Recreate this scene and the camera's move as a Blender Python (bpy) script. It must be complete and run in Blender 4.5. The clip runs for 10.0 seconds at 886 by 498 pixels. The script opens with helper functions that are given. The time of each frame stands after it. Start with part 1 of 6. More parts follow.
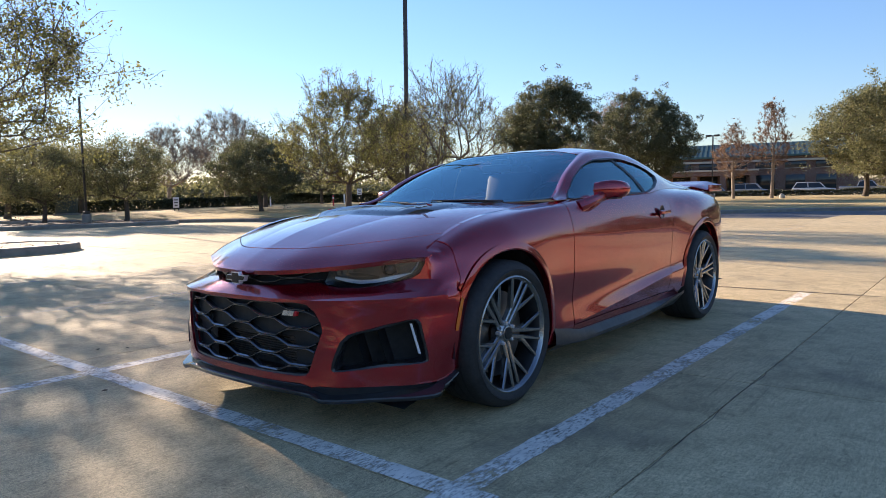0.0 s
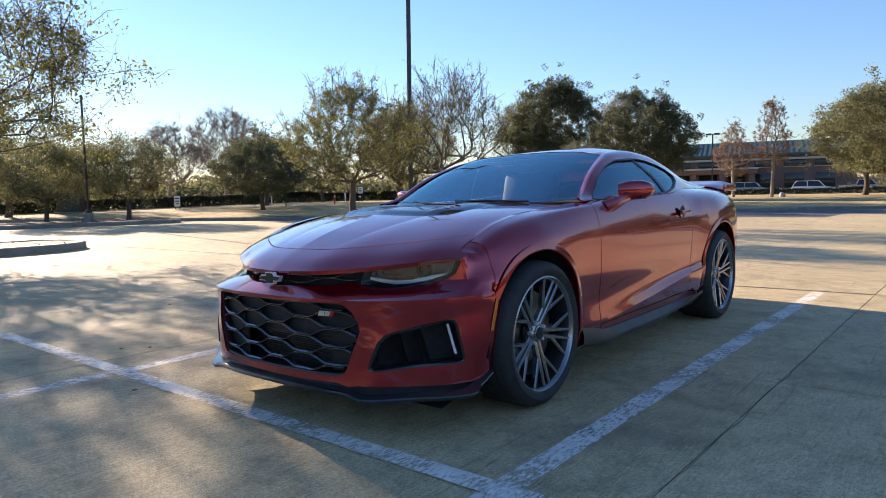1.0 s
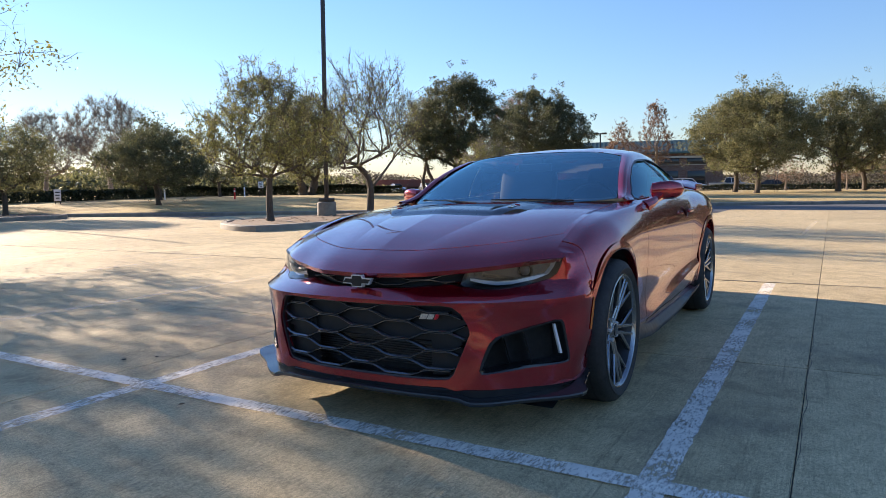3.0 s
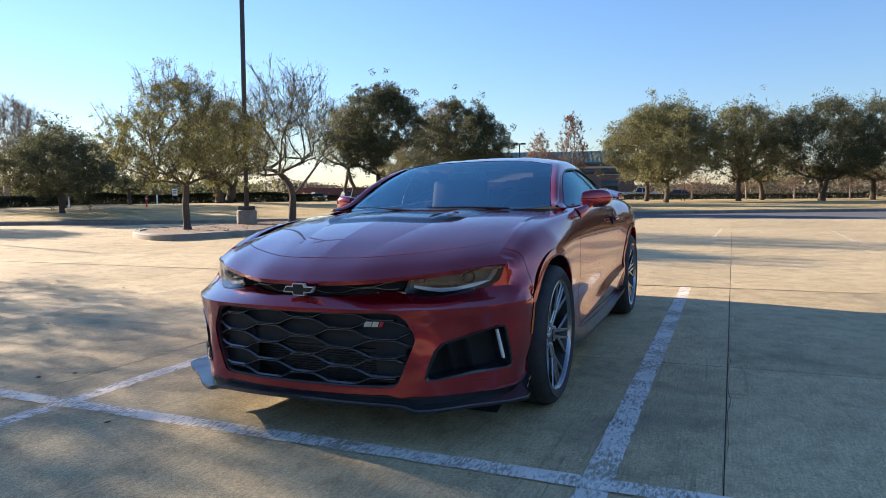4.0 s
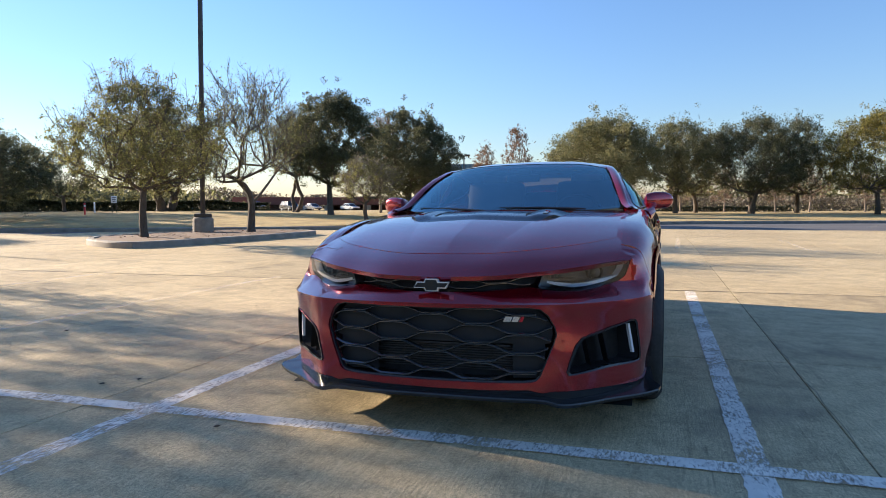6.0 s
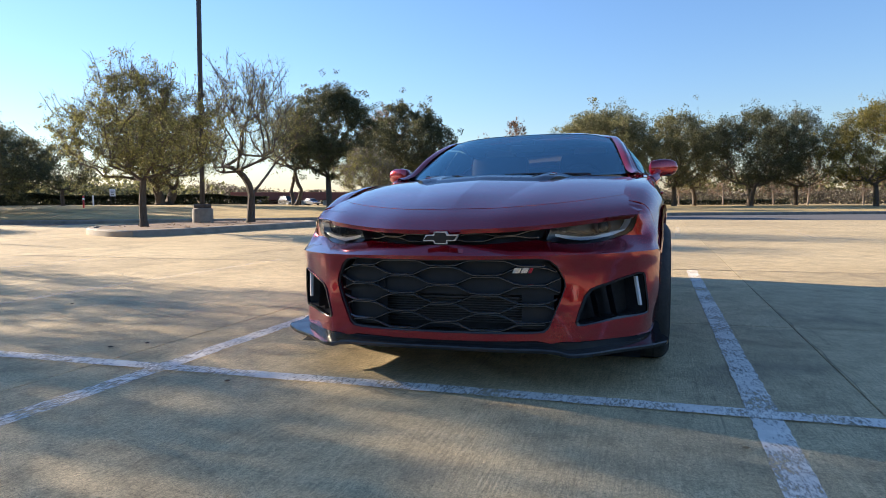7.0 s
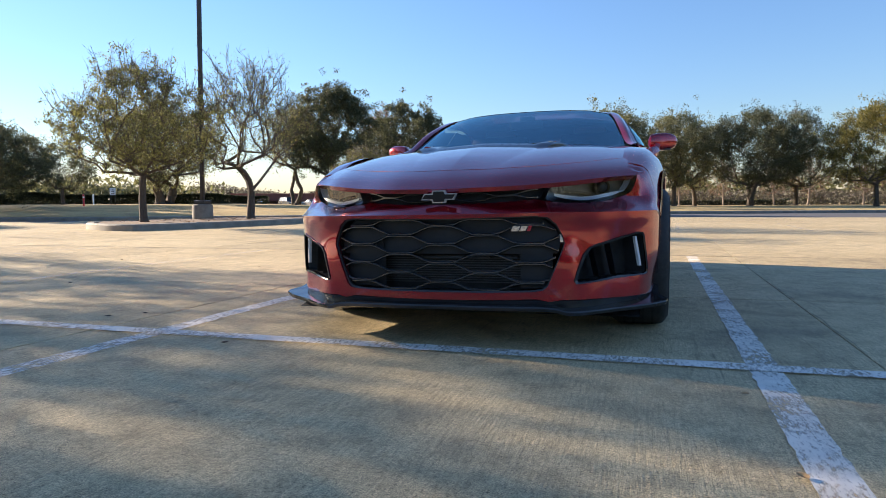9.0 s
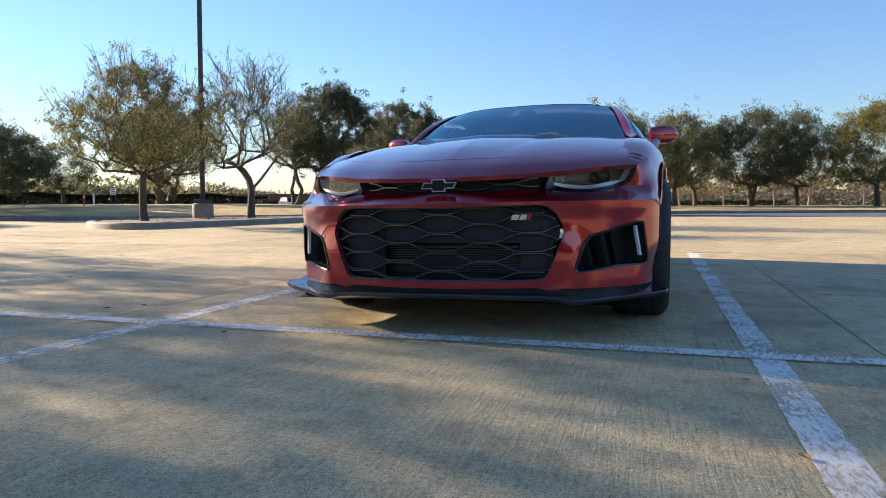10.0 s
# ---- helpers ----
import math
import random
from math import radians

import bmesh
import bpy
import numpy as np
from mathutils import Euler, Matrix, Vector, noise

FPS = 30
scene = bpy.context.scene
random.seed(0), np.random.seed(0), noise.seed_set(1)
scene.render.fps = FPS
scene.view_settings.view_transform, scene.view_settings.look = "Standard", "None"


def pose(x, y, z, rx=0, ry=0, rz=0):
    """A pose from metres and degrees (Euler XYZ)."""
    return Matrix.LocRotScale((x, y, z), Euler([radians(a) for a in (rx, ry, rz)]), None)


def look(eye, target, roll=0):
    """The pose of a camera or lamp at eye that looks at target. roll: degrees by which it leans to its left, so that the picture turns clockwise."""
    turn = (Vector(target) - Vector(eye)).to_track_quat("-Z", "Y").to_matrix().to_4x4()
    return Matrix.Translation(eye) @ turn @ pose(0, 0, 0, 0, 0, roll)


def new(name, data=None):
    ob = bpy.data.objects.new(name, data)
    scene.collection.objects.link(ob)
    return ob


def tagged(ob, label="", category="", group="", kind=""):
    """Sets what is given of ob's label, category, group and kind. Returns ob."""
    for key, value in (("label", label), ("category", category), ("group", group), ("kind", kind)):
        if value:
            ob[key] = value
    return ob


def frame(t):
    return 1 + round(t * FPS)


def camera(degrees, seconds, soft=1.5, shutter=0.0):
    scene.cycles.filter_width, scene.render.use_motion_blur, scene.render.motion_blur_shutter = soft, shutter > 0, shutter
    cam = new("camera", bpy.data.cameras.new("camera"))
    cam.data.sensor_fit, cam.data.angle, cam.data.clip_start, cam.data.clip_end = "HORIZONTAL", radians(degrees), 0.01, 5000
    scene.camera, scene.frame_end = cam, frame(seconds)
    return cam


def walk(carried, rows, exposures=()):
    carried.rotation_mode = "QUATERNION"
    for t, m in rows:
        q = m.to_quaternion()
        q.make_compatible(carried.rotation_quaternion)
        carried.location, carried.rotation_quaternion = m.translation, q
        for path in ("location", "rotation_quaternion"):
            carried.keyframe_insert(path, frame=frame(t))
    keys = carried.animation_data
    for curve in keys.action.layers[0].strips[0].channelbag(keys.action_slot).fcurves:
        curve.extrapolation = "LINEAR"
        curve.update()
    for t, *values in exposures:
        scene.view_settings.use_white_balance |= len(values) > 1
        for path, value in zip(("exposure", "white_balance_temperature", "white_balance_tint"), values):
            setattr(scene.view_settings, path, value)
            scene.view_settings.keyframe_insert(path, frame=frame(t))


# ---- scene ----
cam = camera(68.2, 10.0, soft=0.8)
PATH = [
    (0, (2.557, -2.589, 0.985), (1.296, -1.045, 0.822), -1.1),
    (0.5, (2.52, -2.642, 0.984), (1.261, -1.096, 0.822), -1.1),
    (1, (2.448, -2.7, 0.999), (1.19, -1.153, 0.831), -1.1),
    (1.5, (2.298, -2.808, 1.005), (1.095, -1.219, 0.838), -1.0),
    (2, (2.078, -2.958, 1.016), (0.912, -1.342, 0.843), -0.8),
    (2.2, (1.986, -3.025, 1.02), (0.827, -1.404, 0.846), -0.7),
    (3.3, (1.657, -3.194, 1.036), (0.745, -1.423, 0.849), -0.7),
    (3.5, (1.651, -3.204, 1.033), (0.774, -1.415, 0.852), -0.6),
    (4, (1.621, -3.219, 1.03), (0.851, -1.381, 0.865), -0.5),
    (4.5, (1.448, -3.297, 1.033), (0.743, -1.432, 0.873), -0.4),
    (5, (1.158, -3.411, 1.028), (0.535, -1.517, 0.867), -0.3),
    (5.5, (0.926, -3.487, 1.034), (0.341, -1.581, 0.883), -0.3),
    (5.7, (0.884, -3.493, 1.015), (0.292, -1.587, 0.885), -0.0),
    (7, (0.81, -3.538, 0.79), (0.223, -1.632, 0.644), -0.2),
    (7.5, (0.819, -3.542, 0.742), (0.232, -1.636, 0.596), -0.3),
    (8, (0.822, -3.54, 0.742), (0.234, -1.634, 0.597), -0.2),
    (8.5, (0.821, -3.541, 0.685), (0.233, -1.635, 0.542), -0.2),
    (9, (0.818, -3.539, 0.61), (0.23, -1.632, 0.47), -0.2),
    (9.5, (0.817, -3.538, 0.577), (0.229, -1.631, 0.438), -0.2),
    (10, (0.819, -3.531, 0.561), (0.23, -1.625, 0.423), -0.2),
]
walk(cam, [(t, look(eye, target, roll)) for t, eye, target, roll in PATH],
     [(0, 1.95, 6500, 27), (4.5, 1.97, 6350, 25), (10, 2.02, 6450, 24)])

# ---- light ----
SUN_AZ, SUN_EL = 168.0, 17.0   # degrees: from +x towards +y, above the horizon
sun_way = Vector((math.cos(radians(SUN_EL)) * math.cos(radians(SUN_AZ)),
                  math.cos(radians(SUN_EL)) * math.sin(radians(SUN_AZ)), math.sin(radians(SUN_EL))))
world = bpy.data.worlds.new("sky")
scene.world = world
world.use_nodes = True
wn, wl = world.node_tree.nodes, world.node_tree.links
sky = wn.new("ShaderNodeTexSky")
sky.sky_type = "NISHITA"
sky.sun_disc = False
sky.sun_elevation = radians(SUN_EL)
sky.sun_rotation = radians(90 - SUN_AZ)
sky.altitude, sky.air_density, sky.dust_density, sky.ozone_density = 150, 1.45, 0.05, 6.5
wl.new(sky.outputs[0], wn["Background"].inputs[0])
wn["Background"].inputs[1].default_value = 0.057
sun_data = bpy.data.lights.new("sun", "SUN")
sun_data.energy, sun_data.angle, sun_data.color = 3.5, radians(0.6), (1.0, 0.89, 0.64)
sun = new("sun", sun_data)
sun.matrix_world = look((0, 0, 30), Vector((0, 0, 30)) - sun_way)

# ---- materials ----
def material(name):
    m = bpy.data.materials.new(name)
    m.use_nodes = True
    return m, m.node_tree.nodes, m.node_tree.links, m.node_tree.nodes["Principled BSDF"]


def setp(b, **values):
    for k, v in values.items():
        k = {"base": "Base Color", "rough": "Roughness", "metal": "Metallic", "coat": "Coat Weight", "coat_rough": "Coat Roughness",
             "ior": "IOR", "trans": "Transmission Weight", "emit": "Emission Color", "strength": "Emission Strength",
             "spec": "Specular IOR Level", "sss": "Subsurface Weight", "alpha": "Alpha"}[k]
        b.inputs[k].default_value = (*v, 1.0) if isinstance(v, tuple) else v


def noisy(n, l, coords, scale, detail=4.0, rough=0.6, stretch=None):
    t = n.new("ShaderNodeTexNoise")
    t.inputs["Scale"].default_value, t.inputs["Detail"].default_value, t.inputs["Roughness"].default_value = scale, detail, rough
    if stretch:
        mp = n.new("ShaderNodeMapping")
        mp.inputs["Scale"].default_value = stretch
        l.new(coords, mp.inputs[0])
        l.new(mp.outputs[0], t.inputs["Vector"])
    else:
        l.new(coords, t.inputs["Vector"])
    return t.outputs["Fac"]


def ramp(n, l, fac, *stops):
    r = n.new("ShaderNodeValToRGB")
    while len(r.color_ramp.elements) < len(stops):
        r.color_ramp.elements.new(0.5)
    for e, (p, c) in zip(r.color_ramp.elements, stops):
        e.position, e.color = p, (*c, 1.0) if isinstance(c, tuple) else (c, c, c, 1.0)
    l.new(fac, r.inputs[0])
    return r.outputs[0]


def mixed(n, l, fac, a, b, mode="MIX"):
    m = n.new("ShaderNodeMix")
    m.data_type, m.blend_type = "RGBA", mode
    for sock, v in ((m.inputs[0], fac), (m.inputs[6], a), (m.inputs[7], b)):
        if isinstance(v, (int, float)):
            sock.default_value = v
        elif isinstance(v, tuple):
            sock.default_value = (*v, 1.0)
        else:
            l.new(v, sock)
    return m.outputs[2]


def bumped(n, l, b, height, strength=0.3, distance=0.01):
    k = n.new("ShaderNodeBump")
    k.inputs["Strength"].default_value, k.inputs["Distance"].default_value = strength, distance
    l.new(height, k.inputs["Height"])
    l.new(k.outputs[0], b.inputs["Normal"])


def worldpos(n):
    return n.new("ShaderNodeNewGeometry").outputs["Position"]


def plain(name, base, rough=0.5, metal=0.0, coat=0.0, vary=0.15, scale=6.0, **more):
    """A surface of one colour with slight mottling in colour and gloss."""
    m, n, l, b = material(name)
    pos = n.new("ShaderNodeTexCoord").outputs["Object"]
    f = noisy(n, l, pos, scale)
    l.new(ramp(n, l, f, (0.3, tuple(c * (1 - vary) for c in base)), (0.7, tuple(min(1, c * (1 + vary)) for c in base))), b.inputs["Base Color"])
    setp(b, metal=metal, coat=coat, **more)
    l.new(ramp(n, l, noisy(n, l, pos, scale * 5), (0.3, max(0.02, rough * 0.85)), (0.7, min(1, rough * 1.15))), b.inputs["Roughness"])
    return m


def mat_concrete():
    m, n, l, b = material("broomed_concrete")
    pos = worldpos(n)
    big = noisy(n, l, pos, 0.35, 5)
    mid = noisy(n, l, pos, 3.0, 6, 0.65)
    fine = noisy(n, l, pos, 260.0, 3, 0.7)
    broom = ramp(n, l, noisy(n, l, pos, 1.0, 3, 0.65, (95.0, 7.0, 1.0)), (0.32, 0.0), (0.62, 1.0))
    scratch = ramp(n, l, noisy(n, l, pos, 1.0, 2, 0.5, (20.0, 0.7, 1.0)), (0.69, 0.0), (0.73, 1.0))
    pits = ramp(n, l, noisy(n, l, pos, 95.0, 3, 0.7), (0.33, 0.0), (0.43, 1.0))
    c = ramp(n, l, big, (0.3, (0.578, 0.440, 0.236)), (0.7, (0.705, 0.557, 0.315)))
    c = mixed(n, l, 0.8, c, ramp(n, l, mid, (0.30, 0.70), (0.52, 0.98), (0.75, 1.1)), "MULTIPLY")
    grit = noisy(n, l, pos, 62.0, 5, 0.8)
    c = mixed(n, l, 0.6, c, ramp(n, l, grit, (0.36, 0.50), (0.50, 1.0), (0.64, 1.30)), "MULTIPLY")
    blot = noisy(n, l, pos, 7.0, 5, 0.75)
    c = mixed(n, l, 0.6, c, ramp(n, l, blot, (0.34, 0.60), (0.52, 1.02), (0.7, 1.12)), "MULTIPLY")
    c = mixed(n, l, 0.42, c, ramp(n, l, broom, (0.0, 0.55), (1.0, 1.12)), "MULTIPLY")
    c = mixed(n, l, 0.75, c, ramp(n, l, fine, (0.36, 0.30), (0.50, 1.0), (0.66, 1.45)), "MULTIPLY")
    c = mixed(n, l, 0.8, c, ramp(n, l, pits, (0.0, 0.35), (1.0, 1.0)), "MULTIPLY")
    c = mixed(n, l, 0.45, c, ramp(n, l, scratch, (0.0, 1.0), (1.0, 0.5)), "MULTIPLY")
    info = n.new("ShaderNodeObjectInfo").outputs["Random"]
    c = mixed(n, l, 0.8, c, ramp(n, l, info, (0.0, 0.88), (1.0, 1.06)), "MULTIPLY")
    stain = noisy(n, l, pos, 1.1, 5, 0.6)
    c = mixed(n, l, ramp(n, l, stain, (0.56, 0.0), (0.72, 0.5)), c, (0.13, 0.11, 0.085))
    l.new(c, b.inputs["Base Color"])
    setp(b, rough=0.8, spec=0.35)
    h = mixed(n, l, 0.45, mixed(n, l, 0.5, broom, fine), pits)
    bumped(n, l, b, h, 1.0, 0.0035)
    return m


def mat_asphalt():
    m, n, l, b = material("road_asphalt")
    pos = worldpos(n)
    c = ramp(n, l, noisy(n, l, pos, 0.3, 4), (0.3, (0.075, 0.076, 0.08)), (0.7, (0.12, 0.12, 0.122)))
    c = mixed(n, l, 0.6, c, ramp(n, l, noisy(n, l, pos, 90, 2), (0.3, 0.6), (0.7, 1.3)), "MULTIPLY")
    l.new(c, b.inputs["Base Color"])
    setp(b, rough=0.85)
    bumped(n, l, b, noisy(n, l, pos, 120, 2), 0.4, 0.004)
    return m


def mat_linepaint(name="worn_white_paint", lo=0.40, hi=0.52, most=0.94):
    m, n, l, b = material(name)
    pos = worldpos(n)
    wear = noisy(n, l, pos, 1.0, 5, 0.75, (70.0, 22.0, 1.0))
    patch = noisy(n, l, pos, 3.2, 3)
    c = ramp(n, l, noisy(n, l, pos, 12, 4), (0.3, (0.68, 0.645, 0.56)), (0.7, (0.86, 0.815, 0.71)))
    worn = mixed(n, l, 0.36, wear, patch)
    l.new(c, b.inputs["Base Color"])
    l.new(ramp(n, l, worn, (lo, 0.04), (hi, most)), b.inputs["Alpha"])
    setp(b, rough=0.7)
    bumped(n, l, b, wear, 0.3, 0.002)
    return m


def mat_paint():
    m, n, l, b = material("garnet_red_car_paint")
    pos = n.new("ShaderNodeTexCoord").outputs["Object"]
    flake = n.new("ShaderNodeTexVoronoi")
    flake.inputs["Scale"].default_value = 900
    l.new(pos, flake.inputs["Vector"])
    c = mixed(n, l, 0.3, (0.36, 0.003, 0.013), ramp(n, l, flake.outputs["Color"], (0.0, (0.25, 0.002, 0.009)), (1.0, (0.48, 0.004, 0.018))))
    l.new(c, b.inputs["Base Color"])
    setp(b, metal=0.72, rough=0.20, coat=1.0, coat_rough=0.004)
    b.inputs["Coat IOR"].default_value = 1.68
    return m


def mat_grass():
    m, n, l, b = material("dormant_grass")
    pos = worldpos(n)
    big = noisy(n, l, pos, 0.18, 5)
    fine = noisy(n, l, pos, 14, 5, 0.7)
    c = ramp(n, l, big, (0.34, (0.32, 0.235, 0.085)), (0.44, (0.45, 0.32, 0.125)), (0.55, (0.52, 0.38, 0.155)), (0.66, (0.35, 0.265, 0.10)))
    c = mixed(n, l, 0.7, c, ramp(n, l, noisy(n, l, pos, 0.9, 5, 0.7), (0.36, 0.62), (0.6, 1.1)), "MULTIPLY")
    c = mixed(n, l, 0.7, c, ramp(n, l, fine, (0.3, 0.6), (0.7, 1.2)), "MULTIPLY")
    l.new(c, b.inputs["Base Color"])
    setp(b, rough=0.95)
    bumped(n, l, b, fine, 0.8, 0.05)
    return m


def mat_leaf(name, dark, light, trans=0.35):
    m, n, l, b = material(name)
    rnd = n.new("ShaderNodeNewGeometry").outputs["Random Per Island"]
    c = ramp(n, l, rnd, (0.0, dark), (0.8, light), (1.0, tuple(min(1, v * 1.25) for v in light)))
    l.new(c, b.inputs["Base Color"])
    setp(b, rough=0.55, spec=0.35)
    tr = n.new("ShaderNodeBsdfTranslucent")
    l.new(c, tr.inputs[0])
    mx = n.new("ShaderNodeMixShader")
    mx.inputs[0].default_value = trans
    l.new(b.outputs[0], mx.inputs[1])
    l.new(tr.outputs[0], mx.inputs[2])
    l.new(mx.outputs[0], n["Material Output"].inputs[0])
    return m


def mat_bark(name, dark, light):
    m, n, l, b = material(name)
    pos = n.new("ShaderNodeTexCoord").outputs["Object"]
    f = noisy(n, l, pos, 9, 6, 0.7, (3, 3, 0.6))
    l.new(ramp(n, l, f, (0.3, dark), (0.7, light)), b.inputs["Base Color"])
    setp(b, rough=0.9)
    bumped(n, l, b, f, 0.8, 0.03)
    return m


def mat_glass(name, tint=(0.75, 0.82, 0.8), rough=0.0, clear=0.72, ior=1.5, mirror=(1, 1, 1)):
    """Thin glazing: a clear part that lets light straight through and a glossy part that mirrors by angle."""
    m, n, l, b = material(name)
    tr = n.new("ShaderNodeBsdfTransparent")
    tr.inputs[0].default_value = (*(t * clear for t in tint), 1)
    gl = n.new("ShaderNodeBsdfGlossy")
    gl.inputs["Roughness"].default_value = rough
    gl.inputs["Color"].default_value = (*mirror, 1)
    fr = n.new("ShaderNodeFresnel")
    fr.inputs["IOR"].default_value = ior
    mx = n.new("ShaderNodeMixShader")
    l.new(fr.outputs[0], mx.inputs[0])
    l.new(tr.outputs[0], mx.inputs[1])
    l.new(gl.outputs[0], mx.inputs[2])
    l.new(mx.outputs[0], n["Material Output"].inputs[0])
    return m


def mat_brick():
    m, n, l, b = material("red_brick")
    t = n.new("ShaderNodeTexBrick")
    mp = n.new("ShaderNodeMapping")
    mp.inputs["Rotation"].default_value = (radians(90), 0, 0)
    l.new(n.new("ShaderNodeTexCoord").outputs["Object"], mp.inputs[0])
    l.new(mp.outputs[0], t.inputs["Vector"])
    t.inputs["Color1"].default_value, t.inputs["Color2"].default_value = (0.10, 0.045, 0.034, 1), (0.145, 0.065, 0.047, 1)
    t.inputs["Mortar"].default_value = (0.3, 0.27, 0.24, 1)
    t.inputs["Scale"].default_value = 4.5
    l.new(t.outputs[0], b.inputs["Base Color"])
    setp(b, rough=0.9)
    return m


CONCRETE, ASPHALT, LINEPAINT, PAINT, GRASS = mat_concrete(), mat_asphalt(), mat_linepaint(), mat_paint(), mat_grass()
FADED = mat_linepaint("faded_white_paint", 0.44, 0.62, 0.5)
KERB = plain("kerb_concrete", (0.25, 0.222, 0.18), 0.85, vary=0.25, scale=3)
FILLER = plain("joint_filler", (0.06, 0.055, 0.048), 0.9, vary=0.4, scale=20)
MULCH = plain("leaf_mulch", (0.17, 0.11, 0.065), 0.95, vary=0.5, scale=30)
GRILLE = plain("gloss_grille_plastic", (0.10, 0.104, 0.112), 0.16, 0.7, coat=1.0, vary=0.2)
BLACK_GLOSS = plain("gloss_black_plastic", (0.022, 0.022, 0.023), 0.12, vary=0.2)
BLACK_SATIN = plain("satin_black_plastic", (0.032, 0.032, 0.033), 0.42, vary=0.3)
BLACK_DEEP = plain("dark_cavity", (0.018, 0.018, 0.018), 0.8, vary=0.3)
PANEL_BLACK = plain("dull_black_plastic", (0.014, 0.014, 0.015), 0.55, vary=0.3)
CARBON = plain("satin_black_hood_insert", (0.016, 0.018, 0.022), 0.30, coat=0.6, vary=0.2)
CHROME = plain("chrome", (0.85, 0.85, 0.86), 0.12, 0.6, vary=0.03)
ALU = plain("radiator_aluminium", (0.09, 0.09, 0.093), 0.45, 0.9, vary=0.2)
WHEEL = plain("graphite_wheel", (0.27, 0.272, 0.275), 0.24, 0.9, coat=0.5, vary=0.12)
BARREL = plain("dark_wheel_barrel", (0.055, 0.055, 0.056), 0.4, 0.8, vary=0.2)
RUBBER = plain("tyre_rubber", (0.022, 0.022, 0.0215), 0.7, vary=0.3, scale=18)
STEEL = plain("brake_steel", (0.28, 0.27, 0.26), 0.35, 1.0, vary=0.2)
BRAKE = plain("brake_caliper_paint", (0.03, 0.03, 0.032), 0.35, vary=0.2)
# blue mirror colour and high ior put extra sky sheen into the glass
GLASS = mat_glass("car_glass", (0.80, 0.92, 0.95), clear=0.85, ior=3.6, mirror=(0.52, 0.90, 1.0))
PRIVACY = plain("privacy_glass", (0.012, 0.014, 0.016), 0.06, vary=0.2)
LAMPBACK = plain("lamp_housing", (0.085, 0.086, 0.088), 0.32, 0.5, vary=0.25)
LAMPGLASS = mat_glass("lamp_cover", (0.97, 0.97, 0.95), clear=0.95)
AMBER = plain("amber_lens", (0.75, 0.17, 0.015), 0.2, coat=0.6, vary=0.15, scale=30)
REDLENS = plain("red_lens", (0.5, 0.01, 0.01), 0.15, coat=0.6)
DRL = plain("white_light_pipe", (0.78, 0.79, 0.80), 0.25, coat=0.6, vary=0.05)
SILVER = plain("silver_badge", (0.72, 0.72, 0.73), 0.2, 0.9, vary=0.05)
REDBADGE = plain("red_badge", (0.6, 0.02, 0.03), 0.3, vary=0.05)
CABIN = plain("black_cabin_trim", (0.035, 0.036, 0.038), 0.7, vary=0.3)
SEAT = plain("black_leather", (0.07, 0.068, 0.066), 0.5, vary=0.2)
BEIGE = plain("light_seat_trim", (0.42, 0.40, 0.36), 0.6, vary=0.1)
POLE = plain("bronze_pole_paint", (0.045, 0.038, 0.034), 0.45, 0.3, vary=0.2)
BRICK = mat_brick()
TEAL = plain("teal_metal_roof", (0.04, 0.10, 0.10), 0.7, 0.0, vary=0.15, scale=1.0)
STUCCO = plain("pale_band", (0.40, 0.37, 0.32), 0.85, vary=0.1, scale=1.0)
DARKGLASS = plain("dark_window_glass", (0.02, 0.025, 0.03), 0.08, vary=0.2)
WHITEPAINT = plain("white_car_paint", (0.72, 0.72, 0.72), 0.25, coat=0.8, vary=0.04)
BLUEPAINT = plain("blue_car_paint", (0.05, 0.13, 0.28), 0.25, 0.3, coat=0.8, vary=0.04)
GREYPAINT = plain("grey_car_paint", (0.09, 0.095, 0.10), 0.25, 0.5, coat=0.8, vary=0.04)
SILVERPAINT = plain("silver_car_paint", (0.45, 0.46, 0.47), 0.25, 0.6, coat=0.8, vary=0.04)
BARK = mat_bark("oak_bark", (0.05, 0.038, 0.027), (0.12, 0.096, 0.072))
PALEBARK = mat_bark("pale_bark", (0.17, 0.13, 0.10), (0.34, 0.28, 0.22))
OAKLEAF = mat_leaf("live_oak_leaves", (0.072, 0.078, 0.034), (0.21, 0.20, 0.088), 0.45)
OLIVELEAF = mat_leaf("olive_thin_leaves", (0.078, 0.082, 0.028), (0.215, 0.205, 0.066), 0.45)
DARKLEAF = mat_leaf("dark_evergreen_leaves", (0.042, 0.049, 0.024), (0.12, 0.125, 0.06), 0.4)
GOLDLEAF = mat_leaf("yellow_green_leaves", (0.09, 0.085, 0.02), (0.22, 0.19, 0.045), 0.45)
RUSTLEAF = mat_leaf("dry_rust_twigs", (0.13, 0.075, 0.045), (0.27, 0.17, 0.11), 0.3)
GREYTWIG = mat_leaf("bare_grey_twigs", (0.10, 0.085, 0.07), (0.20, 0.17, 0.14), 0.2)
THICKET = mat_leaf("brown_thicket", (0.05, 0.042, 0.028), (0.125, 0.10, 0.065), 0.2)
HEDGELEAF = mat_leaf("hedge_leaves", (0.02, 0.026, 0.012), (0.06, 0.065, 0.03), 0.2)

# ---- building tools ----
def thing(name, label, category, at=None, group="", kind=""):
    ob = new(name)
    ob.empty_display_size = 0.1
    if at is not None:
        ob.matrix_world = at
    return tagged(ob, label, category, group, kind)


BODY = []


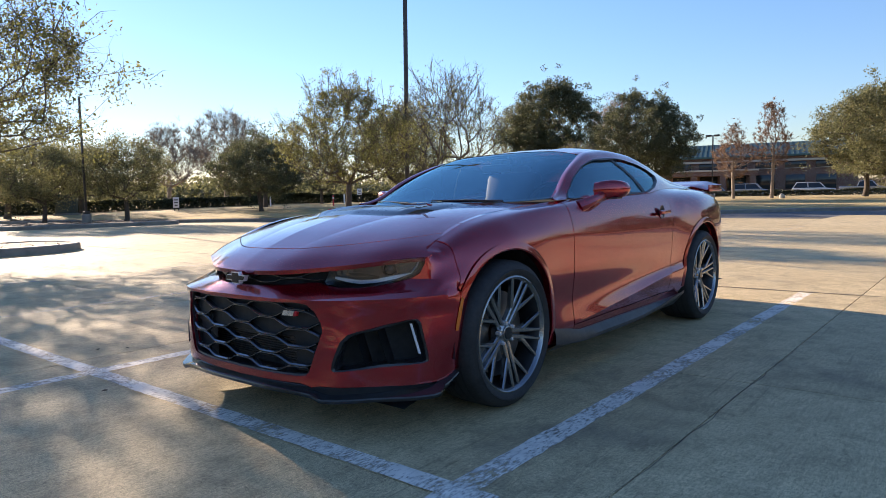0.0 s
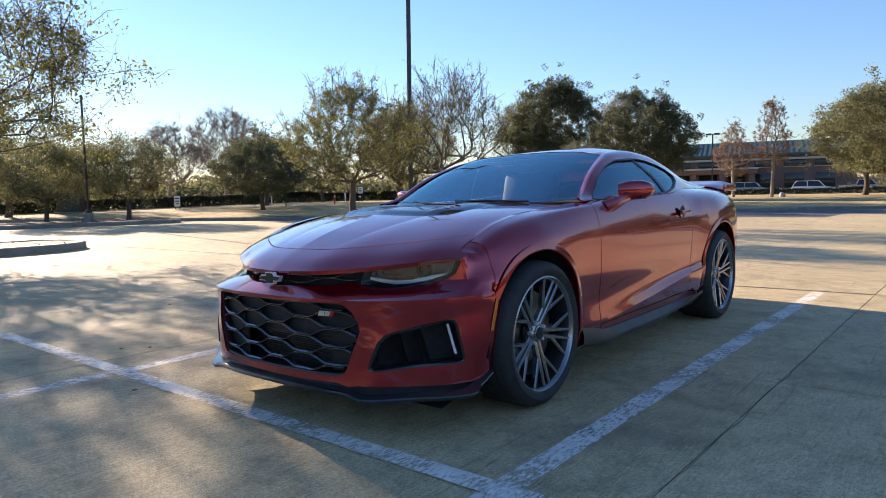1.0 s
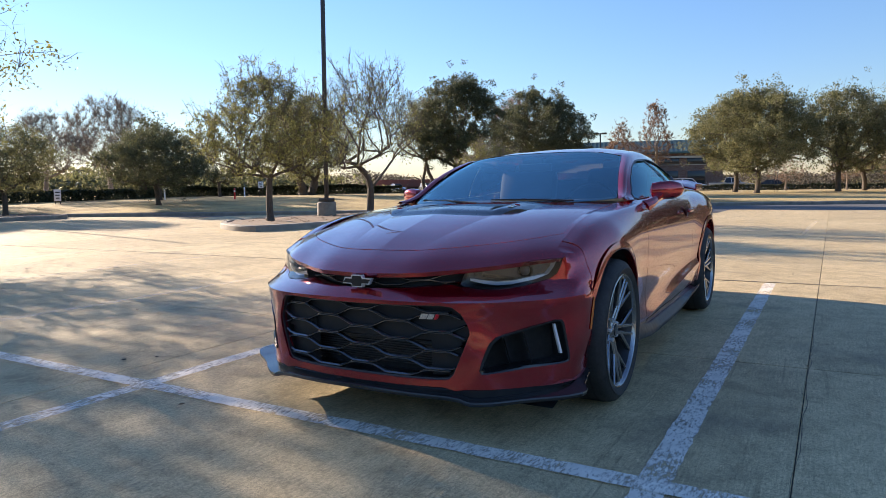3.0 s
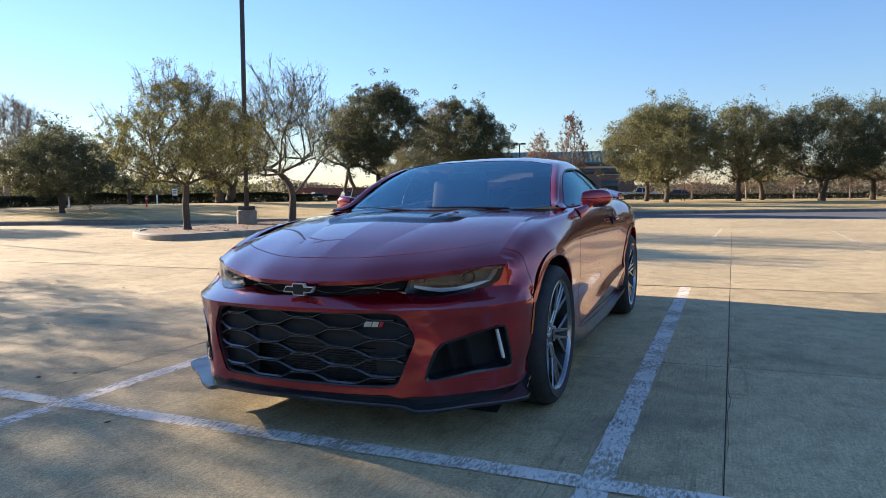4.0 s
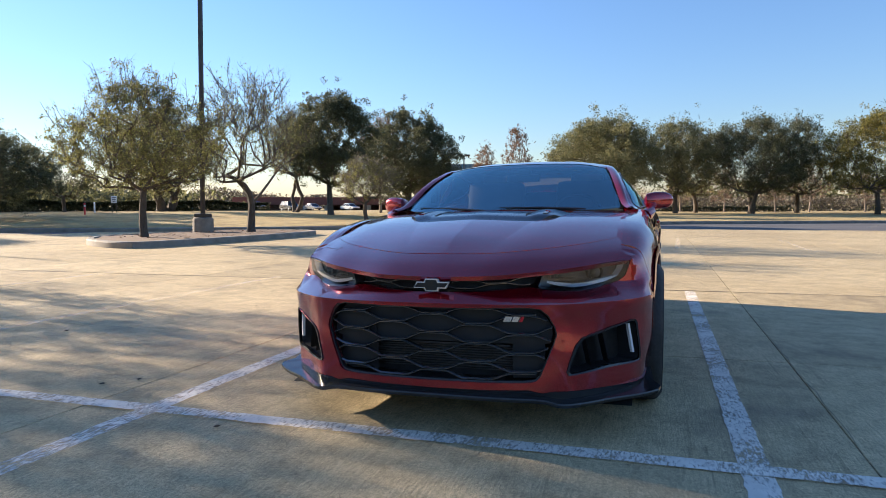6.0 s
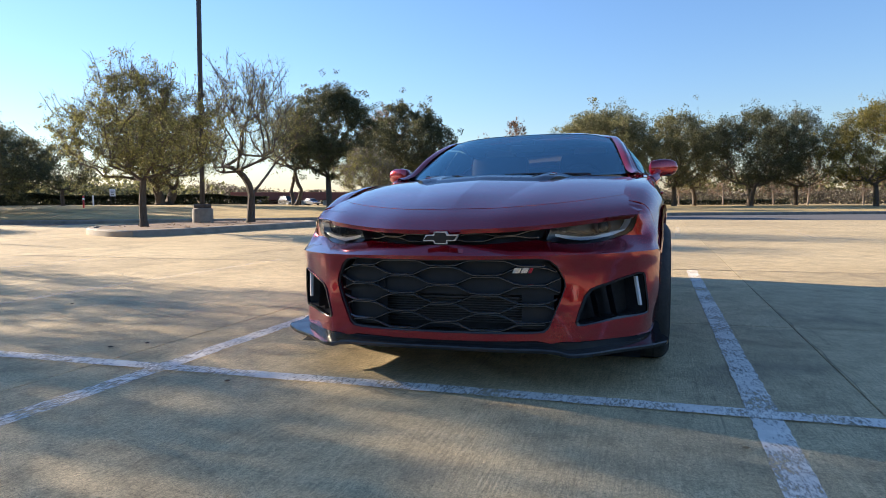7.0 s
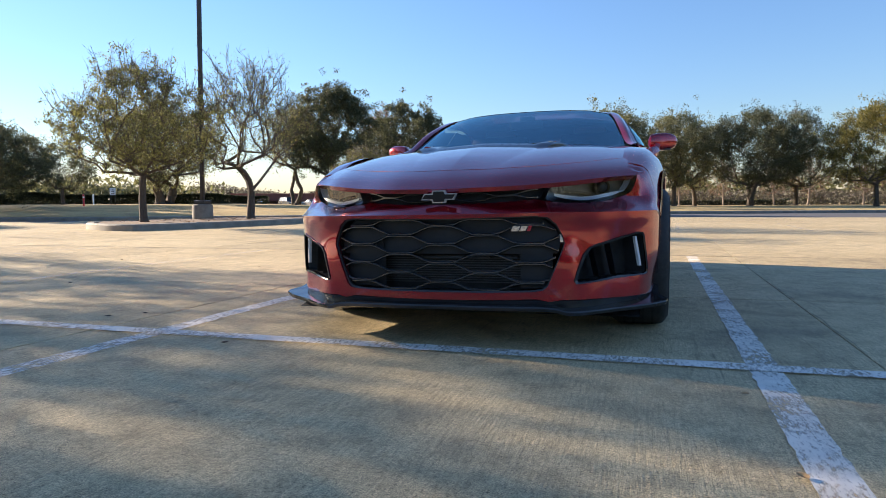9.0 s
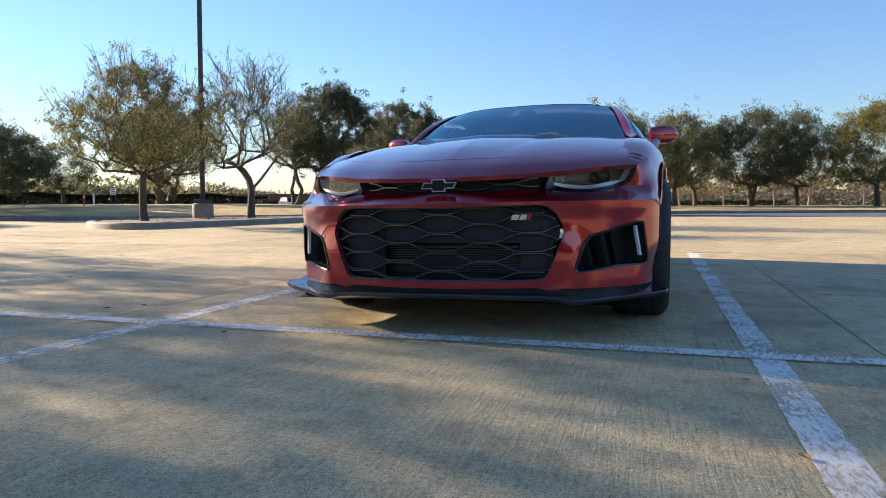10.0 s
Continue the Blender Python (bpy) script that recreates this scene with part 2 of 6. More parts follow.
def part(name, bm, mat, parent=None, label="", smooth=True, angle=35.0):
    """Links a bmesh as one mesh object; edges sharper than the angle stay sharp."""
    bmesh.ops.recalc_face_normals(bm, faces=bm.faces[:]) if len(bm.faces) < 20000 else None
    if BODY:
        bmesh.ops.transform(bm, matrix=BODY[0], verts=bm.verts[:])
    me = bpy.data.meshes.new(name)
    if smooth:
        lim = radians(angle)
        for f in bm.faces:
            f.smooth = True
        for e in bm.edges:
            if len(e.link_faces) == 2 and e.calc_face_angle(0.0) > lim:
                e.smooth = False
    bm.to_mesh(me)
    bm.free()
    me.materials.append(mat)
    ob = new(name, me)
    if parent is not None:
        ob.parent = parent
    if label:
        tagged(ob, label)
    return ob


def box(bm, cx, cy, cz, sx, sy, sz, bevel=0.0, m=None):
    """A box of full size s about c, with bevelled edges."""
    out = bmesh.ops.create_cube(bm, size=1.0)
    vs = out["verts"]
    for v in vs:
        v.co = Vector((cx + v.co.x * sx, cy + v.co.y * sy, cz + v.co.z * sz))
    if bevel:
        es = list({e for v in vs for e in v.link_edges})
        r = bmesh.ops.bevel(bm, geom=es, offset=bevel, segments=2, affect="EDGES", profile=0.6)
        vs = list({v for v in vs if v.is_valid} | set(r["verts"]))
    if m is not None:
        bmesh.ops.transform(bm, matrix=m, verts=vs)
    return vs


def tube(bm, pts, radii, sides=8, cap=True):
    """A tapered tube along points."""
    rings = []
    pts = [Vector(p) for p in pts]
    up = Vector((0.13, 0.31, 0.94))
    for i, p in enumerate(pts):
        d = (pts[min(i + 1, len(pts) - 1)] - pts[max(i - 1, 0)]).normalized()
        a = d.cross(up)
        a = (a if a.length > 0.05 else d.cross(Vector((1, 0, 0)))).normalized()
        b = d.cross(a)
        r = radii[i] if isinstance(radii, (list, tuple)) else radii
        rings.append([bm.verts.new(p + r * (math.cos(k * math.tau / sides) * a + math.sin(k * math.tau / sides) * b)) for k in range(sides)])
    for ra, rb in zip(rings, rings[1:]):
        for k in range(sides):
            bm.faces.new((ra[k], ra[(k + 1) % sides], rb[(k + 1) % sides], rb[k]))
    if cap and sides > 2:
        bm.faces.new(rings[0][::-1])
        bm.faces.new(rings[-1])
    return rings


def lathe(bm, profile, sides=48, m=None):
    """Revolves (radius, height) points about z; joins last ring to first when closed."""
    rings = [[bm.verts.new((r * math.cos(k * math.tau / sides), r * math.sin(k * math.tau / sides), h)) for k in range(sides)] for r, h in profile]
    for ra, rb in zip(rings, rings[1:]):
        for k in range(sides):
            bm.faces.new((ra[k], ra[(k + 1) % sides], rb[(k + 1) % sides], rb[k]))
    if m is not None:
        bmesh.ops.transform(bm, matrix=m, verts=[v for r in rings for v in r])
    return rings


def prism(bm, outline, z0, z1, m=None):
    """A closed plate from an outline in x, y."""
    lo = [bm.verts.new((x, y, z0)) for x, y in outline]
    hi = [bm.verts.new((x, y, z1)) for x, y in outline]
    bm.faces.new(lo[::-1])
    bm.faces.new(hi)
    k = len(lo)
    for i in range(k):
        bm.faces.new((lo[i], lo[(i + 1) % k], hi[(i + 1) % k], hi[i]))
    if m is not None:
        bmesh.ops.transform(bm, matrix=m, verts=lo + hi)


def curve1(keys, t):
    """Smooth monotone interpolation through (t, value, value...) keys."""
    ts = [k[0] for k in keys]
    t = min(max(t, ts[0]), ts[-1])
    i = max(0, min(len(ts) - 2, next((j for j in range(len(ts) - 1) if t <= ts[j + 1]), len(ts) - 2)))
    h = ts[i + 1] - ts[i]
    u = (t - ts[i]) / h
    out = []
    for c in range(1, len(keys[0])):
        def slope(j):
            if j <= 0:
                return (keys[1][c] - keys[0][c]) / (ts[1] - ts[0])
            if j >= len(ts) - 1:
                return (keys[-1][c] - keys[-2][c]) / (ts[-1] - ts[-2])
            a = (keys[j][c] - keys[j - 1][c]) / (ts[j] - ts[j - 1])
            b = (keys[j + 1][c] - keys[j][c]) / (ts[j + 1] - ts[j])
            return 0.0 if a * b <= 0 else 2 * a * b / (a + b)
        m0, m1 = slope(i) * h, slope(i + 1) * h
        p0, p1 = keys[i][c], keys[i + 1][c]
        out.append((2 * u**3 - 3 * u**2 + 1) * p0 + (u**3 - 2 * u**2 + u) * m0 + (-2 * u**3 + 3 * u**2) * p1 + (u**3 - u**2) * m1)
    return out if len(out) > 1 else out[0]


def inside(poly, p):
    x, y = p
    hit = False
    for (x0, y0), (x1, y1) in zip(poly, poly[1:] + poly[:1]):
        if (y0 > y) != (y1 > y) and x < (x1 - x0) * (y - y0) / (y1 - y0) + x0:
            hit = not hit
    return hit


def dense(poly, step, closed=True):
    """The outline with points no further apart than step."""
    out = []
    ends = poly[1:] + poly[:1] if closed else poly[1:]
    for (x0, y0), (x1, y1) in zip(poly, ends):
        k = max(1, int(math.ceil(math.hypot(x1 - x0, y1 - y0) / step)))
        out += [(x0 + (x1 - x0) * i / k, y0 + (y1 - y0) * i / k) for i in range(k)]
    return out if closed else out + [poly[-1]]


def smooth_loop(poly, rounds=2, keep=0.25):
    """Cuts the corners of an outline."""
    for _ in range(rounds):
        out = []
        for (x0, y0), (x1, y1) in zip(poly, poly[1:] + poly[:1]):
            out += [(x0 + (x1 - x0) * keep, y0 + (y1 - y0) * keep), (x1 - (x1 - x0) * keep, y1 - (y1 - y0) * keep)]
        poly = out
    return poly


def panel(outer, holes, step, place, lip=None, depth=0.02, bm=None, lines=()):
    """A sheet over the flat region outer minus holes, bent into space by place(a, b). lip: the way in which the rims turn in."""
    from mathutils import geometry
    bm = bm or bmesh.new()
    loops = [dense(outer, step)] + [dense(h, step) for h in holes]
    pts, edges = [], []
    for lp in loops:
        s = len(pts)
        pts += lp
        edges += [(s + i, s + (i + 1) % len(lp)) for i in range(len(lp))]
    rim = len(pts)
    for ln in lines:
        ln = [p for p in dense(ln, step, False) if inside(loops[0], p) and not any(inside(h, p) for h in loops[1:]) and min(math.hypot(p[0] - q[0], p[1] - q[1]) for q in pts[:rim]) > step * 0.3]
        s = len(pts)
        pts += ln
        edges += [(s + i, s + i + 1) for i in range(len(ln) - 1) if math.hypot(ln[i][0] - ln[i + 1][0], ln[i][1] - ln[i + 1][1]) < step * 1.6]
    fold = len(pts)
    lx, hx = min(p[0] for p in outer), max(p[0] for p in outer)
    ly, hy = min(p[1] for p in outer), max(p[1] for p in outer)
    rimarr = np.array(pts)
    na, nb = int((hx - lx) / step) + 1, int((hy - ly) / step) + 1
    for i in range(na + 1):
        for j in range(nb + 1):
            p = (lx + (hx - lx) * i / na, ly + (hy - ly) * j / nb)
            if inside(loops[0], p) and not any(inside(h, p) for h in loops[1:]) and np.min(np.hypot(rimarr[:, 0] - p[0], rimarr[:, 1] - p[1])) > step * 0.45:
                pts.append(p)
    vs, _, fs, orig, _, _ = geometry.delaunay_2d_cdt([Vector(p) for p in pts], edges, [], 0, 1e-5)
    made = [bm.verts.new(place(v[0], v[1])) for v in vs]
    onrim = [any(o < rim for o in orig[k]) for k in range(len(vs))]
    folded = {made[k] for k in range(len(vs)) if any(rim <= o < fold for o in orig[k])}
    faces = []
    for f in fs:
        c = (sum(vs[k][0] for k in f) / 3, sum(vs[k][1] for k in f) / 3)
        if inside(loops[0], c) and not any(inside(h, c) for h in loops[1:]):
            try:
                faces.append(bm.faces.new([made[k] for k in f]))
            except ValueError:
                pass
    for v in [v for v in made if not v.link_faces]:
        bm.verts.remove(v)
    bmesh.ops.recalc_face_normals(bm, faces=faces)
    for e in {e for f in faces for e in f.edges}:
        if e.verts[0] in folded and e.verts[1] in folded:
            e.smooth = False
    if lip is not None:
        border = [e for f in faces for e in f.edges if len(e.link_faces) == 1]
        border = list(dict.fromkeys(border))
        for e in border:
            e.smooth = False
        r = bmesh.ops.extrude_edge_only(bm, edges=border)
        for v in [g for g in r["geom"] if isinstance(g, bmesh.types.BMVert)]:
            v.co += Vector(lip(v.co) if callable(lip) else lip) * depth
    return bm


def ribbon(rows, bm=None, close=False):
    """A sheet through rows of points."""
    bm = bm or bmesh.new()
    grid = [[bm.verts.new(p) for p in r] for r in rows]
    for a, b in zip(grid, grid[1:] + ([grid[0]] if close else [])):
        for k in range(len(a) - 1):
            q = (a[k], a[k + 1], b[k + 1], b[k])
            bm.faces.new(q)
    return bm


def flipped(bm):
    """The mirror image across the car's middle."""
    out = bm.copy()
    for v in out.verts:
        v.co.x = -v.co.x
    bmesh.ops.reverse_faces(out, faces=out.faces[:])
    return out


def pair(name, bm, mat, parent, label="", **more):
    other = flipped(bm)
    return part(name, bm, mat, parent, label, **more), part(name, other, mat, parent, label, **more)

# ---- ground, road, kerbs ----
def lot(i, j):
    """The lot's joint grid, in cells: its two ways are not quite square to one another."""
    return Vector((1.70 + 3.41 * i + 0.02 * 3.47 * j, 0.93 + 0.045 * (3.41 * i) + 3.47 * j, 0.0))


def sheet(name, outline, z, mat, label, category, kind="structure"):
    bm = bmesh.new()
    bm.faces.new([bm.verts.new((x, y, z)) for x, y in outline])
    bmesh.ops.triangulate(bm, faces=bm.faces[:])
    return tagged(part(name, bm, mat, smooth=False), label, category, kind=kind)


sheet("ground", [(-1500, -1500), (1500, -1500), (1500, 1500), (-1500, 1500)], -0.06, GRASS, "tan dormant grass ground reaching the horizon", "ground")
sheet("joint_bed", [(-36, -24), (44, -24), (44, 29), (15, 25.5), (-1, 23), (-10, 19.6), (-22, 13.5), (-36, 9)], -0.008, FILLER, "dark filler in the joints between concrete slabs", "pavement")

KERBLINE = [(-60, -2.5), (-36, 8.2), (-25, 12.6), (-16, 17.0), (-10, 21.0), (-3, 29.5), (6, 34.5), (16, 39.5), (40, 50), (90, 70)]
road_near = [(-36, 7.5), (-24, 12.0), (-15, 15.8), (-8.5, 20.2), (-1, 23.0), (8, 24.8), (20, 27.0), (44, 31), (90, 40)]
sheet("road", road_near + KERBLINE[::-1][:-1], -0.003, ASPHALT, "dark grey asphalt drive lane along the lot", "road")


def kerb_run(name, line, width, height, label, group=""):
    """A kerb of rounded section along a line in the plan."""
    sec = [(0, -0.1), (0, height * 0.75), (0.03, height * 0.96), (0.06, height), (width, height), (width, -0.1)]
    rows = []
    k = len(line)
    for i, (x, y) in enumerate(line):
        a, b = Vector(line[max(i - 1, 0)]), Vector(line[min(i + 1, k - 1)])
        d = (b - a).normalized()
        nrm = Vector((-d.y, d.x))
        rows.append([(x + nrm.x * o, y + nrm.y * o, z) for o, z in sec])
    bm = ribbon(rows)
    return tagged(part(name, bm, KERB), label, "kerb", group, kind="structure")


kerb_run("kerb", dense(KERBLINE, 2.0, False), 0.18, 0.15, "weathered concrete kerb between the lane and the lawn")

# lawn behind the kerb, gently mounded
def lawn_height(d, kx):
    """How high the lawn stands at d behind the kerb; its bank flattens out along the drive, kx being the kerb's x."""
    bank = 1.0 - 0.75 * min(1.0, max(0.0, (kx + 16) / 12))
    return 0.14 + bank * (0.55 * (1 - math.exp(-max(0.0, d) / 9.0)) if d < 26 else 0.52 - 0.012 * (d - 26))


rows = []
for (x, y) in dense(KERBLINE, 3.0, False):
    nrm = Vector((-0.5, 0.87)).normalized()
    rows.append([(x + nrm.x * d, y + nrm.y * d, lawn_height(d, x) + 0.06 * noise.noise(Vector((x * 0.15, (y + d) * 0.15, 0)))) for d in (0.15, 1, 2.5, 5, 8, 12, 16, 20, 26, 40, 70, 120)])
tagged(part("lawn", ribbon(rows), GRASS), "dry tan winter lawn behind the kerb", "lawn", kind="structure")


def lawn_at(x, y):
    """The lawn's height at a place."""
    nrm = Vector((-0.5, 0.87)).normalized()
    best = 0.0
    for (x0, y0), (x1, y1) in zip(KERBLINE, KERBLINE[1:]):
        # the way back along the normal to the kerb segment
        ex, ey = x1 - x0, y1 - y0
        det = ex * (-nrm.y) + nrm.x * ey
        if abs(det) > 1e-6:
            s = ((x - x0) * (-nrm.y) + nrm.x * (y - y0)) / det
            d = (ex * (y - y0) - ey * (x - x0)) / (ex * nrm.y - ey * nrm.x)
            if -0.02 <= s <= 1.02 and d > 0:
                best = lawn_height(d, x0 + ex * s)
    return best


def island(name, outline, label):
    """A planting island: a ring of kerb, with mulch inside."""
    loop = smooth_loop(outline, 2)
    cx, cy = sum(p[0] for p in loop) / len(loop), sum(p[1] for p in loop) / len(loop)

    def inset(d):
        out = []
        k = len(loop)
        for i in range(k):
            a, b = Vector(loop[i - 1]), Vector(loop[(i + 1) % k])
            t = (b - a).normalized()
            out.append((loop[i][0] - t.y * d, loop[i][1] + t.x * d))
        return out
    rows = [[(x, y, z) for x, y in inset(d)] + [(*inset(d)[0], z)] for d, z in ((0, -0.05), (0.005, 0.12), (0.03, 0.15), (0.17, 0.155), (0.19, 0.13))]
    ob = tagged(part(name, ribbon(rows), KERB), label, "island", "planting islands", kind="structure")
    inner = inset(0.18)
    bm = panel(inner, [], 0.4, lambda a, b: (a, b, 0.135 + 0.03 * noise.noise(Vector((a * 2, b * 2, 3)))))
    part("mulch", bm, MULCH, ob, "brown leaf mulch")
    return ob


island("island_1", [(-9.9, 8.6), (-9.3, 14.6), (-9.6, 16.4), (-11.6, 16.9), (-13.3, 16.3), (-13.7, 10.9), (-12.5, 9.3), (-10.8, 8.4)], "kerbed planting island with mulch, two trees and a light pole")
island("island_2", [(-11.2, -17), (-11.3, 2.0), (-11.9, 3.3), (-13.2, 3.5), (-14.2, 2.6), (-14.4, -17)], "kerbed planting island with mulch beside the aisle")
island("island_3", [(-24.5, 6.0), (-23.4, 11.6), (-24.2, 12.2), (-27.8, 11.6), (-28.8, 10.6), (-29.5, 6.0), (-29, 5), (-25.5, 5)], "kerbed planting island with mulch at the lot's far side")


# ---- painted lines ----
def stripe(name, a, b, width, label, paint=None, z=0.003):
    a, b = Vector(a), Vector(b)
    d = (b - a).normalized()
    s = Vector((-d.y, d.x)) * width / 2
    bm = bmesh.new()
    k = max(2, int((b - a).length / 0.05))
    lo, hi = [], []
    for i in range(k + 1):
        p = a + (b - a) * i / k
        w = 1 + 0.05 * noise.noise(Vector((p.x * 3, p.y * 3, 7))) + 0.14 * noise.noise(Vector((p.x * 17, p.y * 17, 1)))
        v = 1 + 0.05 * noise.noise(Vector((p.x * 3, p.y * 3, 2))) + 0.14 * noise.noise(Vector((p.x * 17, p.y * 17, 5)))
        lo.append((p.x - s.x * w, p.y - s.y * w, z))
        hi.append((p.x + s.x * v, p.y + s.y * v, z))
    ribbon([lo, hi], bm)
    ob = tagged(part(name, bm, paint or LINEPAINT, smooth=False), label, "marking", "stall lines", kind="structure")
    ob.visible_shadow = False
    return ob


def stall_x(k):
    return 1.235 + 2.635 * k


for k in (-5, -4, -3, -2, -1, 0, 1):
    x = stall_x(k)
    stripe("stall_line", (x - 0.055, -5.1), (x + 0.093, 4.32), 0.11, "worn white painted stall line on concrete", None if k in (-1, 0) else FADED)
stripe("stall_line", (-13.0, -1.19), (6.0, -0.86), 0.10, "worn white painted head line across the stalls", z=0.0065)
for k in (-1, 0, 1, 2):
    stripe("stall_line", (1.5 + 2.7 * k, 11.6 + 0.1 * k), (1.75 + 2.7 * k, 17.0 + 0.1 * k), 0.10, "faint white painted stall line on concrete", FADED)
for k in range(6):
    stripe("stall_line", (-6 + 5.4 * k, 25.0 + 1.5 * k), (-4.6 + 5.4 * k, 28.5 + 1.5 * k), 0.10, "faint white painted stall line on asphalt", FADED)


bm = bmesh.new()
rows = [[], []]
for i in range(-44, 49):
    p = lot(i / 4, 1)
    w = 0.011 * (1 + 0.5 * noise.noise(Vector((p.x * 4, 0, 2))))
    rows[0].append((p.x, p.y - w, 0.0035))
    rows[1].append((p.x, p.y + w, 0.0035))
tagged(part("expansion_joint", ribbon(rows, bm), FILLER, smooth=False), "dark bitumen filler in the wide joint across the lot", "pavement", kind="structure")


def crack(name, a, b, width, seed):
    """A thin ragged crack in a slab."""
    rng = random.Random(seed)
    a, b = Vector(a), Vector(b)
    d = b - a
    n2 = Vector((-d.y, d.x)).normalized()
    rows, off = [[], []], 0.0
    for i in range(41):
        off = off * 0.8 + rng.gauss(0, 0.005)
        p = a + d * i / 40 + n2 * off
        w = width * rng.uniform(0.3, 1.0) * math.sin(math.pi * (0.03 + 0.94 * i / 40))
        rows[0].append((p.x - n2.x * w, p.y - n2.y * w, 0.0034))
        rows[1].append((p.x + n2.x * w, p.y + n2.y * w, 0.0034))
    tagged(part(name, ribbon(rows), FILLER, smooth=False), "thin ragged dark crack in the concrete", "crack", "cracks", kind="structure")


crack("crack", lot(0, -0.62).xy, lot(0, 0.45).xy, 0.002, 3)
crack("crack", lot(0, 0.4).xy, lot(0, 1.0).xy, 0.0016, 4)
crack("crack", lot(-1.0, 0).xy, lot(-0.45, 0).xy, 0.005, 8)


# ---- fallen leaves and bits on the concrete ----
def litter(at, turn, size, mat, label, curl=0.3):
    """One dry leaf: a pointed oval, curled up at its rim."""
    bm = bmesh.new()
    rows = []
    for i in range(7):
        t = i / 6
        wd = size * 0.42 * math.sin(math.pi * (0.04 + 0.92 * t)) ** 0.8
        x = size * (t - 0.5)
        z = 0.004 + curl * size * (t - 0.45) ** 2
        rows.append([(x, -wd, z + curl * wd * 0.9), (x, -wd * 0.5, z + curl * wd * 0.25), (x, 0, z), (x, wd * 0.5, z + curl * wd * 0.3), (x, wd, z + curl * wd)])
    ribbon(rows, bm)
    ob = part("fallen_leaf", bm, mat, None)
    ob.matrix_world = pose(at[0], at[1], 0.003, 0, 0, turn)
    return tagged(ob, label, "leaf", "fallen leaves")


DRYLEAF = plain("dry_brown_leaf", (0.16, 0.085, 0.035), 0.7, vary=0.4, scale=60)
TANLEAF = plain("dry_tan_leaf", (0.34, 0.22, 0.10), 0.7, vary=0.3, scale=60)
DEADLEAF = plain("dark_dead_leaf", (0.05, 0.035, 0.02), 0.75, vary=0.4, scale=60)
for x, y, a, sz, mt, label in (
        (-1.94, -0.73, 20, 0.055, DEADLEAF, "dark dead leaf on the concrete"), (-1.82, -0.59, 75, 0.045, DEADLEAF, "dark dead leaf on the concrete"),
        (1.16, -1.97, 130, 0.05, TANLEAF, "dry tan leaf on the concrete"), (1.13, -1.33, 10, 0.04, TANLEAF, "dry tan leaf on the concrete"),
        (-0.92, -1.13, 50, 0.05, DRYLEAF, "curled brown leaf by the painted line"), (1.70, 0.95, 95, 0.04, TANLEAF, "dry tan leaf in a slab joint"),
        (-3.4, 0.4, 30, 0.05, DEADLEAF, "dark dead leaf on the concrete"), (-4.6, 2.2, 80, 0.05, DRYLEAF, "brown leaf on the concrete"),
        (2.6, 0.1, 15, 0.04, TANLEAF, "dry tan leaf on the concrete"), (-2.7, 1.9, 140, 0.05, DRYLEAF, "brown leaf on the concrete")):
    litter((x, y), a, sz * 0.6, mt, label, 0.45)
rng = random.Random(77)
verts, faces = [], []
for _ in range(1500):
    x, y = rng.choice(((rng.uniform(-12.9, -9.9), rng.uniform(9.8, 16.0)), (rng.uniform(-14.2, -11.4), rng.uniform(-8, 3.0)), (rng.uniform(-28.6, -24.2), rng.uniform(6, 11.4))))
    a, s2 = rng.uniform(0, math.tau), rng.uniform(0.02, 0.05)
    u, v = Vector((math.cos(a), math.sin(a), rng.uniform(-0.4, 0.4))) * s2, Vector((-math.sin(a), math.cos(a), rng.uniform(-0.4, 0.4))) * s2 * 0.5
    c = Vector((x, y, 0.165 + rng.uniform(0, 0.02)))
    i0 = len(verts)
    verts += [tuple(c - u), tuple(c + v), tuple(c + u), tuple(c - v)]
    faces += [(i0, i0 + 1, i0 + 2), (i0, i0 + 2, i0 + 3)]
me = bpy.data.meshes.new("leaf_litter")
me.from_pydata(verts, [], faces)
me.materials.append(DRYLEAF)
tagged(new("leaf_litter", me), "brown leaf litter on the planting islands", "leaf litter", kind="stuff")

# ---- the car: x to its left, nose towards -y, front axle over the origin ----
car = thing("car", "garnet red two-door muscle coupe parked in a marked stall", "car", pose(0.0125, 0, 0, 0, 0, -0.55))
BODY.append(pose(0, 0, 0, 0, -0.93, 0))     # the body leans a little on its springs

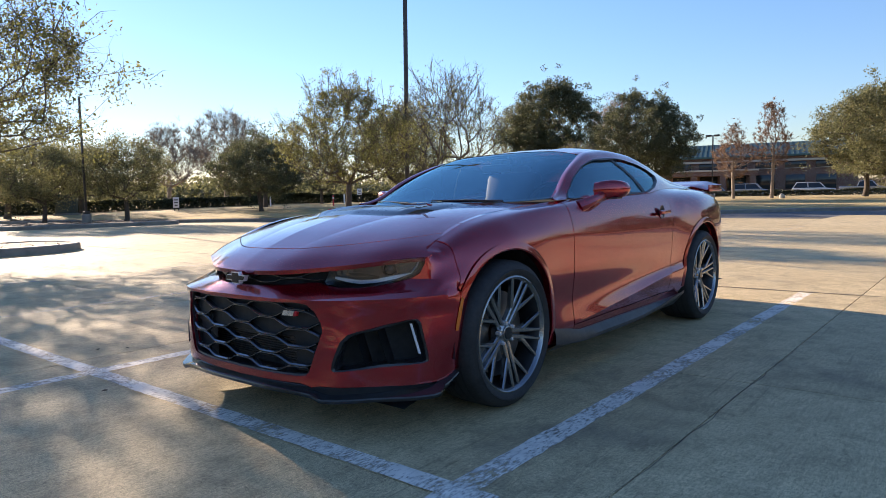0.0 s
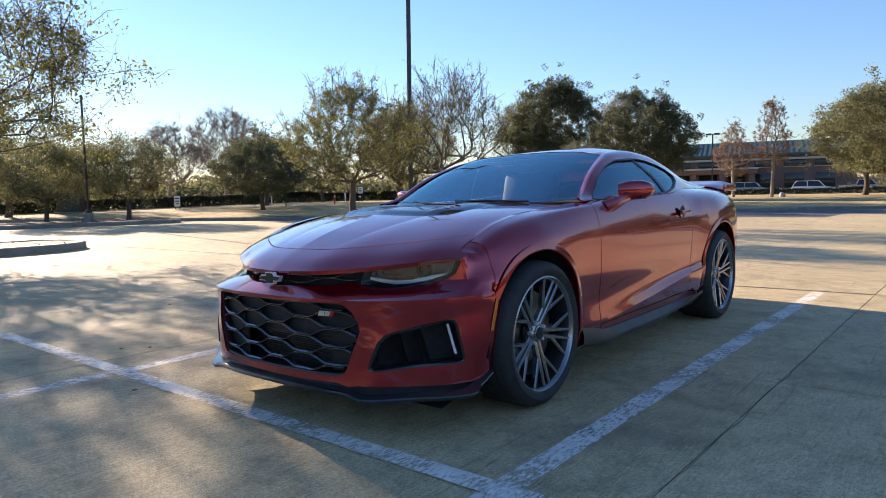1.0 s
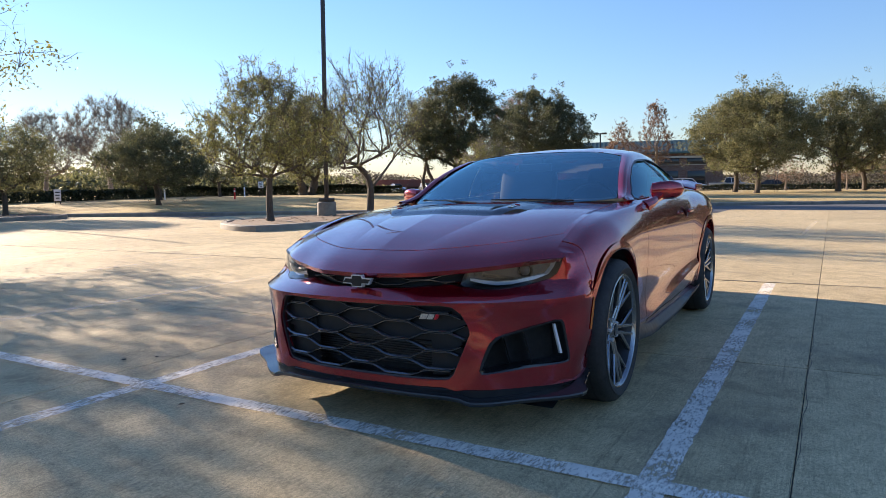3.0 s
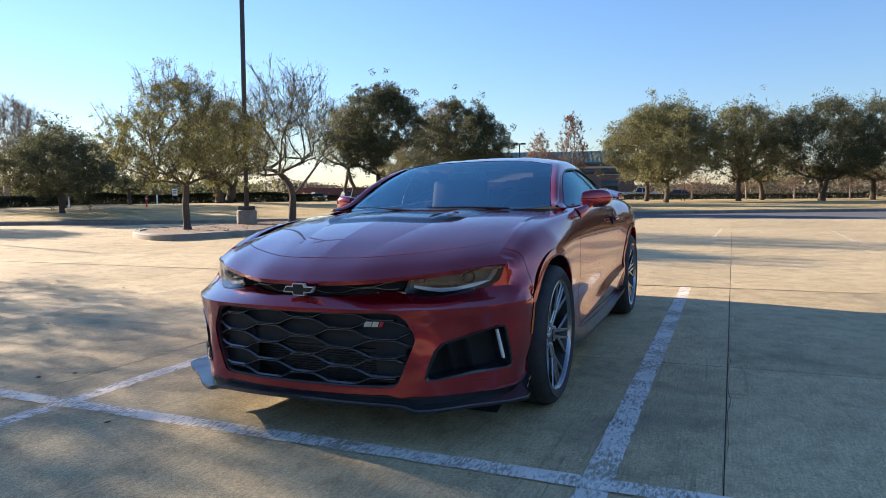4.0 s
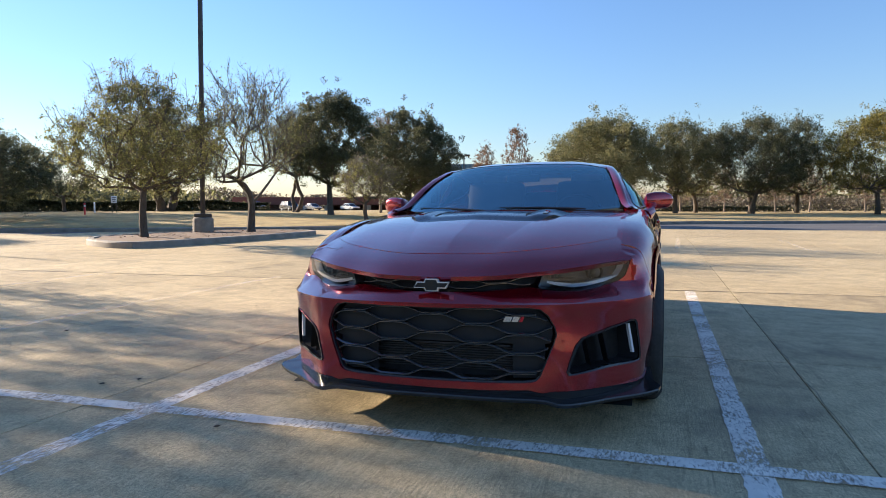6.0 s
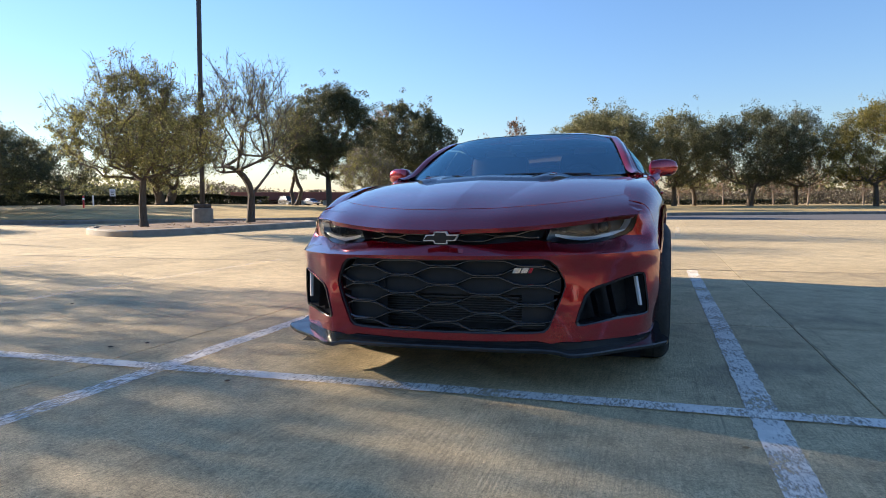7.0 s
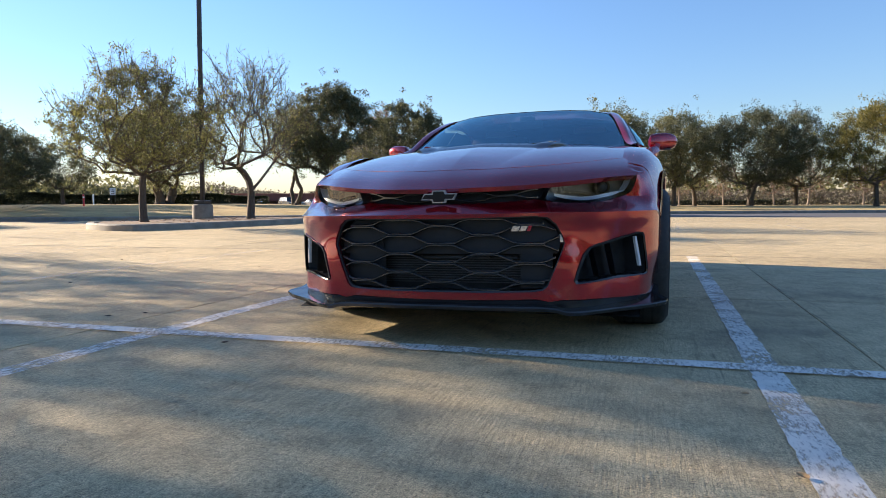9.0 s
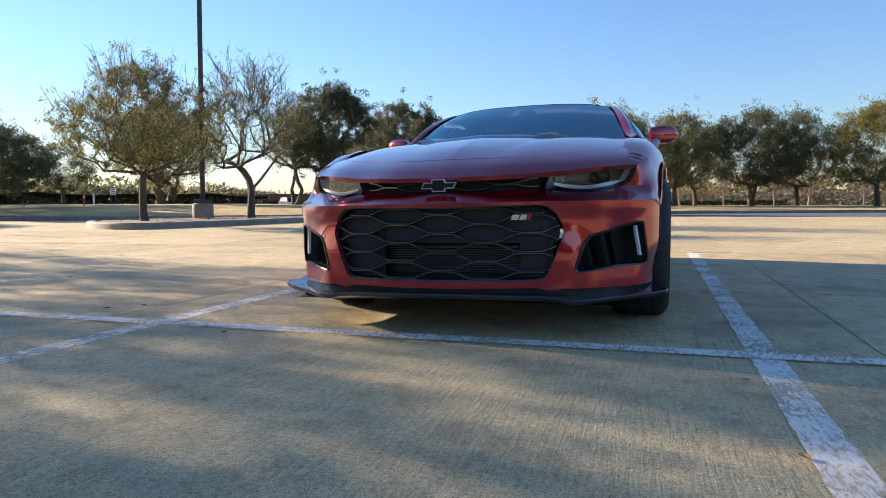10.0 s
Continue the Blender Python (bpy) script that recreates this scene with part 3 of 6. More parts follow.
# long curves of the left side, from sill to hood edge or belt: (y, x, z)
SIDE = [
    [(-0.50, 0.860, 0.26), (0.40, 0.872, 0.20), (2.10, 0.885, 0.21), (2.52, 0.90, 0.25), (2.92, 0.875, 0.27), (3.40, 0.75, 0.29), (3.72, 0.60, 0.30)],
    [(-0.50, 0.872, 0.36), (0.40, 0.888, 0.27), (1.20, 0.902, 0.33), (1.95, 0.920, 0.405), (2.52, 0.930, 0.42), (2.92, 0.903, 0.42), (3.40, 0.775, 0.41), (3.72, 0.62, 0.40)],
    [(-0.50, 0.872, 0.48), (0.00, 0.902, 0.46), (0.50, 0.880, 0.40), (1.20, 0.879, 0.425), (2.00, 0.900, 0.475), (2.52, 0.938, 0.52), (2.92, 0.913, 0.52), (3.40, 0.785, 0.51), (3.72, 0.63, 0.50)],
    [(-0.50, 0.862, 0.58), (-0.42, 0.880, 0.582), (0.00, 0.915, 0.60), (0.50, 0.896, 0.58), (1.20, 0.896, 0.585), (2.00, 0.906, 0.61), (2.52, 0.944, 0.64), (2.92, 0.916, 0.64), (3.40, 0.785, 0.63), (3.72, 0.62, 0.62)],
    [(-0.58, 0.785, 0.65), (-0.50, 0.818, 0.655), (-0.42, 0.850, 0.672), (-0.20, 0.892, 0.715), (0.00, 0.909, 0.745), (0.50, 0.897, 0.735), (1.20, 0.894, 0.73), (2.00, 0.902, 0.755), (2.25, 0.914, 0.785), (2.52, 0.936, 0.80), (2.92, 0.906, 0.80), (3.40, 0.775, 0.79), (3.72, 0.60, 0.78)],
    [(-0.58, 0.748, 0.706), (-0.50, 0.802, 0.714), (-0.42, 0.826, 0.738), (-0.20, 0.855, 0.80), (0.00, 0.870, 0.83), (0.50, 0.877, 0.845), (1.20, 0.877, 0.85), (2.00, 0.874, 0.865), (2.25, 0.888, 0.885), (2.52, 0.898, 0.90), (2.92, 0.868, 0.90), (3.40, 0.74, 0.89), (3.72, 0.59, 0.88)],
    [(-0.58, 0.725, 0.716), (-0.50, 0.772, 0.731), (-0.42, 0.788, 0.763), (-0.20, 0.805, 0.838), (0.00, 0.820, 0.870), (0.50, 0.842, 0.908), (1.20, 0.850, 0.925), (2.00, 0.838, 0.938), (2.60, 0.815, 0.962), (2.92, 0.773, 0.965), (3.40, 0.67, 0.955), (3.72, 0.57, 0.94)],
    [(-0.58, 0.690, 0.722), (-0.50, 0.736, 0.739), (-0.42, 0.741, 0.772), (-0.20, 0.745, 0.850), (0.00, 0.745, 0.884), (0.45, 0.745, 0.918), (0.66, 0.800, 0.935), (1.20, 0.835, 0.944), (1.70, 0.830, 0.958), (2.10, 0.775, 0.988), (2.60, 0.70, 0.992), (3.30, 0.63, 0.985), (3.72, 0.55, 0.955)],
]


def side_at(y, v):
    """The body's left side at a station y; v runs from 0 at the sill to 7 at the top."""
    pts = [curve1(c, y) for c in SIDE]
    keys = [(i, *p) for i, p in enumerate(pts)]
    x, z = curve1(keys[:2], v) if v < 1 else curve1(keys[1:], v)
    return Vector((x, y, z))


def side_v(y, z):
    """The v at which the side stands at height z."""
    lo, hi = 0.0, 7.0
    for _ in range(30):
        mid = (lo + hi) / 2
        lo, hi = (mid, hi) if side_at(y, mid).z < z else (lo, mid)
    return (lo + hi) / 2


def arch(cy, cz, r, a0, a1, k=22):
    """An arch's rim in the side's own coordinates."""
    out = []
    for i in range(k + 1):
        a = radians(a0 + (a1 - a0) * i / k)
        y, z = cy + r * math.cos(a), cz + r * math.sin(a)
        out.append((y, side_v(y, z)))
    return out


VS = 0.2                                    # one unit of v counts as this many metres in the flat pattern
def side_place(a, b):
    return side_at(a, b / VS)


def flat(points):
    return [(y, v * VS) for y, v in points]


inward = lambda p: Vector((-1, 0, 0))
FA, RA = (-0.065, 0.336, 0.385), (2.54, 0.342, 0.395)
front_arch = arch(*FA, 144, -18)
rear_arch = arch(*RA, 196, -10)
door = flat([(0.554, side_v(0.554, 0.268)), (1.2, side_v(1.2, 0.275)), (1.86, side_v(1.86, 0.285)), (1.90, side_v(1.90, 0.42)), (1.93, side_v(1.93, 0.62)), (1.985, 4.5), (1.985, 5.6), (1.90, 6.6), (1.80, 7.0), (0.554, 7.0)])
strake = [[(0.62 + 1.30 * i / 30, VS) for i in range(31)]]
doors = pair("door", panel(door, [], 0.032, side_place, inward, 0.025, lines=strake), PAINT, car)
quarter = flat([(1.866, side_v(1.86, 0.285)), (2.08, side_v(2.08, 0.26))] + [p for p in rear_arch if p[0] > 2.2 or p[1] > 0.4] + [(3.02, 0.5), (3.70, 0.5), (3.70, 7.0), (2.6, 7.0), (1.806, 7.0), (1.906, 6.6), (1.991, 5.6), (1.991, 4.5), (1.936, side_v(1.93, 0.62)), (1.906, side_v(1.90, 0.42))])
pair("quarter_panel", panel(quarter, [], 0.04, side_place, inward, 0.025), PAINT, car)
rocker = flat([(0.376, 0.0), (2.07, 0.0), (2.07, side_v(2.07, 0.255)), (1.86, side_v(1.86, 0.28)), (1.2, side_v(1.2, 0.27)), (0.554, side_v(0.554, 0.263)), (0.552, 0.02), (0.376, 0.02)])
pair("rocker_panel", panel(rocker, [], 0.04, side_place, inward, 0.02), PAINT, car)

# flared lips of the wheel arches and black liners within
for cy, cz, r, a0, a1 in ((*FA, 150, -20), (*RA, 188, -10)):
    rows = []
    for i in range(29):
        a = radians(a0 + (a1 - a0) * i / 28)
        y, z = cy + r * math.cos(a), cz + r * math.sin(a)
        p = side_at(y, side_v(y, z))
        n2 = Vector((0, math.cos(a), math.sin(a)))
        rows.append([p + n2 * 0.034 + Vector((0.001, 0, 0)), p + n2 * 0.022 + Vector((0.0045, 0, 0)), p + n2 * 0.002 + Vector((0.0075, 0, 0)), p - n2 * 0.004 + Vector((0.004, 0, 0)), p - n2 * 0.003 + Vector((-0.03, 0, 0))])
    pair("arch_lip", ribbon(rows), PAINT, car)
    rows = [[Vector((x, cy + (r + 0.01) * math.cos(radians(k * 9 - 10)), max(0.12, cz + (r + 0.01) * math.sin(radians(k * 9 - 10))))) for x in (0.875, 0.75, 0.6, 0.52)] for k in range(23)]
    bm = ribbon(rows)
    bm.faces.new([bm.verts.new(Vector((0.52, cy + (r + 0.01) * math.cos(radians(k * 9 - 10)), max(0.12, cz + (r + 0.01) * math.sin(radians(k * 9 - 10)))))) for k in range(23)])
    pair("arch_liner", bm, BLACK_DEEP, car)

# black side skirt with a fin that rises at its rear
rows = []
for i in range(31):
    y = 0.34 + 1.74 * i / 30
    lift = 0.070 * max(0.0, (y - 1.35) / 0.73) ** 1.5
    out = 0.004 + 0.014 * math.sin(math.pi * min(1, (y - 0.3) / 1.5)) ** 0.7 + 0.040 * max(0, (y - 1.5))
    x0, z0 = curve1(SIDE[0], y)
    front = 0.05 * max(0.0, 1 - (y - 0.36) / 0.25)
    rows.append([(x0 - 0.02, y, z0 + 0.03 + front), (x0 + 0.012, y, z0 + 0.028 + front * 1.2), (x0 + out + 0.02, y, z0 - 0.015 + lift + front), (x0 + out + 0.018, y, z0 - 0.035 + lift + front * 0.5), (x0 - 0.03, y, z0 - 0.05)])
pair("side_skirt", ribbon(rows), BLACK_SATIN, car)

# ---- nose: two plan curves, low and high, blended by height ----
LOW = [(0, 0.0, -0.925), (1, 0.20, -0.920), (2, 0.40, -0.898), (3, 0.55, -0.848), (4, 0.70, -0.738), (5, 0.80, -0.632), (6, 0.855, -0.535), (7, 0.880, -0.45), (8, 0.888, -0.36)]
HIGH = [(0, 0.0, -0.888), (1, 0.20, -0.858), (2, 0.40, -0.770), (3, 0.55, -0.690), (4, 0.69, -0.605), (5, 0.785, -0.520), (6, 0.826, -0.460), (7, 0.852, -0.41), (8, 0.876, -0.345)]


def blend(a, b, t):
    t = min(1.0, max(0.0, (t - a) / (b - a)))
    return t * t * (3 - 2 * t)


def nose(s, z):
    """The bumper cover's surface; s: along the plan curve, signed; z: height."""
    k = abs(s)
    lo, hi = curve1(LOW, k), curve1(HIGH, k)
    f = min(1.0, max(0.0, (z - 0.562) / 0.052))
    x, y = lo[0] * (1 - f) + hi[0] * f, lo[1] * (1 - f) + hi[1] * f
    side = min(1.0, max(0.0, k - 5) / 2.5)
    # pushed out along the ledge and round the mouth, tucked in at the foot
    out = 0.010 * min(1.0, max(0.0, 1 - abs(z - 0.558) / 0.06)) * (1 - side) - 0.03 * blend(0.40, 0.22, z) * side
    out += 0.014 * math.exp(-math.hypot(k - 2.95, 0.14) / 0.38) * blend(0.47, 0.34, z)
    out -= 0.012 * math.exp(-((k - 4.3) / 0.8) ** 2) * blend(0.52, 0.42, z)
    if k > 4.9 and z > 0.555:
        w = blend(4.9, 5.7, k) * blend(0.56, 0.62, z)
        x = x * (1 - w) + side_at(y, side_v(y, z)).x * w
    dirx = 0.15 + 0.85 * min(1.0, k / 6.5) ** 2
    diry = -(1 - 0.8 * min(1.0, k / 7.5) ** 2)
    x, y = x + out * dirx, y + out * diry
    return Vector((math.copysign(x, s) if s else 0.0, y, z))


def s_of(x):
    """The place along the low plan curve at half-width x."""
    ks = np.linspace(0, 8, 161)
    xs = [curve1(LOW, k)[0] for k in ks]
    return math.copysign(float(np.interp(abs(x), xs, ks)), x)


SS = 0.125                                 # one unit of s in the flat pattern, metres
def nose_place(a, b):
    return nose(a / SS, b)


def on_nose(points):
    return [(s_of(x) * SS, z) for x, z in points]


def both(points):
    """A half outline from top middle to bottom middle, closed through its mirror image."""
    return points + [(-x, z) for x, z in points[::-1] if x > 1e-6]


backward = lambda p: Vector((-math.copysign(0.25, p.x) if abs(p.x) > 0.3 else 0.0, 1, 0)).normalized()
mouth = both([(0.0, 0.544), (0.20, 0.546), (0.40, 0.551), (0.450, 0.544), (0.482, 0.516), (0.508, 0.466), (0.514, 0.436), (0.500, 0.396), (0.462, 0.30), (0.446, 0.262), (0.428, 0.246), (0.38, 0.240), (0.2, 0.236), (0.0, 0.235)])
side_duct = [(0.546, 0.284), (0.556, 0.322), (0.582, 0.392), (0.607, 0.420), (0.64, 0.432), (0.72, 0.454), (0.795, 0.474), (0.812, 0.472), (0.819, 0.458), (0.834, 0.318), (0.834, 0.296), (0.824, 0.290), (0.70, 0.283), (0.58, 0.271), (0.554, 0.271)]
top_half = [(0.0, 0.603), (0.20, 0.606), (0.38, 0.618), (0.425, 0.610), (0.50, 0.600), (0.58, 0.598), (0.66, 0.606), (0.75, 0.630), (0.778, 0.650), (0.792, 0.682), (0.802, 0.716)]
fascia = [(s_of(x) * SS, z) for x, z in top_half] + [(5.2 * SS, 0.722), (5.5 * SS, 0.737), (5.83 * SS, 0.751), (6.4 * SS, 0.764), (7.05 * SS, 0.776), (7.08 * SS, 0.70), (7.06 * SS, 0.63), (7.02 * SS, 0.59), (7.12 * SS, 0.569), (7.76 * SS, 0.564), (7.45 * SS, 0.49), (7.20 * SS, 0.40), (7.10 * SS, 0.32), (7.08 * SS, 0.235), (6.7 * SS, 0.216), (6.0 * SS, 0.204), (4.5 * SS, 0.202), (s_of(0.50) * SS, 0.208), (s_of(0.455) * SS, 0.200), (s_of(0.40) * SS, 0.212), (s_of(0.2) * SS, 0.206), (0.0, 0.204)]
fascia = fascia + [(-a, b) for a, b in fascia[::-1] if a > 1e-6]
part("front_bumper", panel(fascia, [on_nose(mouth), on_nose(side_duct), [(-a, b) for a, b in on_nose(side_duct)][::-1]], 0.022, nose_place, backward, 0.035, lines=[[(SS * i / 8, 0.562) for i in range(-36, 37)]]), PAINT, car)

# the fender meets the bumper cover along a nearly upright seam
seam = [nose(7.08, z) for z in (0.582, 0.60, 0.63, 0.66, 0.70, 0.74, 0.77)]
fender = flat([(-0.385, side_v(-0.385, 0.570))] + [p for p in front_arch if p[0] > -0.372] + [(0.33, 0.0), (0.548, 0.0), (0.548, 7.0), (0.3, 7), (0.0, 7), (-0.25, 7), (seam[-1].y + 0.004, 7.0)] + [(p.y + 0.004, side_v(p.y, p.z)) for p in seam[::-1]] + [(-0.415, side_v(-0.415, 0.571))])
pair("fender", panel(fender, [], 0.035, side_place, inward, 0.025), PAINT, car)

# ---- hood and nose cap: from the leading edge to the cowl ----
RISE = [(0.0, 0.0), (0.03, 0.10), (0.06, 0.185), (0.15, 0.36), (0.30, 0.575), (0.48, 0.77), (0.67, 0.905), (0.81, 0.965), (1.0, 1.0)]
LEAD = [(0.0, -0.905, 0.668), (0.2, -0.885, 0.674), (0.44, -0.772, 0.688), (0.6, -0.680, 0.702), (0.735, -0.552, 0.715), (0.80, -0.505, 0.718)]


def crease(w):
    return 0.16 + 0.29 * w


def hood_at(q, w):
    """q across, -1 to 1; w from the leading edge to the cowl."""
    k = abs(q)
    x = 0.74 * k
    y0, z0 = curve1(LEAD, x)
    y1, z1 = 0.43 + 0.13 * k * k, 0.938 - 0.018 * k * k
    y = y0 + (y1 - y0) * w
    z = z0 + (z1 - z0) * curve1(RISE, w)
    # a ridge along the middle falls to two creases that spread towards the cowl; fuller outside them
    a = crease(w)
    h = 0.016 * blend(0.0, 0.30, w) * (1 - 0.8 * blend(0.55, 1.0, w))
    swell = (0.012 * math.sin(math.pi * min(1.0, w * 1.1)) - 0.004) * (1 - blend(0.8, 1.0, w))
    if x < a:
        z += h * (1 - x / a) + swell * 0.35 * (x / a)
    else:
        t = (x - a) / (0.74 - a)
        z += swell * (0.35 + 0.65 * math.sin(math.pi * min(1.0, t * 1.15)) ** 0.8) * (1 - t ** 3) if t < 1 else 0.0
    return Vector((math.copysign(x, q) if q else 0.0, y, z))


HX, HY = 0.74, 1.33
def hood_place(a, b):
    return hood_at(a / HX, b / HY)


def shut(q):
    return 0.115 + 0.05 * q * q + 0.05 * q ** 6


down = lambda p: Vector((0, 0.35, -1))
cap_outline = [(-HX * 1.005 + HX * 2.01 * i / 24, 0.0) for i in range(25)] + [(HX * 1.075, 0.0), (HX * 1.075, HY * 0.014), (HX * 1.03, HY * 0.04), (HX * 1.008, HY * 0.065), (HX * 1.004, HY * 0.15)] + [(HX * 0.99 - HX * 1.98 * i / 24, HY * shut(0.99 - 1.98 * i / 24)) for i in range(25)] + [(-HX * 1.004, HY * 0.15), (-HX * 1.008, HY * 0.065), (-HX * 1.03, HY * 0.04), (-HX * 1.075, HY * 0.014), (-HX * 1.075, 0.0)]
part("nose_cap", panel(cap_outline, [], 0.03, hood_place, down, 0.018), PAINT, car)
insert = both([(0.0, 0.30 * HY + 0.26), (0.27, 0.30 * HY + 0.26), (0.33, 0.30 * HY + 0.285), (0.42, 0.30 * HY + 0.40), (0.455, 0.30 * HY + 0.60), (0.435, 0.30 * HY + 0.84), (0.0, 0.30 * HY + 0.87)])
hood_outline = [(-HX * 0.99 + HX * 1.98 * i / 24, HY * (shut(-0.99 + 1.98 * i / 24) + 0.004)) for i in range(25)] + [(HX * 0.99, HY * 0.97), (HX * 0.8, HY), (-HX * 0.8, HY), (-HX * 0.99, HY * 0.97)]
folds = [[(sg * crease(w / 40), HY * w / 40) for w in range(4, 40)] for sg in (-1, 1)] + [[(0.0, HY * w / 40) for w in range(4, 40)]]
part("hood", panel(hood_outline, [insert], 0.03, hood_place, lambda p: Vector((0, 0, -1)), 0.02, lines=folds), PAINT, car)


def insert_place(a, b):
    """The black insert: a lip that climbs from its front edge, a flat middle, and a raised pod on either side."""
    p = hood_place(a, b)
    t = (b - (0.30 * HY + 0.26)) / 0.6
    k = abs(a)
    middle = 0.014 * blend(0.02, 0.16, t) * blend(1.0, 0.7, t)
    pod = 0.011 * blend(0.26, 0.31, k) * blend(0.44, 0.385, k) * blend(0.04, 0.20, t) * blend(0.92, 0.45, t)
    dip = -0.010 * blend(0.28, 0.24, k) * blend(0.3, 0.6, t)
    p.z += -0.004 + middle * blend(0.44, 0.33, k) + pod + dip
    return p


extractor = part("hood_insert", panel([(a * 0.992, b) for a, b in dense(insert, 0.1)], [], 0.016, insert_place, lambda p: Vector((0, 0, -1)), 0.012), CARBON, car, "satin black heat extractor insert", angle=28)
for sgn in (1, -1):
    # slot of the extractor beside each pod, its shade a dark strip laid on
    rows = []
    for k in range(13):
        b = 0.30 * HY + 0.36 + 0.38 * k / 12
        wd = 0.012 * math.sin(math.pi * (0.06 + 0.88 * k / 12))
        rows.append([insert_place(sgn * (0.250 - wd), b) + Vector((0, 0, 0.0025)), insert_place(sgn * (0.250 + wd), b) + Vector((0, 0, 0.0025))])
    part("vent_slot", ribbon(rows), BLACK_DEEP, extractor)
    for k, w, mt in ((0, 0.034, SILVER), (1, 0.030, SILVER), (2, 0.014, REDBADGE)):
        bm = bmesh.new()
        b = 0.30 * HY + 0.395 + 0.042 * (k if sgn > 0 else 2 - k)
        c = insert_place(sgn * 0.345, b)
        d = insert_place(sgn * 0.365, b) - insert_place(sgn * 0.325, b)
        box(bm, 0, 0, 0, 0.026, w, 0.005, 0.0012, Matrix.Translation(c + Vector((0, 0, 0.002))) @ pose(0, 0, 0, 0, -math.degrees(math.atan2(d.z, d.x)), 0))
        part("badge_bar", bm, mt, extractor, "small red badge bar" if mt is REDBADGE else "small silver badge bar")

# ---- upper grille, headlamps ----
def inwards(s):
    """The level way into the body at a place along the nose."""
    t = nose(s + 0.05, 0.5) - nose(s - 0.05, 0.5)
    n2 = Vector((-t.y, t.x, 0)).normalized()
    return n2


def recessed(points, back, step=0.03):
    """A backing sheet behind an opening of the nose."""
    def place(a, b):
        p = nose_place(a, b)
        return p + inwards(a / SS) * back
    return panel(points, [], step, place)


slot = both([(0.0, 0.668), (0.2, 0.672), (0.36, 0.684), (0.432, 0.690), (0.405, 0.628), (0.38, 0.618), (0.2, 0.606), (0.0, 0.602)])
upper = part("upper_grille", recessed(on_nose(slot), 0.055), BLACK_DEEP, car, "narrow black upper grille")


def bar(points, w, d, mat, parent, name="slat", push=0.0, label=""):
    """A bar of diamond section that follows points (x, z) over the nose, w high and d deep."""
    rows = []
    for x, z in points:
        p = nose(s_of(x), z) + Vector((0, push, 0))
        rows.append([p + Vector((0, 0, w)), p + Vector((0, -w * 1.1, w * 0.1)), p + Vector((0, -w * 1.1, -w * 0.4)), p + Vector((0, 0, -w)), p + Vector((0, d, -w * 0.6)), p + Vector((0, d, w * 0.6)), p + Vector((0, 0, w))])
    bm = ribbon(rows)
    return part(name, bm, mat, parent, label)


def wavy(x0, x1, z, amp, period, phase, bend=0.0):
    """A line of flat-topped waves, the bars of a hexagonal grille."""
    out = []
    k = int((x1 - x0) / (period / 12)) + 1
    for i in range(k + 1):
        x = x0 + (x1 - x0) * i / k
        t = (x / period + phase) % 1.0
        tri = 4 * abs(t - 0.5) - 1
        out.append((x, z + amp * max(-1, min(1, tri * 2.4)) + bend * x * x))
    return out


for zz, ph in ((0.622, 0.0), (0.640, 0.5), (0.657, 0.0)):
    bar(wavy(-0.385, 0.385, zz, 0.007, 0.26, ph, 0.09), 0.0035, 0.012, GRILLE, upper, push=0.022)
# a plain bow-shaped emblem: black field with a chrome edge
def emblem(scale, grow):
    w, h, cw, ch = 0.078 * scale + grow, 0.0135 * scale + grow, 0.026 * scale + grow, 0.0265 * scale + grow
    return [(-w, -h), (-cw - 0.006, -h), (-cw, -ch), (cw + 0.002, -ch), (cw + 0.004, -h), (w - 0.014, -h), (w, h), (cw + 0.006, h), (cw, ch), (-cw - 0.002, ch), (-cw - 0.004, h), (-w + 0.014, h)]


front_face = Matrix.Translation((0, -0.918, 0.6365)) @ Matrix.Rotation(radians(90), 4, "X")
bm = bmesh.new()
prism(bm, emblem(1.0, 0.0), -0.012, 0.006, front_face)
logo = part("emblem", bm, CHROME, upper, "chrome-edged black bow-shaped emblem", smooth=False)
bm = bmesh.new()
prism(bm, emblem(1.0, -0.0045), 0.0, 0.0085, front_face)
part("emblem_field", bm, BLACK_GLOSS, upper, smooth=False)

LAMP = [(0.420, 0.620), (0.446, 0.688), (0.53, 0.696), (0.62, 0.703), (0.72, 0.710), (0.798, 0.716), (0.790, 0.682), (0.776, 0.652), (0.75, 0.632), (0.66, 0.608), (0.58, 0.600), (0.50, 0.602), (0.43, 0.612)]


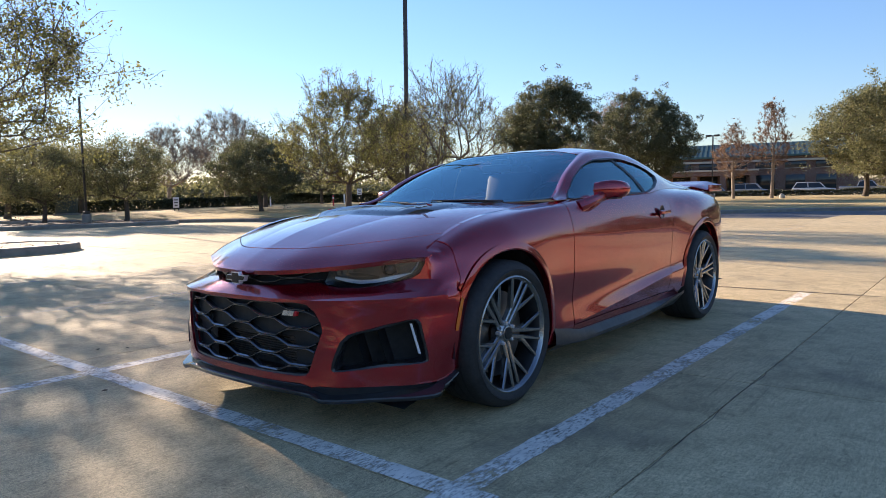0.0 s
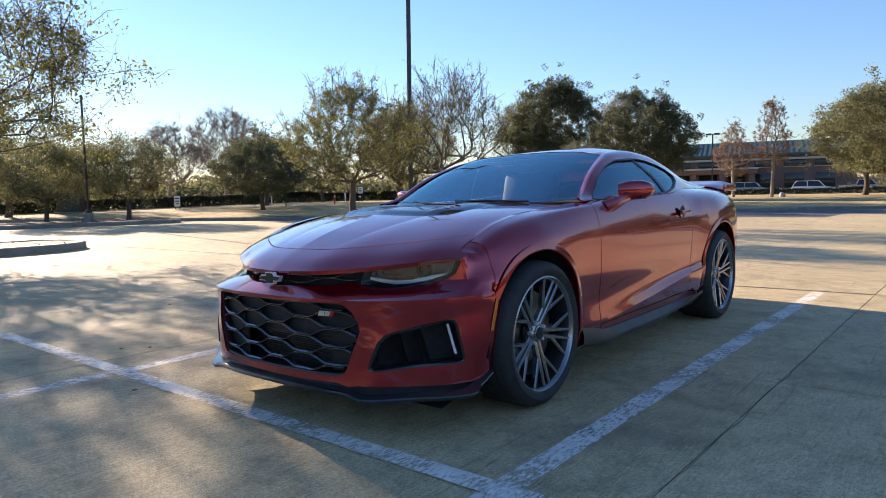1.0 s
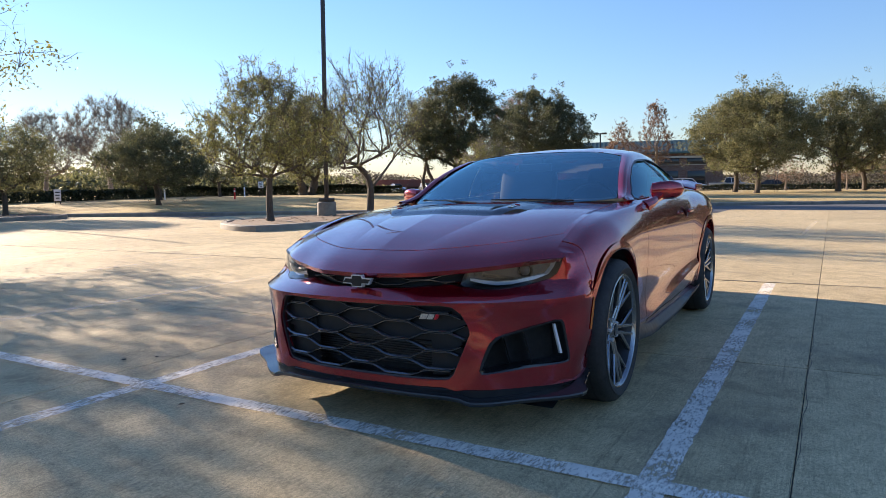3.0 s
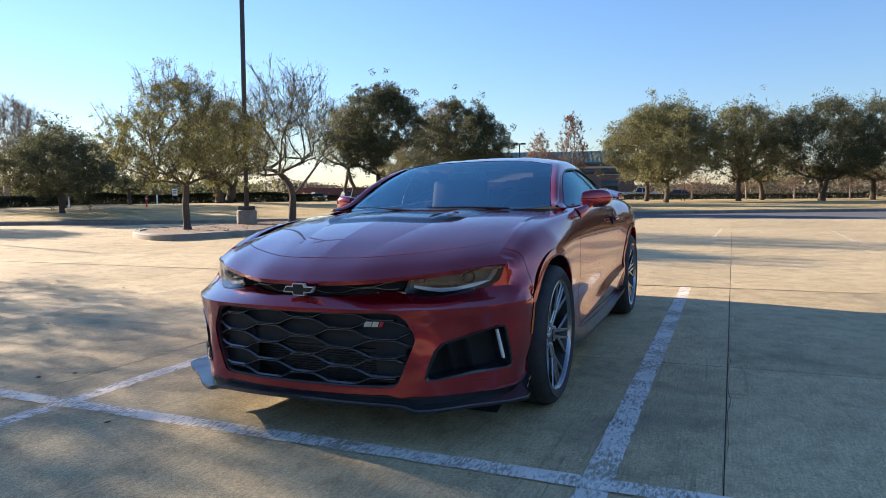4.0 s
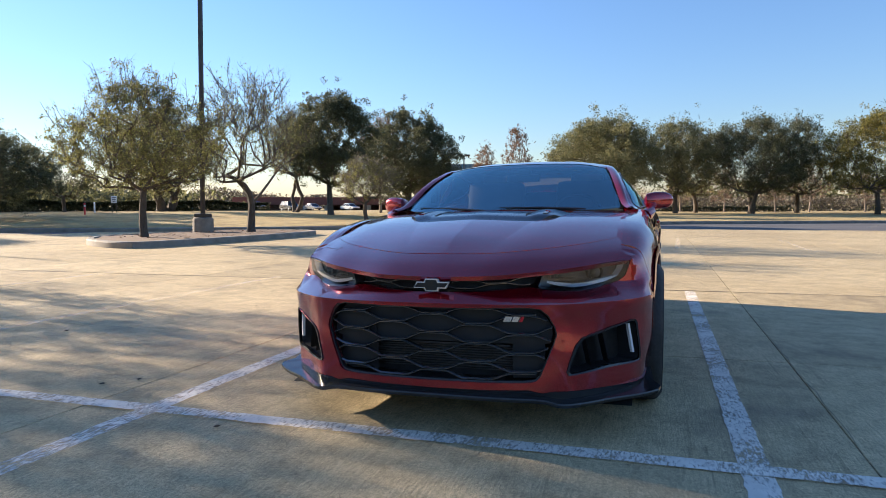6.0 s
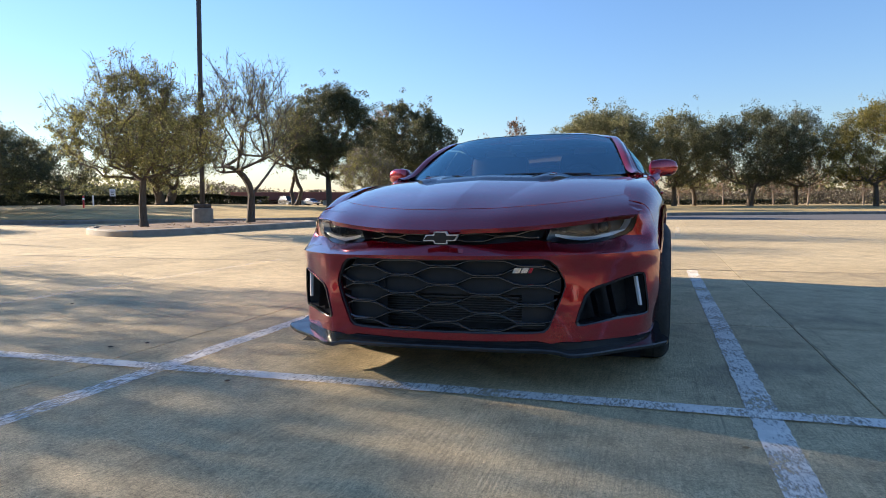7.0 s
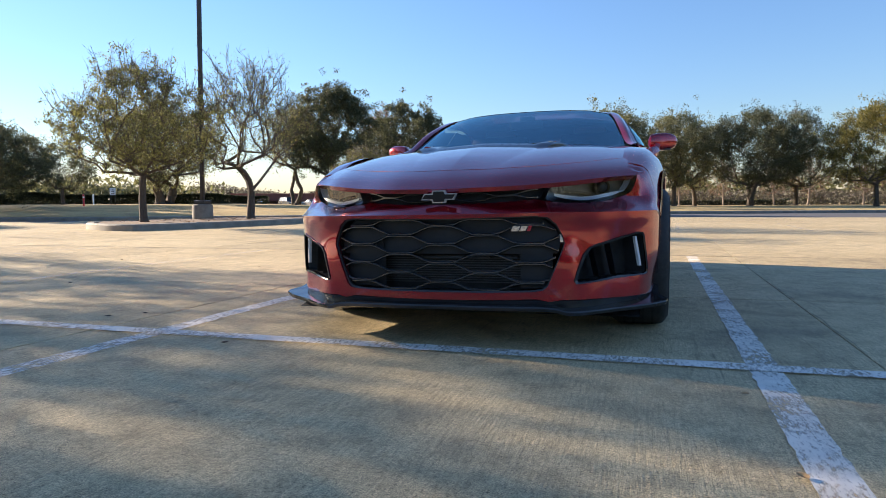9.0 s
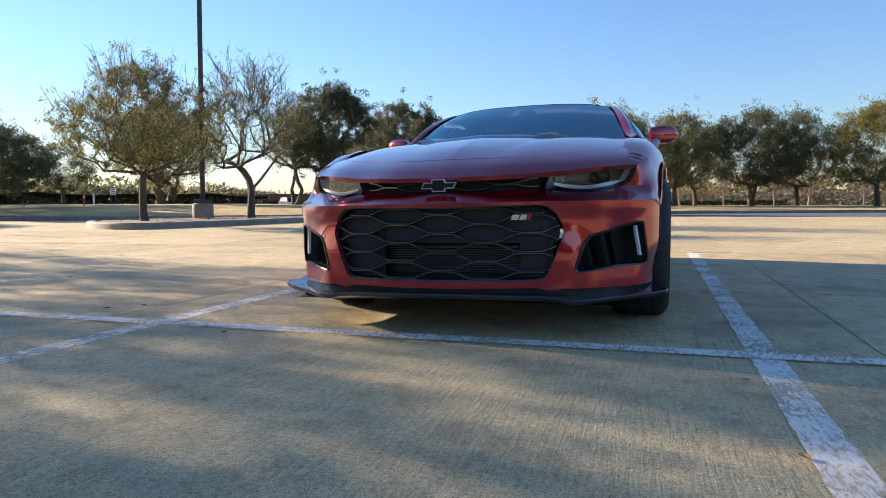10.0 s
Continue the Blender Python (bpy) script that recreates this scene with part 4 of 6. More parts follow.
def headlamp(sgn):
    fix = (lambda bm: bm) if sgn > 0 else flipped
    # housing
    ob = part("headlamp", fix(recessed(on_nose(LAMP), 0.075)), LAMPBACK, car, "dark headlamp with a white light pipe")
    wall = bmesh.new()
    loop = dense(on_nose(LAMP), 0.02)
    front = [nose_place(a, b) for a, b in loop]
    rear = [nose_place(a, b) + inwards(a / SS) * 0.075 for a, b in loop]
    ribbon([front + front[:1], rear + rear[:1]], wall)
    part("housing", fix(wall), LAMPBACK, ob)
    # light pipe along the lower edge, rising at the outer end
    line = [(0.455, 0.632), (0.50, 0.619), (0.56, 0.611), (0.62, 0.614), (0.70, 0.630), (0.752, 0.650), (0.772, 0.680), (0.780, 0.703)]
    rows = []
    for i, (x, z) in enumerate(line):
        w = 0.015 if 0 < i < 5 else 0.010
        p = nose(s_of(x), z) + inwards(s_of(x)) * 0.010
        t = Vector((0, 0, 1)) if i < 5 else Vector((-0.8, 0.5, 0.2))
        d = inwards(s_of(x)) * 0.025
        rows.append([p + d, p, p + t * w, p + t * w + d])
    part("light_pipe", fix(ribbon(rows)), DRL, ob, "white daytime light pipe")
    # projector
    c = nose(s_of(0.675), 0.668) + inwards(s_of(0.675)) * 0.035
    m = Matrix.Translation(c) @ pose(0, 0, 0, 90, 0, 28)
    bm = bmesh.new()
    lathe(bm, [(0.034, -0.03), (0.036, 0.004), (0.031, 0.008), (0.028, 0.0), (0.026, -0.01)], 32, m)
    part("projector_ring", fix(bm), ALU, ob)
    bm = bmesh.new()
    lathe(bm, [(0.027, -0.012), (0.025, 0.002), (0.019, 0.010), (0.010, 0.015), (0.001, 0.017)], 28, m)
    part("projector_lens", fix(bm), DARKGLASS, ob)
    # inner reflector block
    rows = []
    for k in range(6):
        x = 0.452 + 0.012 * k
        p = nose(s_of(x), 0.668) + Vector((-0.01, 0.03 + 0.006 * (k % 2), 0))
        rows.append([p + Vector((0, 0, -0.018)), p + Vector((0, 0.004, 0.012))])
    part("reflector", fix(ribbon(rows)), ALU, ob, smooth=False)
    # brow between lamps
    rows = [[nose(s_of(x), z) + Vector((-0.01, 0.03, 0)), nose(s_of(x), z - 0.012) + Vector((-0.01, 0.03, 0)), nose(s_of(x), z - 0.016) + Vector((-0.02, 0.07, 0))] for x, z in ((0.50, 0.656), (0.56, 0.652), (0.62, 0.640))]
    part("divider", fix(ribbon(rows)), BLACK_GLOSS, ob)
    cover = part("cover", fix(panel(on_nose(LAMP), [], 0.025, lambda a, b: nose_place(a, b) + Vector((0, -0.001, 0)))), LAMPGLASS, ob, "clear lamp cover")
    cover.visible_shadow = False


headlamp(1)
headlamp(-1)

# ---- lower grille ----
lower = part("lower_grille", recessed(on_nose(mouth), 0.13, 0.05), BLACK_DEEP, car, "wide black honeycomb lower grille")
wall = bmesh.new()
loop = [nose_place(a, b) for a, b in dense(on_nose(mouth), 0.02)]
ribbon([[p + Vector((0, 0.02, 0)) for p in loop + loop[:1]], [p + Vector((0, 0.13, 0)) for p in loop + loop[:1]]], wall)
part("grille_wall", wall, BLACK_SATIN, lower)


def mouth_half(z):
    """Half the mouth's width at a height."""
    hs = [(0.235, 0.40), (0.262, 0.446), (0.30, 0.460), (0.40, 0.493), (0.44, 0.505), (0.47, 0.500), (0.52, 0.472), (0.552, 0.40)]
    return float(np.interp(z, [h[0] for h in hs], [h[1] for h in hs])) - 0.012


for i in range(8):
    zz = 0.258 + 0.0395 * i
    half = mouth_half(min(0.545, max(0.245, zz)))
    bar([(x, min(0.540, max(0.246, z))) for x, z in wavy(-half, half, zz, 0.0165, 0.374, 0.5 * (i % 2))], 0.0052, 0.022, GRILLE, lower, push=0.020)
# thin edge round the mouth
rows = []
edge_loop = dense(on_nose(mouth), 0.02)
for a, b in edge_loop + edge_loop[:1]:
    p = nose_place(a, b)
    q = nose_place(a * 0.985, 0.39 + (b - 0.39) * 0.965)
    rows.append([p + Vector((0, 0.010, 0)), q + Vector((0, 0.012, 0)), q + Vector((0, 0.035, 0))])
part("grille_frame", ribbon(rows), BLACK_SATIN, lower)
# closed cells behind the upper bars
rows = [[nose(s_of(mouth_half(z) * k / 14), z) + Vector((0, 0.045, 0)) for k in range(-14, 15)] for z in (0.395, 0.43, 0.465, 0.50, 0.54)]
part("blanking_panel", ribbon(rows), PANEL_BLACK, lower)
for x0, x1 in ((-0.46, -0.27), (0.33, 0.46)):
    rows = [[nose(s_of(x0 + (x1 - x0) * k / 8), z) + Vector((0, 0.052, 0)) for k in range(9)] for z in (0.25, 0.30, 0.35, 0.40)]
    part("blanking_panel", ribbon(rows), PANEL_BLACK, lower)
# cooler with fins behind
cooler = part("cooler", ribbon([[(-0.34, -0.80, z), (0.36, -0.80, z)] for z in (0.26, 0.40)]), BLACK_DEEP, lower)
for k in range(13):
    bm = bmesh.new()
    box(bm, 0.0, -0.806, 0.266 + 0.0105 * k, 0.66, 0.008, 0.004)
    part("fin", bm, ALU, lower, smooth=False)
for x, w, z in ((0.02, 0.34, 0.375), (0.285, 0.06, 0.375)):
    bm = bmesh.new()
    box(bm, x, -0.826, z, w, 0.012, 0.010, 0.003)
    part("cooler_rail", bm, ALU, lower)
bm = bmesh.new()
lathe(bm, [(0.021, 0.012), (0.021, 0.016), (0.017, 0.016), (0.016, 0.002), (0.0, 0.002)], 24, Matrix.Translation((-0.292, -0.868, 0.432)) @ pose(0, 0, 0, 90, 0, 0))
part("tow_eye", bm, BLACK_DEEP, lower)
# model badge: slanted plain bars, two silver and one red
for x, w, mat in ((0.318, 0.030, SILVER), (0.350, 0.026, SILVER), (0.374, 0.013, REDBADGE)):
    bm = bmesh.new()
    c = nose(s_of(x), 0.500) + Vector((0.0, 0.016, 0))
    lean = [(-w / 2 - 0.005, -0.011), (w / 2 - 0.005, -0.011), (w / 2 + 0.005, 0.011), (-w / 2 + 0.005, 0.011)]
    prism(bm, lean, -0.012, 0.004, Matrix.Translation(c) @ pose(0, 0, 0, 90, 0, 12))
    part("badge_bar", bm, mat, lower, "red badge bar" if mat is REDBADGE else "silver badge bar", smooth=False)

# ---- side ducts ----
def duct(sgn):
    fix = (lambda bm: bm) if sgn > 0 else flipped
    pts = on_nose(side_duct)
    ob = part("side_duct", fix(recessed(pts, 0.11)), BLACK_DEEP, car, "black brake duct with a bright light blade")
    loop = [nose_place(a, b) for a, b in dense(pts, 0.02)]
    flat_loop = dense(pts, 0.02)
    deep = [nose_place(a, b) + inwards(a / SS) * 0.11 for a, b in flat_loop]
    rimmed = [nose_place(a, b) + inwards(a / SS) * 0.012 for a, b in flat_loop]
    wall = ribbon([rimmed + rimmed[:1], deep + deep[:1]])
    part("duct_wall", fix(wall), BLACK_SATIN, ob)
    inner = [(sum(p[0] for p in pts) / len(pts), sum(p[1] for p in pts) / len(pts))]
    # rim
    rows = []
    for a, b in dense(pts, 0.015) + pts[:1]:
        p = nose_place(a, b)
        da, db = inner[0][0] - a, inner[0][1] - b
        k = 0.010 / max(0.01, math.hypot(da, db))
        q = nose_place(a + da * k, b + db * k)
        rows.append([p + Vector((0, 0.002, 0)), p + Vector((0.002, -0.004, 0)), q + Vector((0, -0.002, 0)), q + Vector((-0.004, 0.02, 0))])
    part("duct_rim", fix(ribbon(rows)), BLACK_GLOSS, ob, "gloss black rim")
    # light blade at the outer side
    rows = []
    for k in range(9):
        z = 0.326 + 0.128 * k / 8
        x = 0.819 - 0.019 * k / 8
        p = nose(s_of(x), z) + inwards(s_of(x)) * 0.012
        q = nose(s_of(x - 0.005), z) + inwards(s_of(x)) * 0.015
        d = inwards(s_of(x)) * 0.012
        rows.append([q + d, q, p, p + d])
    part("light_blade", fix(ribbon(rows)), DRL, ob, "white light blade")
    for k in range(2):
        x = 0.64 + 0.07 * k
        rows = [[nose(s_of(x - 0.03 * (z - 0.3) / 0.15), z) + Vector((0, 0.03, 0)), nose(s_of(x - 0.03 * (z - 0.3) / 0.15), z) + Vector((-0.03, 0.10, 0))] for z in (0.29, 0.34, 0.39, 0.44)]
        bm = ribbon(rows)
        bmesh.ops.solidify(bm, geom=bm.faces[:], thickness=0.008)
        part("vane", fix(bm), BLACK_SATIN, ob)


duct(1)
duct(-1)

# ---- black splitter ----
TOPZ = [(0, 0.182), (2.1, 0.180), (2.45, 0.176), (2.75, 0.164), (3.05, 0.164), (3.6, 0.166), (4.6, 0.172), (5.5, 0.182), (6.5, 0.205), (7.6, 0.24)]
REACH = [(0, 0.020), (2.1, 0.022), (2.45, 0.026), (2.75, 0.040), (3.05, 0.040), (3.8, 0.042), (4.6, 0.066), (5.4, 0.095), (5.65, 0.088), (5.95, 0.040), (6.6, 0.022), (7.6, 0.010)]
rows = []
for i in range(-71, 72):
    s = i / 10
    k = abs(s)
    base = nose(s, 0.235)
    nxt = (nose(s + 0.05, 0.235) - nose(s - 0.05, 0.235)).normalized()
    n2 = Vector((nxt.y, -nxt.x, 0))
    zt, r = float(np.interp(k, [p[0] for p in TOPZ], [p[1] for p in TOPZ])), float(np.interp(k, [p[0] for p in REACH], [p[1] for p in REACH]))
    foot = nose(s, 0.206 + 0.006 * blend(6.0, 7.0, k))
    up = lambda h: Vector((0, 0, h - 0.235))
    rows.append([foot - n2 * 0.012 + Vector((0, 0, 0.008)), foot - n2 * 0.002 - Vector((0, 0, 0.004)), base - n2 * 0.006 + up(zt + 0.010), base + n2 * r + up(zt + 0.002), base + n2 * (r + 0.002) + up(zt - 0.004), base + n2 * (r - 0.003) + up(zt - 0.016), base + n2 * (r - 0.03) + up(zt - 0.020), base - n2 * 0.10 + up(zt * 0.3 + 0.085)])
splitter = part("splitter", ribbon(rows), BLACK_GLOSS, car, "gloss black front splitter with winglets", angle=14)
bm = ribbon([[(x, -0.70, 0.12), (x, -0.60, 0.14), (x, 0.2, 0.15), (x, 1.5, 0.15), (x, 3.4, 0.2)] for x in (-0.8, -0.4, 0, 0.4, 0.8)])
part("underbody", bm, BLACK_DEEP, car)

# amber side marker ahead of the front wheel
rows = []
for k in range(9):
    z = 0.405 + 0.135 * k / 8
    s0 = 6.93 + 0.44 * (k / 8) ** 1.25
    rows.append([nose(s0 + d, z) + Vector((0.003, -0.001, 0)) for d in (0.0, 0.12, 0.25 - 0.05 * abs(k - 4) / 4)])
pair("side_marker", ribbon(rows), AMBER, car, "amber side marker")

# ---- greenhouse ----
BELT = [(0.55, 0.790, 0.935), (0.66, 0.800, 0.938), (1.20, 0.832, 0.947), (1.70, 0.828, 0.961), (2.10, 0.775, 0.990), (2.60, 0.70, 0.993), (3.05, 0.66, 0.990)]
RAIL = [(0.55, 0.775, 0.938), (0.66, 0.748, 0.958), (0.90, 0.695, 1.085), (1.10, 0.660, 1.160), (1.30, 0.640, 1.198), (1.60, 0.630, 1.210), (1.90, 0.632, 1.185), (2.20, 0.642, 1.128), (2.60, 0.650, 1.030), (3.05, 0.635, 0.992)]
EDGE = [(0.55, 0.735, 0.940), (0.66, 0.700, 0.962), (0.90, 0.640, 1.095), (1.10, 0.600, 1.178), (1.30, 0.560, 1.238), (1.60, 0.535, 1.264), (1.90, 0.53, 1.254), (2.20, 0.535, 1.200), (2.60, 0.55, 1.085), (3.05, 0.57, 0.994)]


def cabin_at(y, v):
    """v 0 to 1 from the belt to the roof rail, bowed out a little; 1 to 2 over the rail."""
    a, b, c = curve1(BELT, y), curve1(RAIL, y), curve1(EDGE, y)
    if v <= 1:
        bow = 0.022 * math.sin(math.pi * v) * min(1, (b[1] - a[1]) / 0.2)
        return Vector((a[0] + (b[0] - a[0]) * v + bow, y, a[1] + (b[1] - a[1]) * v))
    t = v - 1
    bow = 0.012 * math.sin(math.pi * t)
    return Vector((b[0] + (c[0] - b[0]) * t + bow * 0.6, y, b[1] + (c[1] - b[1]) * t + bow))


CV = 0.25
def cabin_place(a, b):
    return cabin_at(a, b / CV)


window = [(0.70, 0.03), (1.0, 0.02), (1.4, 0.02), (1.72, 0.03), (1.90, 0.12), (2.04, 0.32), (2.11, 0.60), (2.06, 0.84), (1.94, 0.93), (1.75, 0.965), (1.5, 0.97), (1.25, 0.965), (1.05, 0.95), (0.86, 0.90), (0.72, 0.72), (0.67, 0.30)]
window = [(y, v * CV) for y, v in window]
shell = [(0.56, 0.0), (1.0, 0), (1.6, 0), (2.2, 0), (3.04, 0.0), (3.04, 1 * CV), (2.2, CV), (1.6, CV), (1.0, CV), (0.56, CV)]
pair("cabin_side", panel(shell, [window], 0.035, cabin_place, inward, 0.02), PAINT, car)
bm = ribbon([[cabin_at(0.56 + 2.48 * i / 40, 1 + j / 5) for j in range(6)] for i in range(41)])
pair("roof_rail", bm, PAINT, car)
glass_in = lambda a, b: cabin_place(a, b) + Vector((-0.012, 0, 0))
door_glass = [(0.70, 0.03 * CV), (1.0, 0.02 * CV), (1.4, 0.02 * CV), (1.66, 0.02 * CV), (1.60, 0.5 * CV), (1.52, 0.97 * CV), (1.25, 0.965 * CV), (1.05, 0.95 * CV), (0.86, 0.90 * CV), (0.72, 0.72 * CV), (0.67, 0.30 * CV)]
rear_glass = [(1.68, 0.02 * CV), (1.72, 0.03 * CV), (1.90, 0.12 * CV), (2.04, 0.32 * CV), (2.11, 0.60 * CV), (2.06, 0.84 * CV), (1.94, 0.93 * CV), (1.75, 0.965 * CV), (1.54, 0.97 * CV), (1.62, 0.5 * CV)]
for nm, outline in (("door_window", door_glass), ("quarter_window", rear_glass)):
    for ob in pair(nm, panel(outline, [], 0.05, glass_in), GLASS, car, "tinted side glass"):
        ob.visible_shadow = False
# black trim round the side glass
loop = dense(window, 0.03)
mid = (1.4, 0.5 * CV)
rows = []
for a, b in loop + loop[:1]:
    da, db = mid[0] - a, mid[1] - b
    k = 0.016 / math.hypot(da, db)
    rows.append([cabin_place(a, b) + Vector((0.001, 0, 0)), cabin_place(a, b) + Vector((0.006, 0, 0)), cabin_place(a + da * k, b + db * k * 0.8) + Vector((0.004, 0, 0)), cabin_place(a + da * k, b + db * k * 0.8) + Vector((-0.012, 0, 0))])
pair("window_trim", ribbon(rows), BLACK_SATIN, car, "black window trim")
rows = [[cabin_place(y, v * CV) + Vector((-0.006, -0.018, 0)), cabin_place(y, v * CV) + Vector((-0.004, 0.018, 0))] for y, v in ((1.67, 0.02), (1.64, 0.25), (1.61, 0.5), (1.57, 0.75), (1.53, 0.97))]
pair("pillar_trim", ribbon(rows), BLACK_SATIN, car)

# windscreen
WB = [(0.0, 0.415, 0.928), (0.3, 0.435, 0.930), (0.55, 0.50, 0.934), (0.70, 0.66, 0.945), (0.745, 0.72, 0.956)]
WT = [(0.0, 1.205, 1.262), (0.2, 1.210, 1.260), (0.4, 1.225, 1.250), (0.55, 1.235, 1.222), (0.575, 1.245, 1.214)]


def screen_at(q, w):
    k = abs(q)
    xb, xt = 0.725 * k, 0.572 * k
    b, t = curve1(WB, xb), curve1(WT, xt)
    x = xb + (xt - xb) * w
    y = b[0] + (t[0] - b[0]) * w
    z = b[1] + (t[1] - b[1]) * w + 0.026 * math.sin(math.pi * w)
    return Vector((math.copysign(x, q) if q else 0, y, z))


ws = part("windscreen", ribbon([[screen_at(-1 + i / 12, w / 14) for i in range(25)] for w in range(15)]), GLASS, car, "tinted windscreen with sky reflections")
ws.visible_shadow = False
for q0, q1, w0, w1 in ((-1, 1, 0.0, 0.035), (-1, 1, 0.965, 1.0), (-1, -0.965, 0, 1), (0.965, 1, 0, 1)):
    rows = [[screen_at(q0 + (q1 - q0) * i / 12, w0 + (w1 - w0) * j / 10) + Vector((0, 0.001, -0.003)) for i in range(13)] for j in range(11)]
    part("black_border", ribbon(rows), BLACK_SATIN, ws)
# roof with a shallow middle channel, and the rear glass
def roof_at(q, y):
    e = curve1(EDGE, y)
    k = abs(q)
    crown = 0.026 + 0.020 * blend(1.18, 1.6, y)
    z = e[1] + crown * (1 - k ** 2.2) - 0.006 * blend(0.55, 0.40, k) * min(1, max(0, (y - 1.2) / 0.3)) * (1 if y < 2.2 else 0)
    return Vector((e[0] * q, y, z))


def roof_front(q):
    return screen_at(q, 1.0).y + 0.002


rows = []
for j in range(22):
    rows.append([roof_at(-1 + i / 14, roof_front(-1 + i / 14) + (2.10 - roof_front(-1 + i / 14)) * j / 21) for i in range(29)])
for i in range(29):
    q = -1 + i / 14
    rows[0][i] = screen_at(q, 1.0) + Vector((0, 0, 0.002))
part("roof", ribbon(rows), PAINT, car)
part("rear_window", ribbon([[roof_at(-0.92 + 1.84 * i / 16, 2.10 + 0.85 * j / 12) for i in range(17)] for j in range(13)]), PRIVACY, car, "dark tinted rear glass")
for sgn in (-1, 1):
    part("rear_pillar", ribbon([[roof_at(sgn * (0.92 + 0.08 * i / 2), 2.10 + 0.94 * j / 12) for i in range(3)] for j in range(13)]), PAINT, car)
part("deck_lid", ribbon([[(0.66 * q * (1 - 0.04 * j), 2.93 + 0.10 * j, 1.0 + 0.02 * (1 - q * q) + 0.004 * j - (0.03 if j == 8 else 0)) for q in (-1, -0.7, -0.35, 0, 0.35, 0.7, 1)] for j in range(9)]), PAINT, car)
# tail
rows = []
for j in range(10):
    z = 0.28 + 0.072 * j
    half = curve1([(0.28, 0.60), (0.5, 0.635), (0.7, 0.62), (0.85, 0.60), (0.96, 0.55)], z)
    push = 0.07 * math.exp(-((z - 0.5) / 0.2) ** 2)
    rows.append([(half * q, 3.70 + (0.05 + push) * (1 - abs(q) ** 3), z) for q in (-1, -0.9, -0.7, -0.35, 0, 0.35, 0.7, 0.9, 1)])
part("rear_bumper", ribbon(rows), PAINT, car)
for sgn in (-1, 1):
    bm = bmesh.new()
    box(bm, sgn * 0.43, 3.775, 0.80, 0.26, 0.04, 0.10, 0.015)
    part("tail_lamp", bm, REDLENS, car, "red tail lamp")
# rear wing
rows = []
for i in range(-16, 17):
    q = i / 16
    x = 0.70 * q
    tip = blend(0.80, 1.0, abs(q))
    y0, z0 = 3.36 - 0.05 * (1 - q * q), 1.005 + 0.012 * (1 - q * q) - 0.03 * tip
    rows.append([(x, y0, z0 - 0.012), (x, y0 - 0.012, z0), (x, y0 + 0.02, z0 + 0.012), (x, y0 + 0.20, z0 + 0.028), (x, y0 + 0.34, z0 + 0.052), (x, y0 + 0.35, z0 + 0.044), (x, y0 + 0.20, z0 + 0.004), (x, y0, z0 - 0.012)])
bm = ribbon(rows)
wing = part("rear_wing", bm, PAINT, car)
for sgn in (-1, 1):
    bm = bmesh.new()
    box(bm, sgn * 0.55, 3.50, 0.985, 0.05, 0.22, 0.07, 0.015)
    part("wing_support", bm, PAINT, wing)
    bm = bmesh.new()
    box(bm, sgn * 0.698, 3.53, 0.995, 0.012, 0.34, 0.06, 0.004)
    part("end_plate", bm, PAINT, wing)

# ---- door mirrors, handles, wipers ----
def mirror(sgn):
    fix = (lambda bm: bm) if sgn > 0 else flipped
    bm = bmesh.new()
    rows = []
    for i in range(13):
        t = i / 12
        x = 0.825 + 0.180 * t
        h = 0.056 * (1 - 0.55 * max(0, (t - 0.55) / 0.45) ** 2.2) * (0.82 + 0.18 * min(1, t * 3)) * (0.35 if i in (0, 12) else 1)
        d = 0.055 * (1 - 0.3 * t) * (0.45 if i in (0, 12) else 1)
        y, z = 0.945 + 0.065 * t * t, 0.982 + 0.006 * t
        ring = []
        for k in range(17):
            a = k * math.tau / 16
            ca, sa = math.cos(a), math.sin(a)
            ring.append((x, y + d * math.copysign(abs(ca) ** 0.6, ca), z + h * math.copysign(abs(sa) ** 0.55, sa)))
        rows.append(ring)
    ribbon(rows, bm)
    bmesh.ops.remove_doubles(bm, verts=bm.verts[:], dist=1e-5)
    bmesh.ops.holes_fill(bm, edges=[e for e in bm.edges if len(e.link_faces) == 1], sides=20)
    ob = part("door_mirror", fix(bm), PAINT, car)
    bm = bmesh.new()
    tube(bm, [(0.835, 0.72, 0.890), (0.862, 0.76, 0.912), (0.872, 0.84, 0.934), (0.878, 0.93, 0.952)], [0.042, 0.032, 0.026, 0.032], 10)
    part("mirror_arm", fix(bm), PAINT, ob)
    bm = bmesh.new()
    box(bm, 0.905, 1.022, 0.983, 0.13, 0.012, 0.072, 0.005, pose(0, 0, 0))
    part("mirror_glass", fix(bm), CHROME, ob)
    bm = bmesh.new()
    box(bm, 0.90, 0.965, 0.936, 0.13, 0.07, 0.008, 0.003)
    part("mirror_base", fix(bm), BLACK_SATIN, ob)


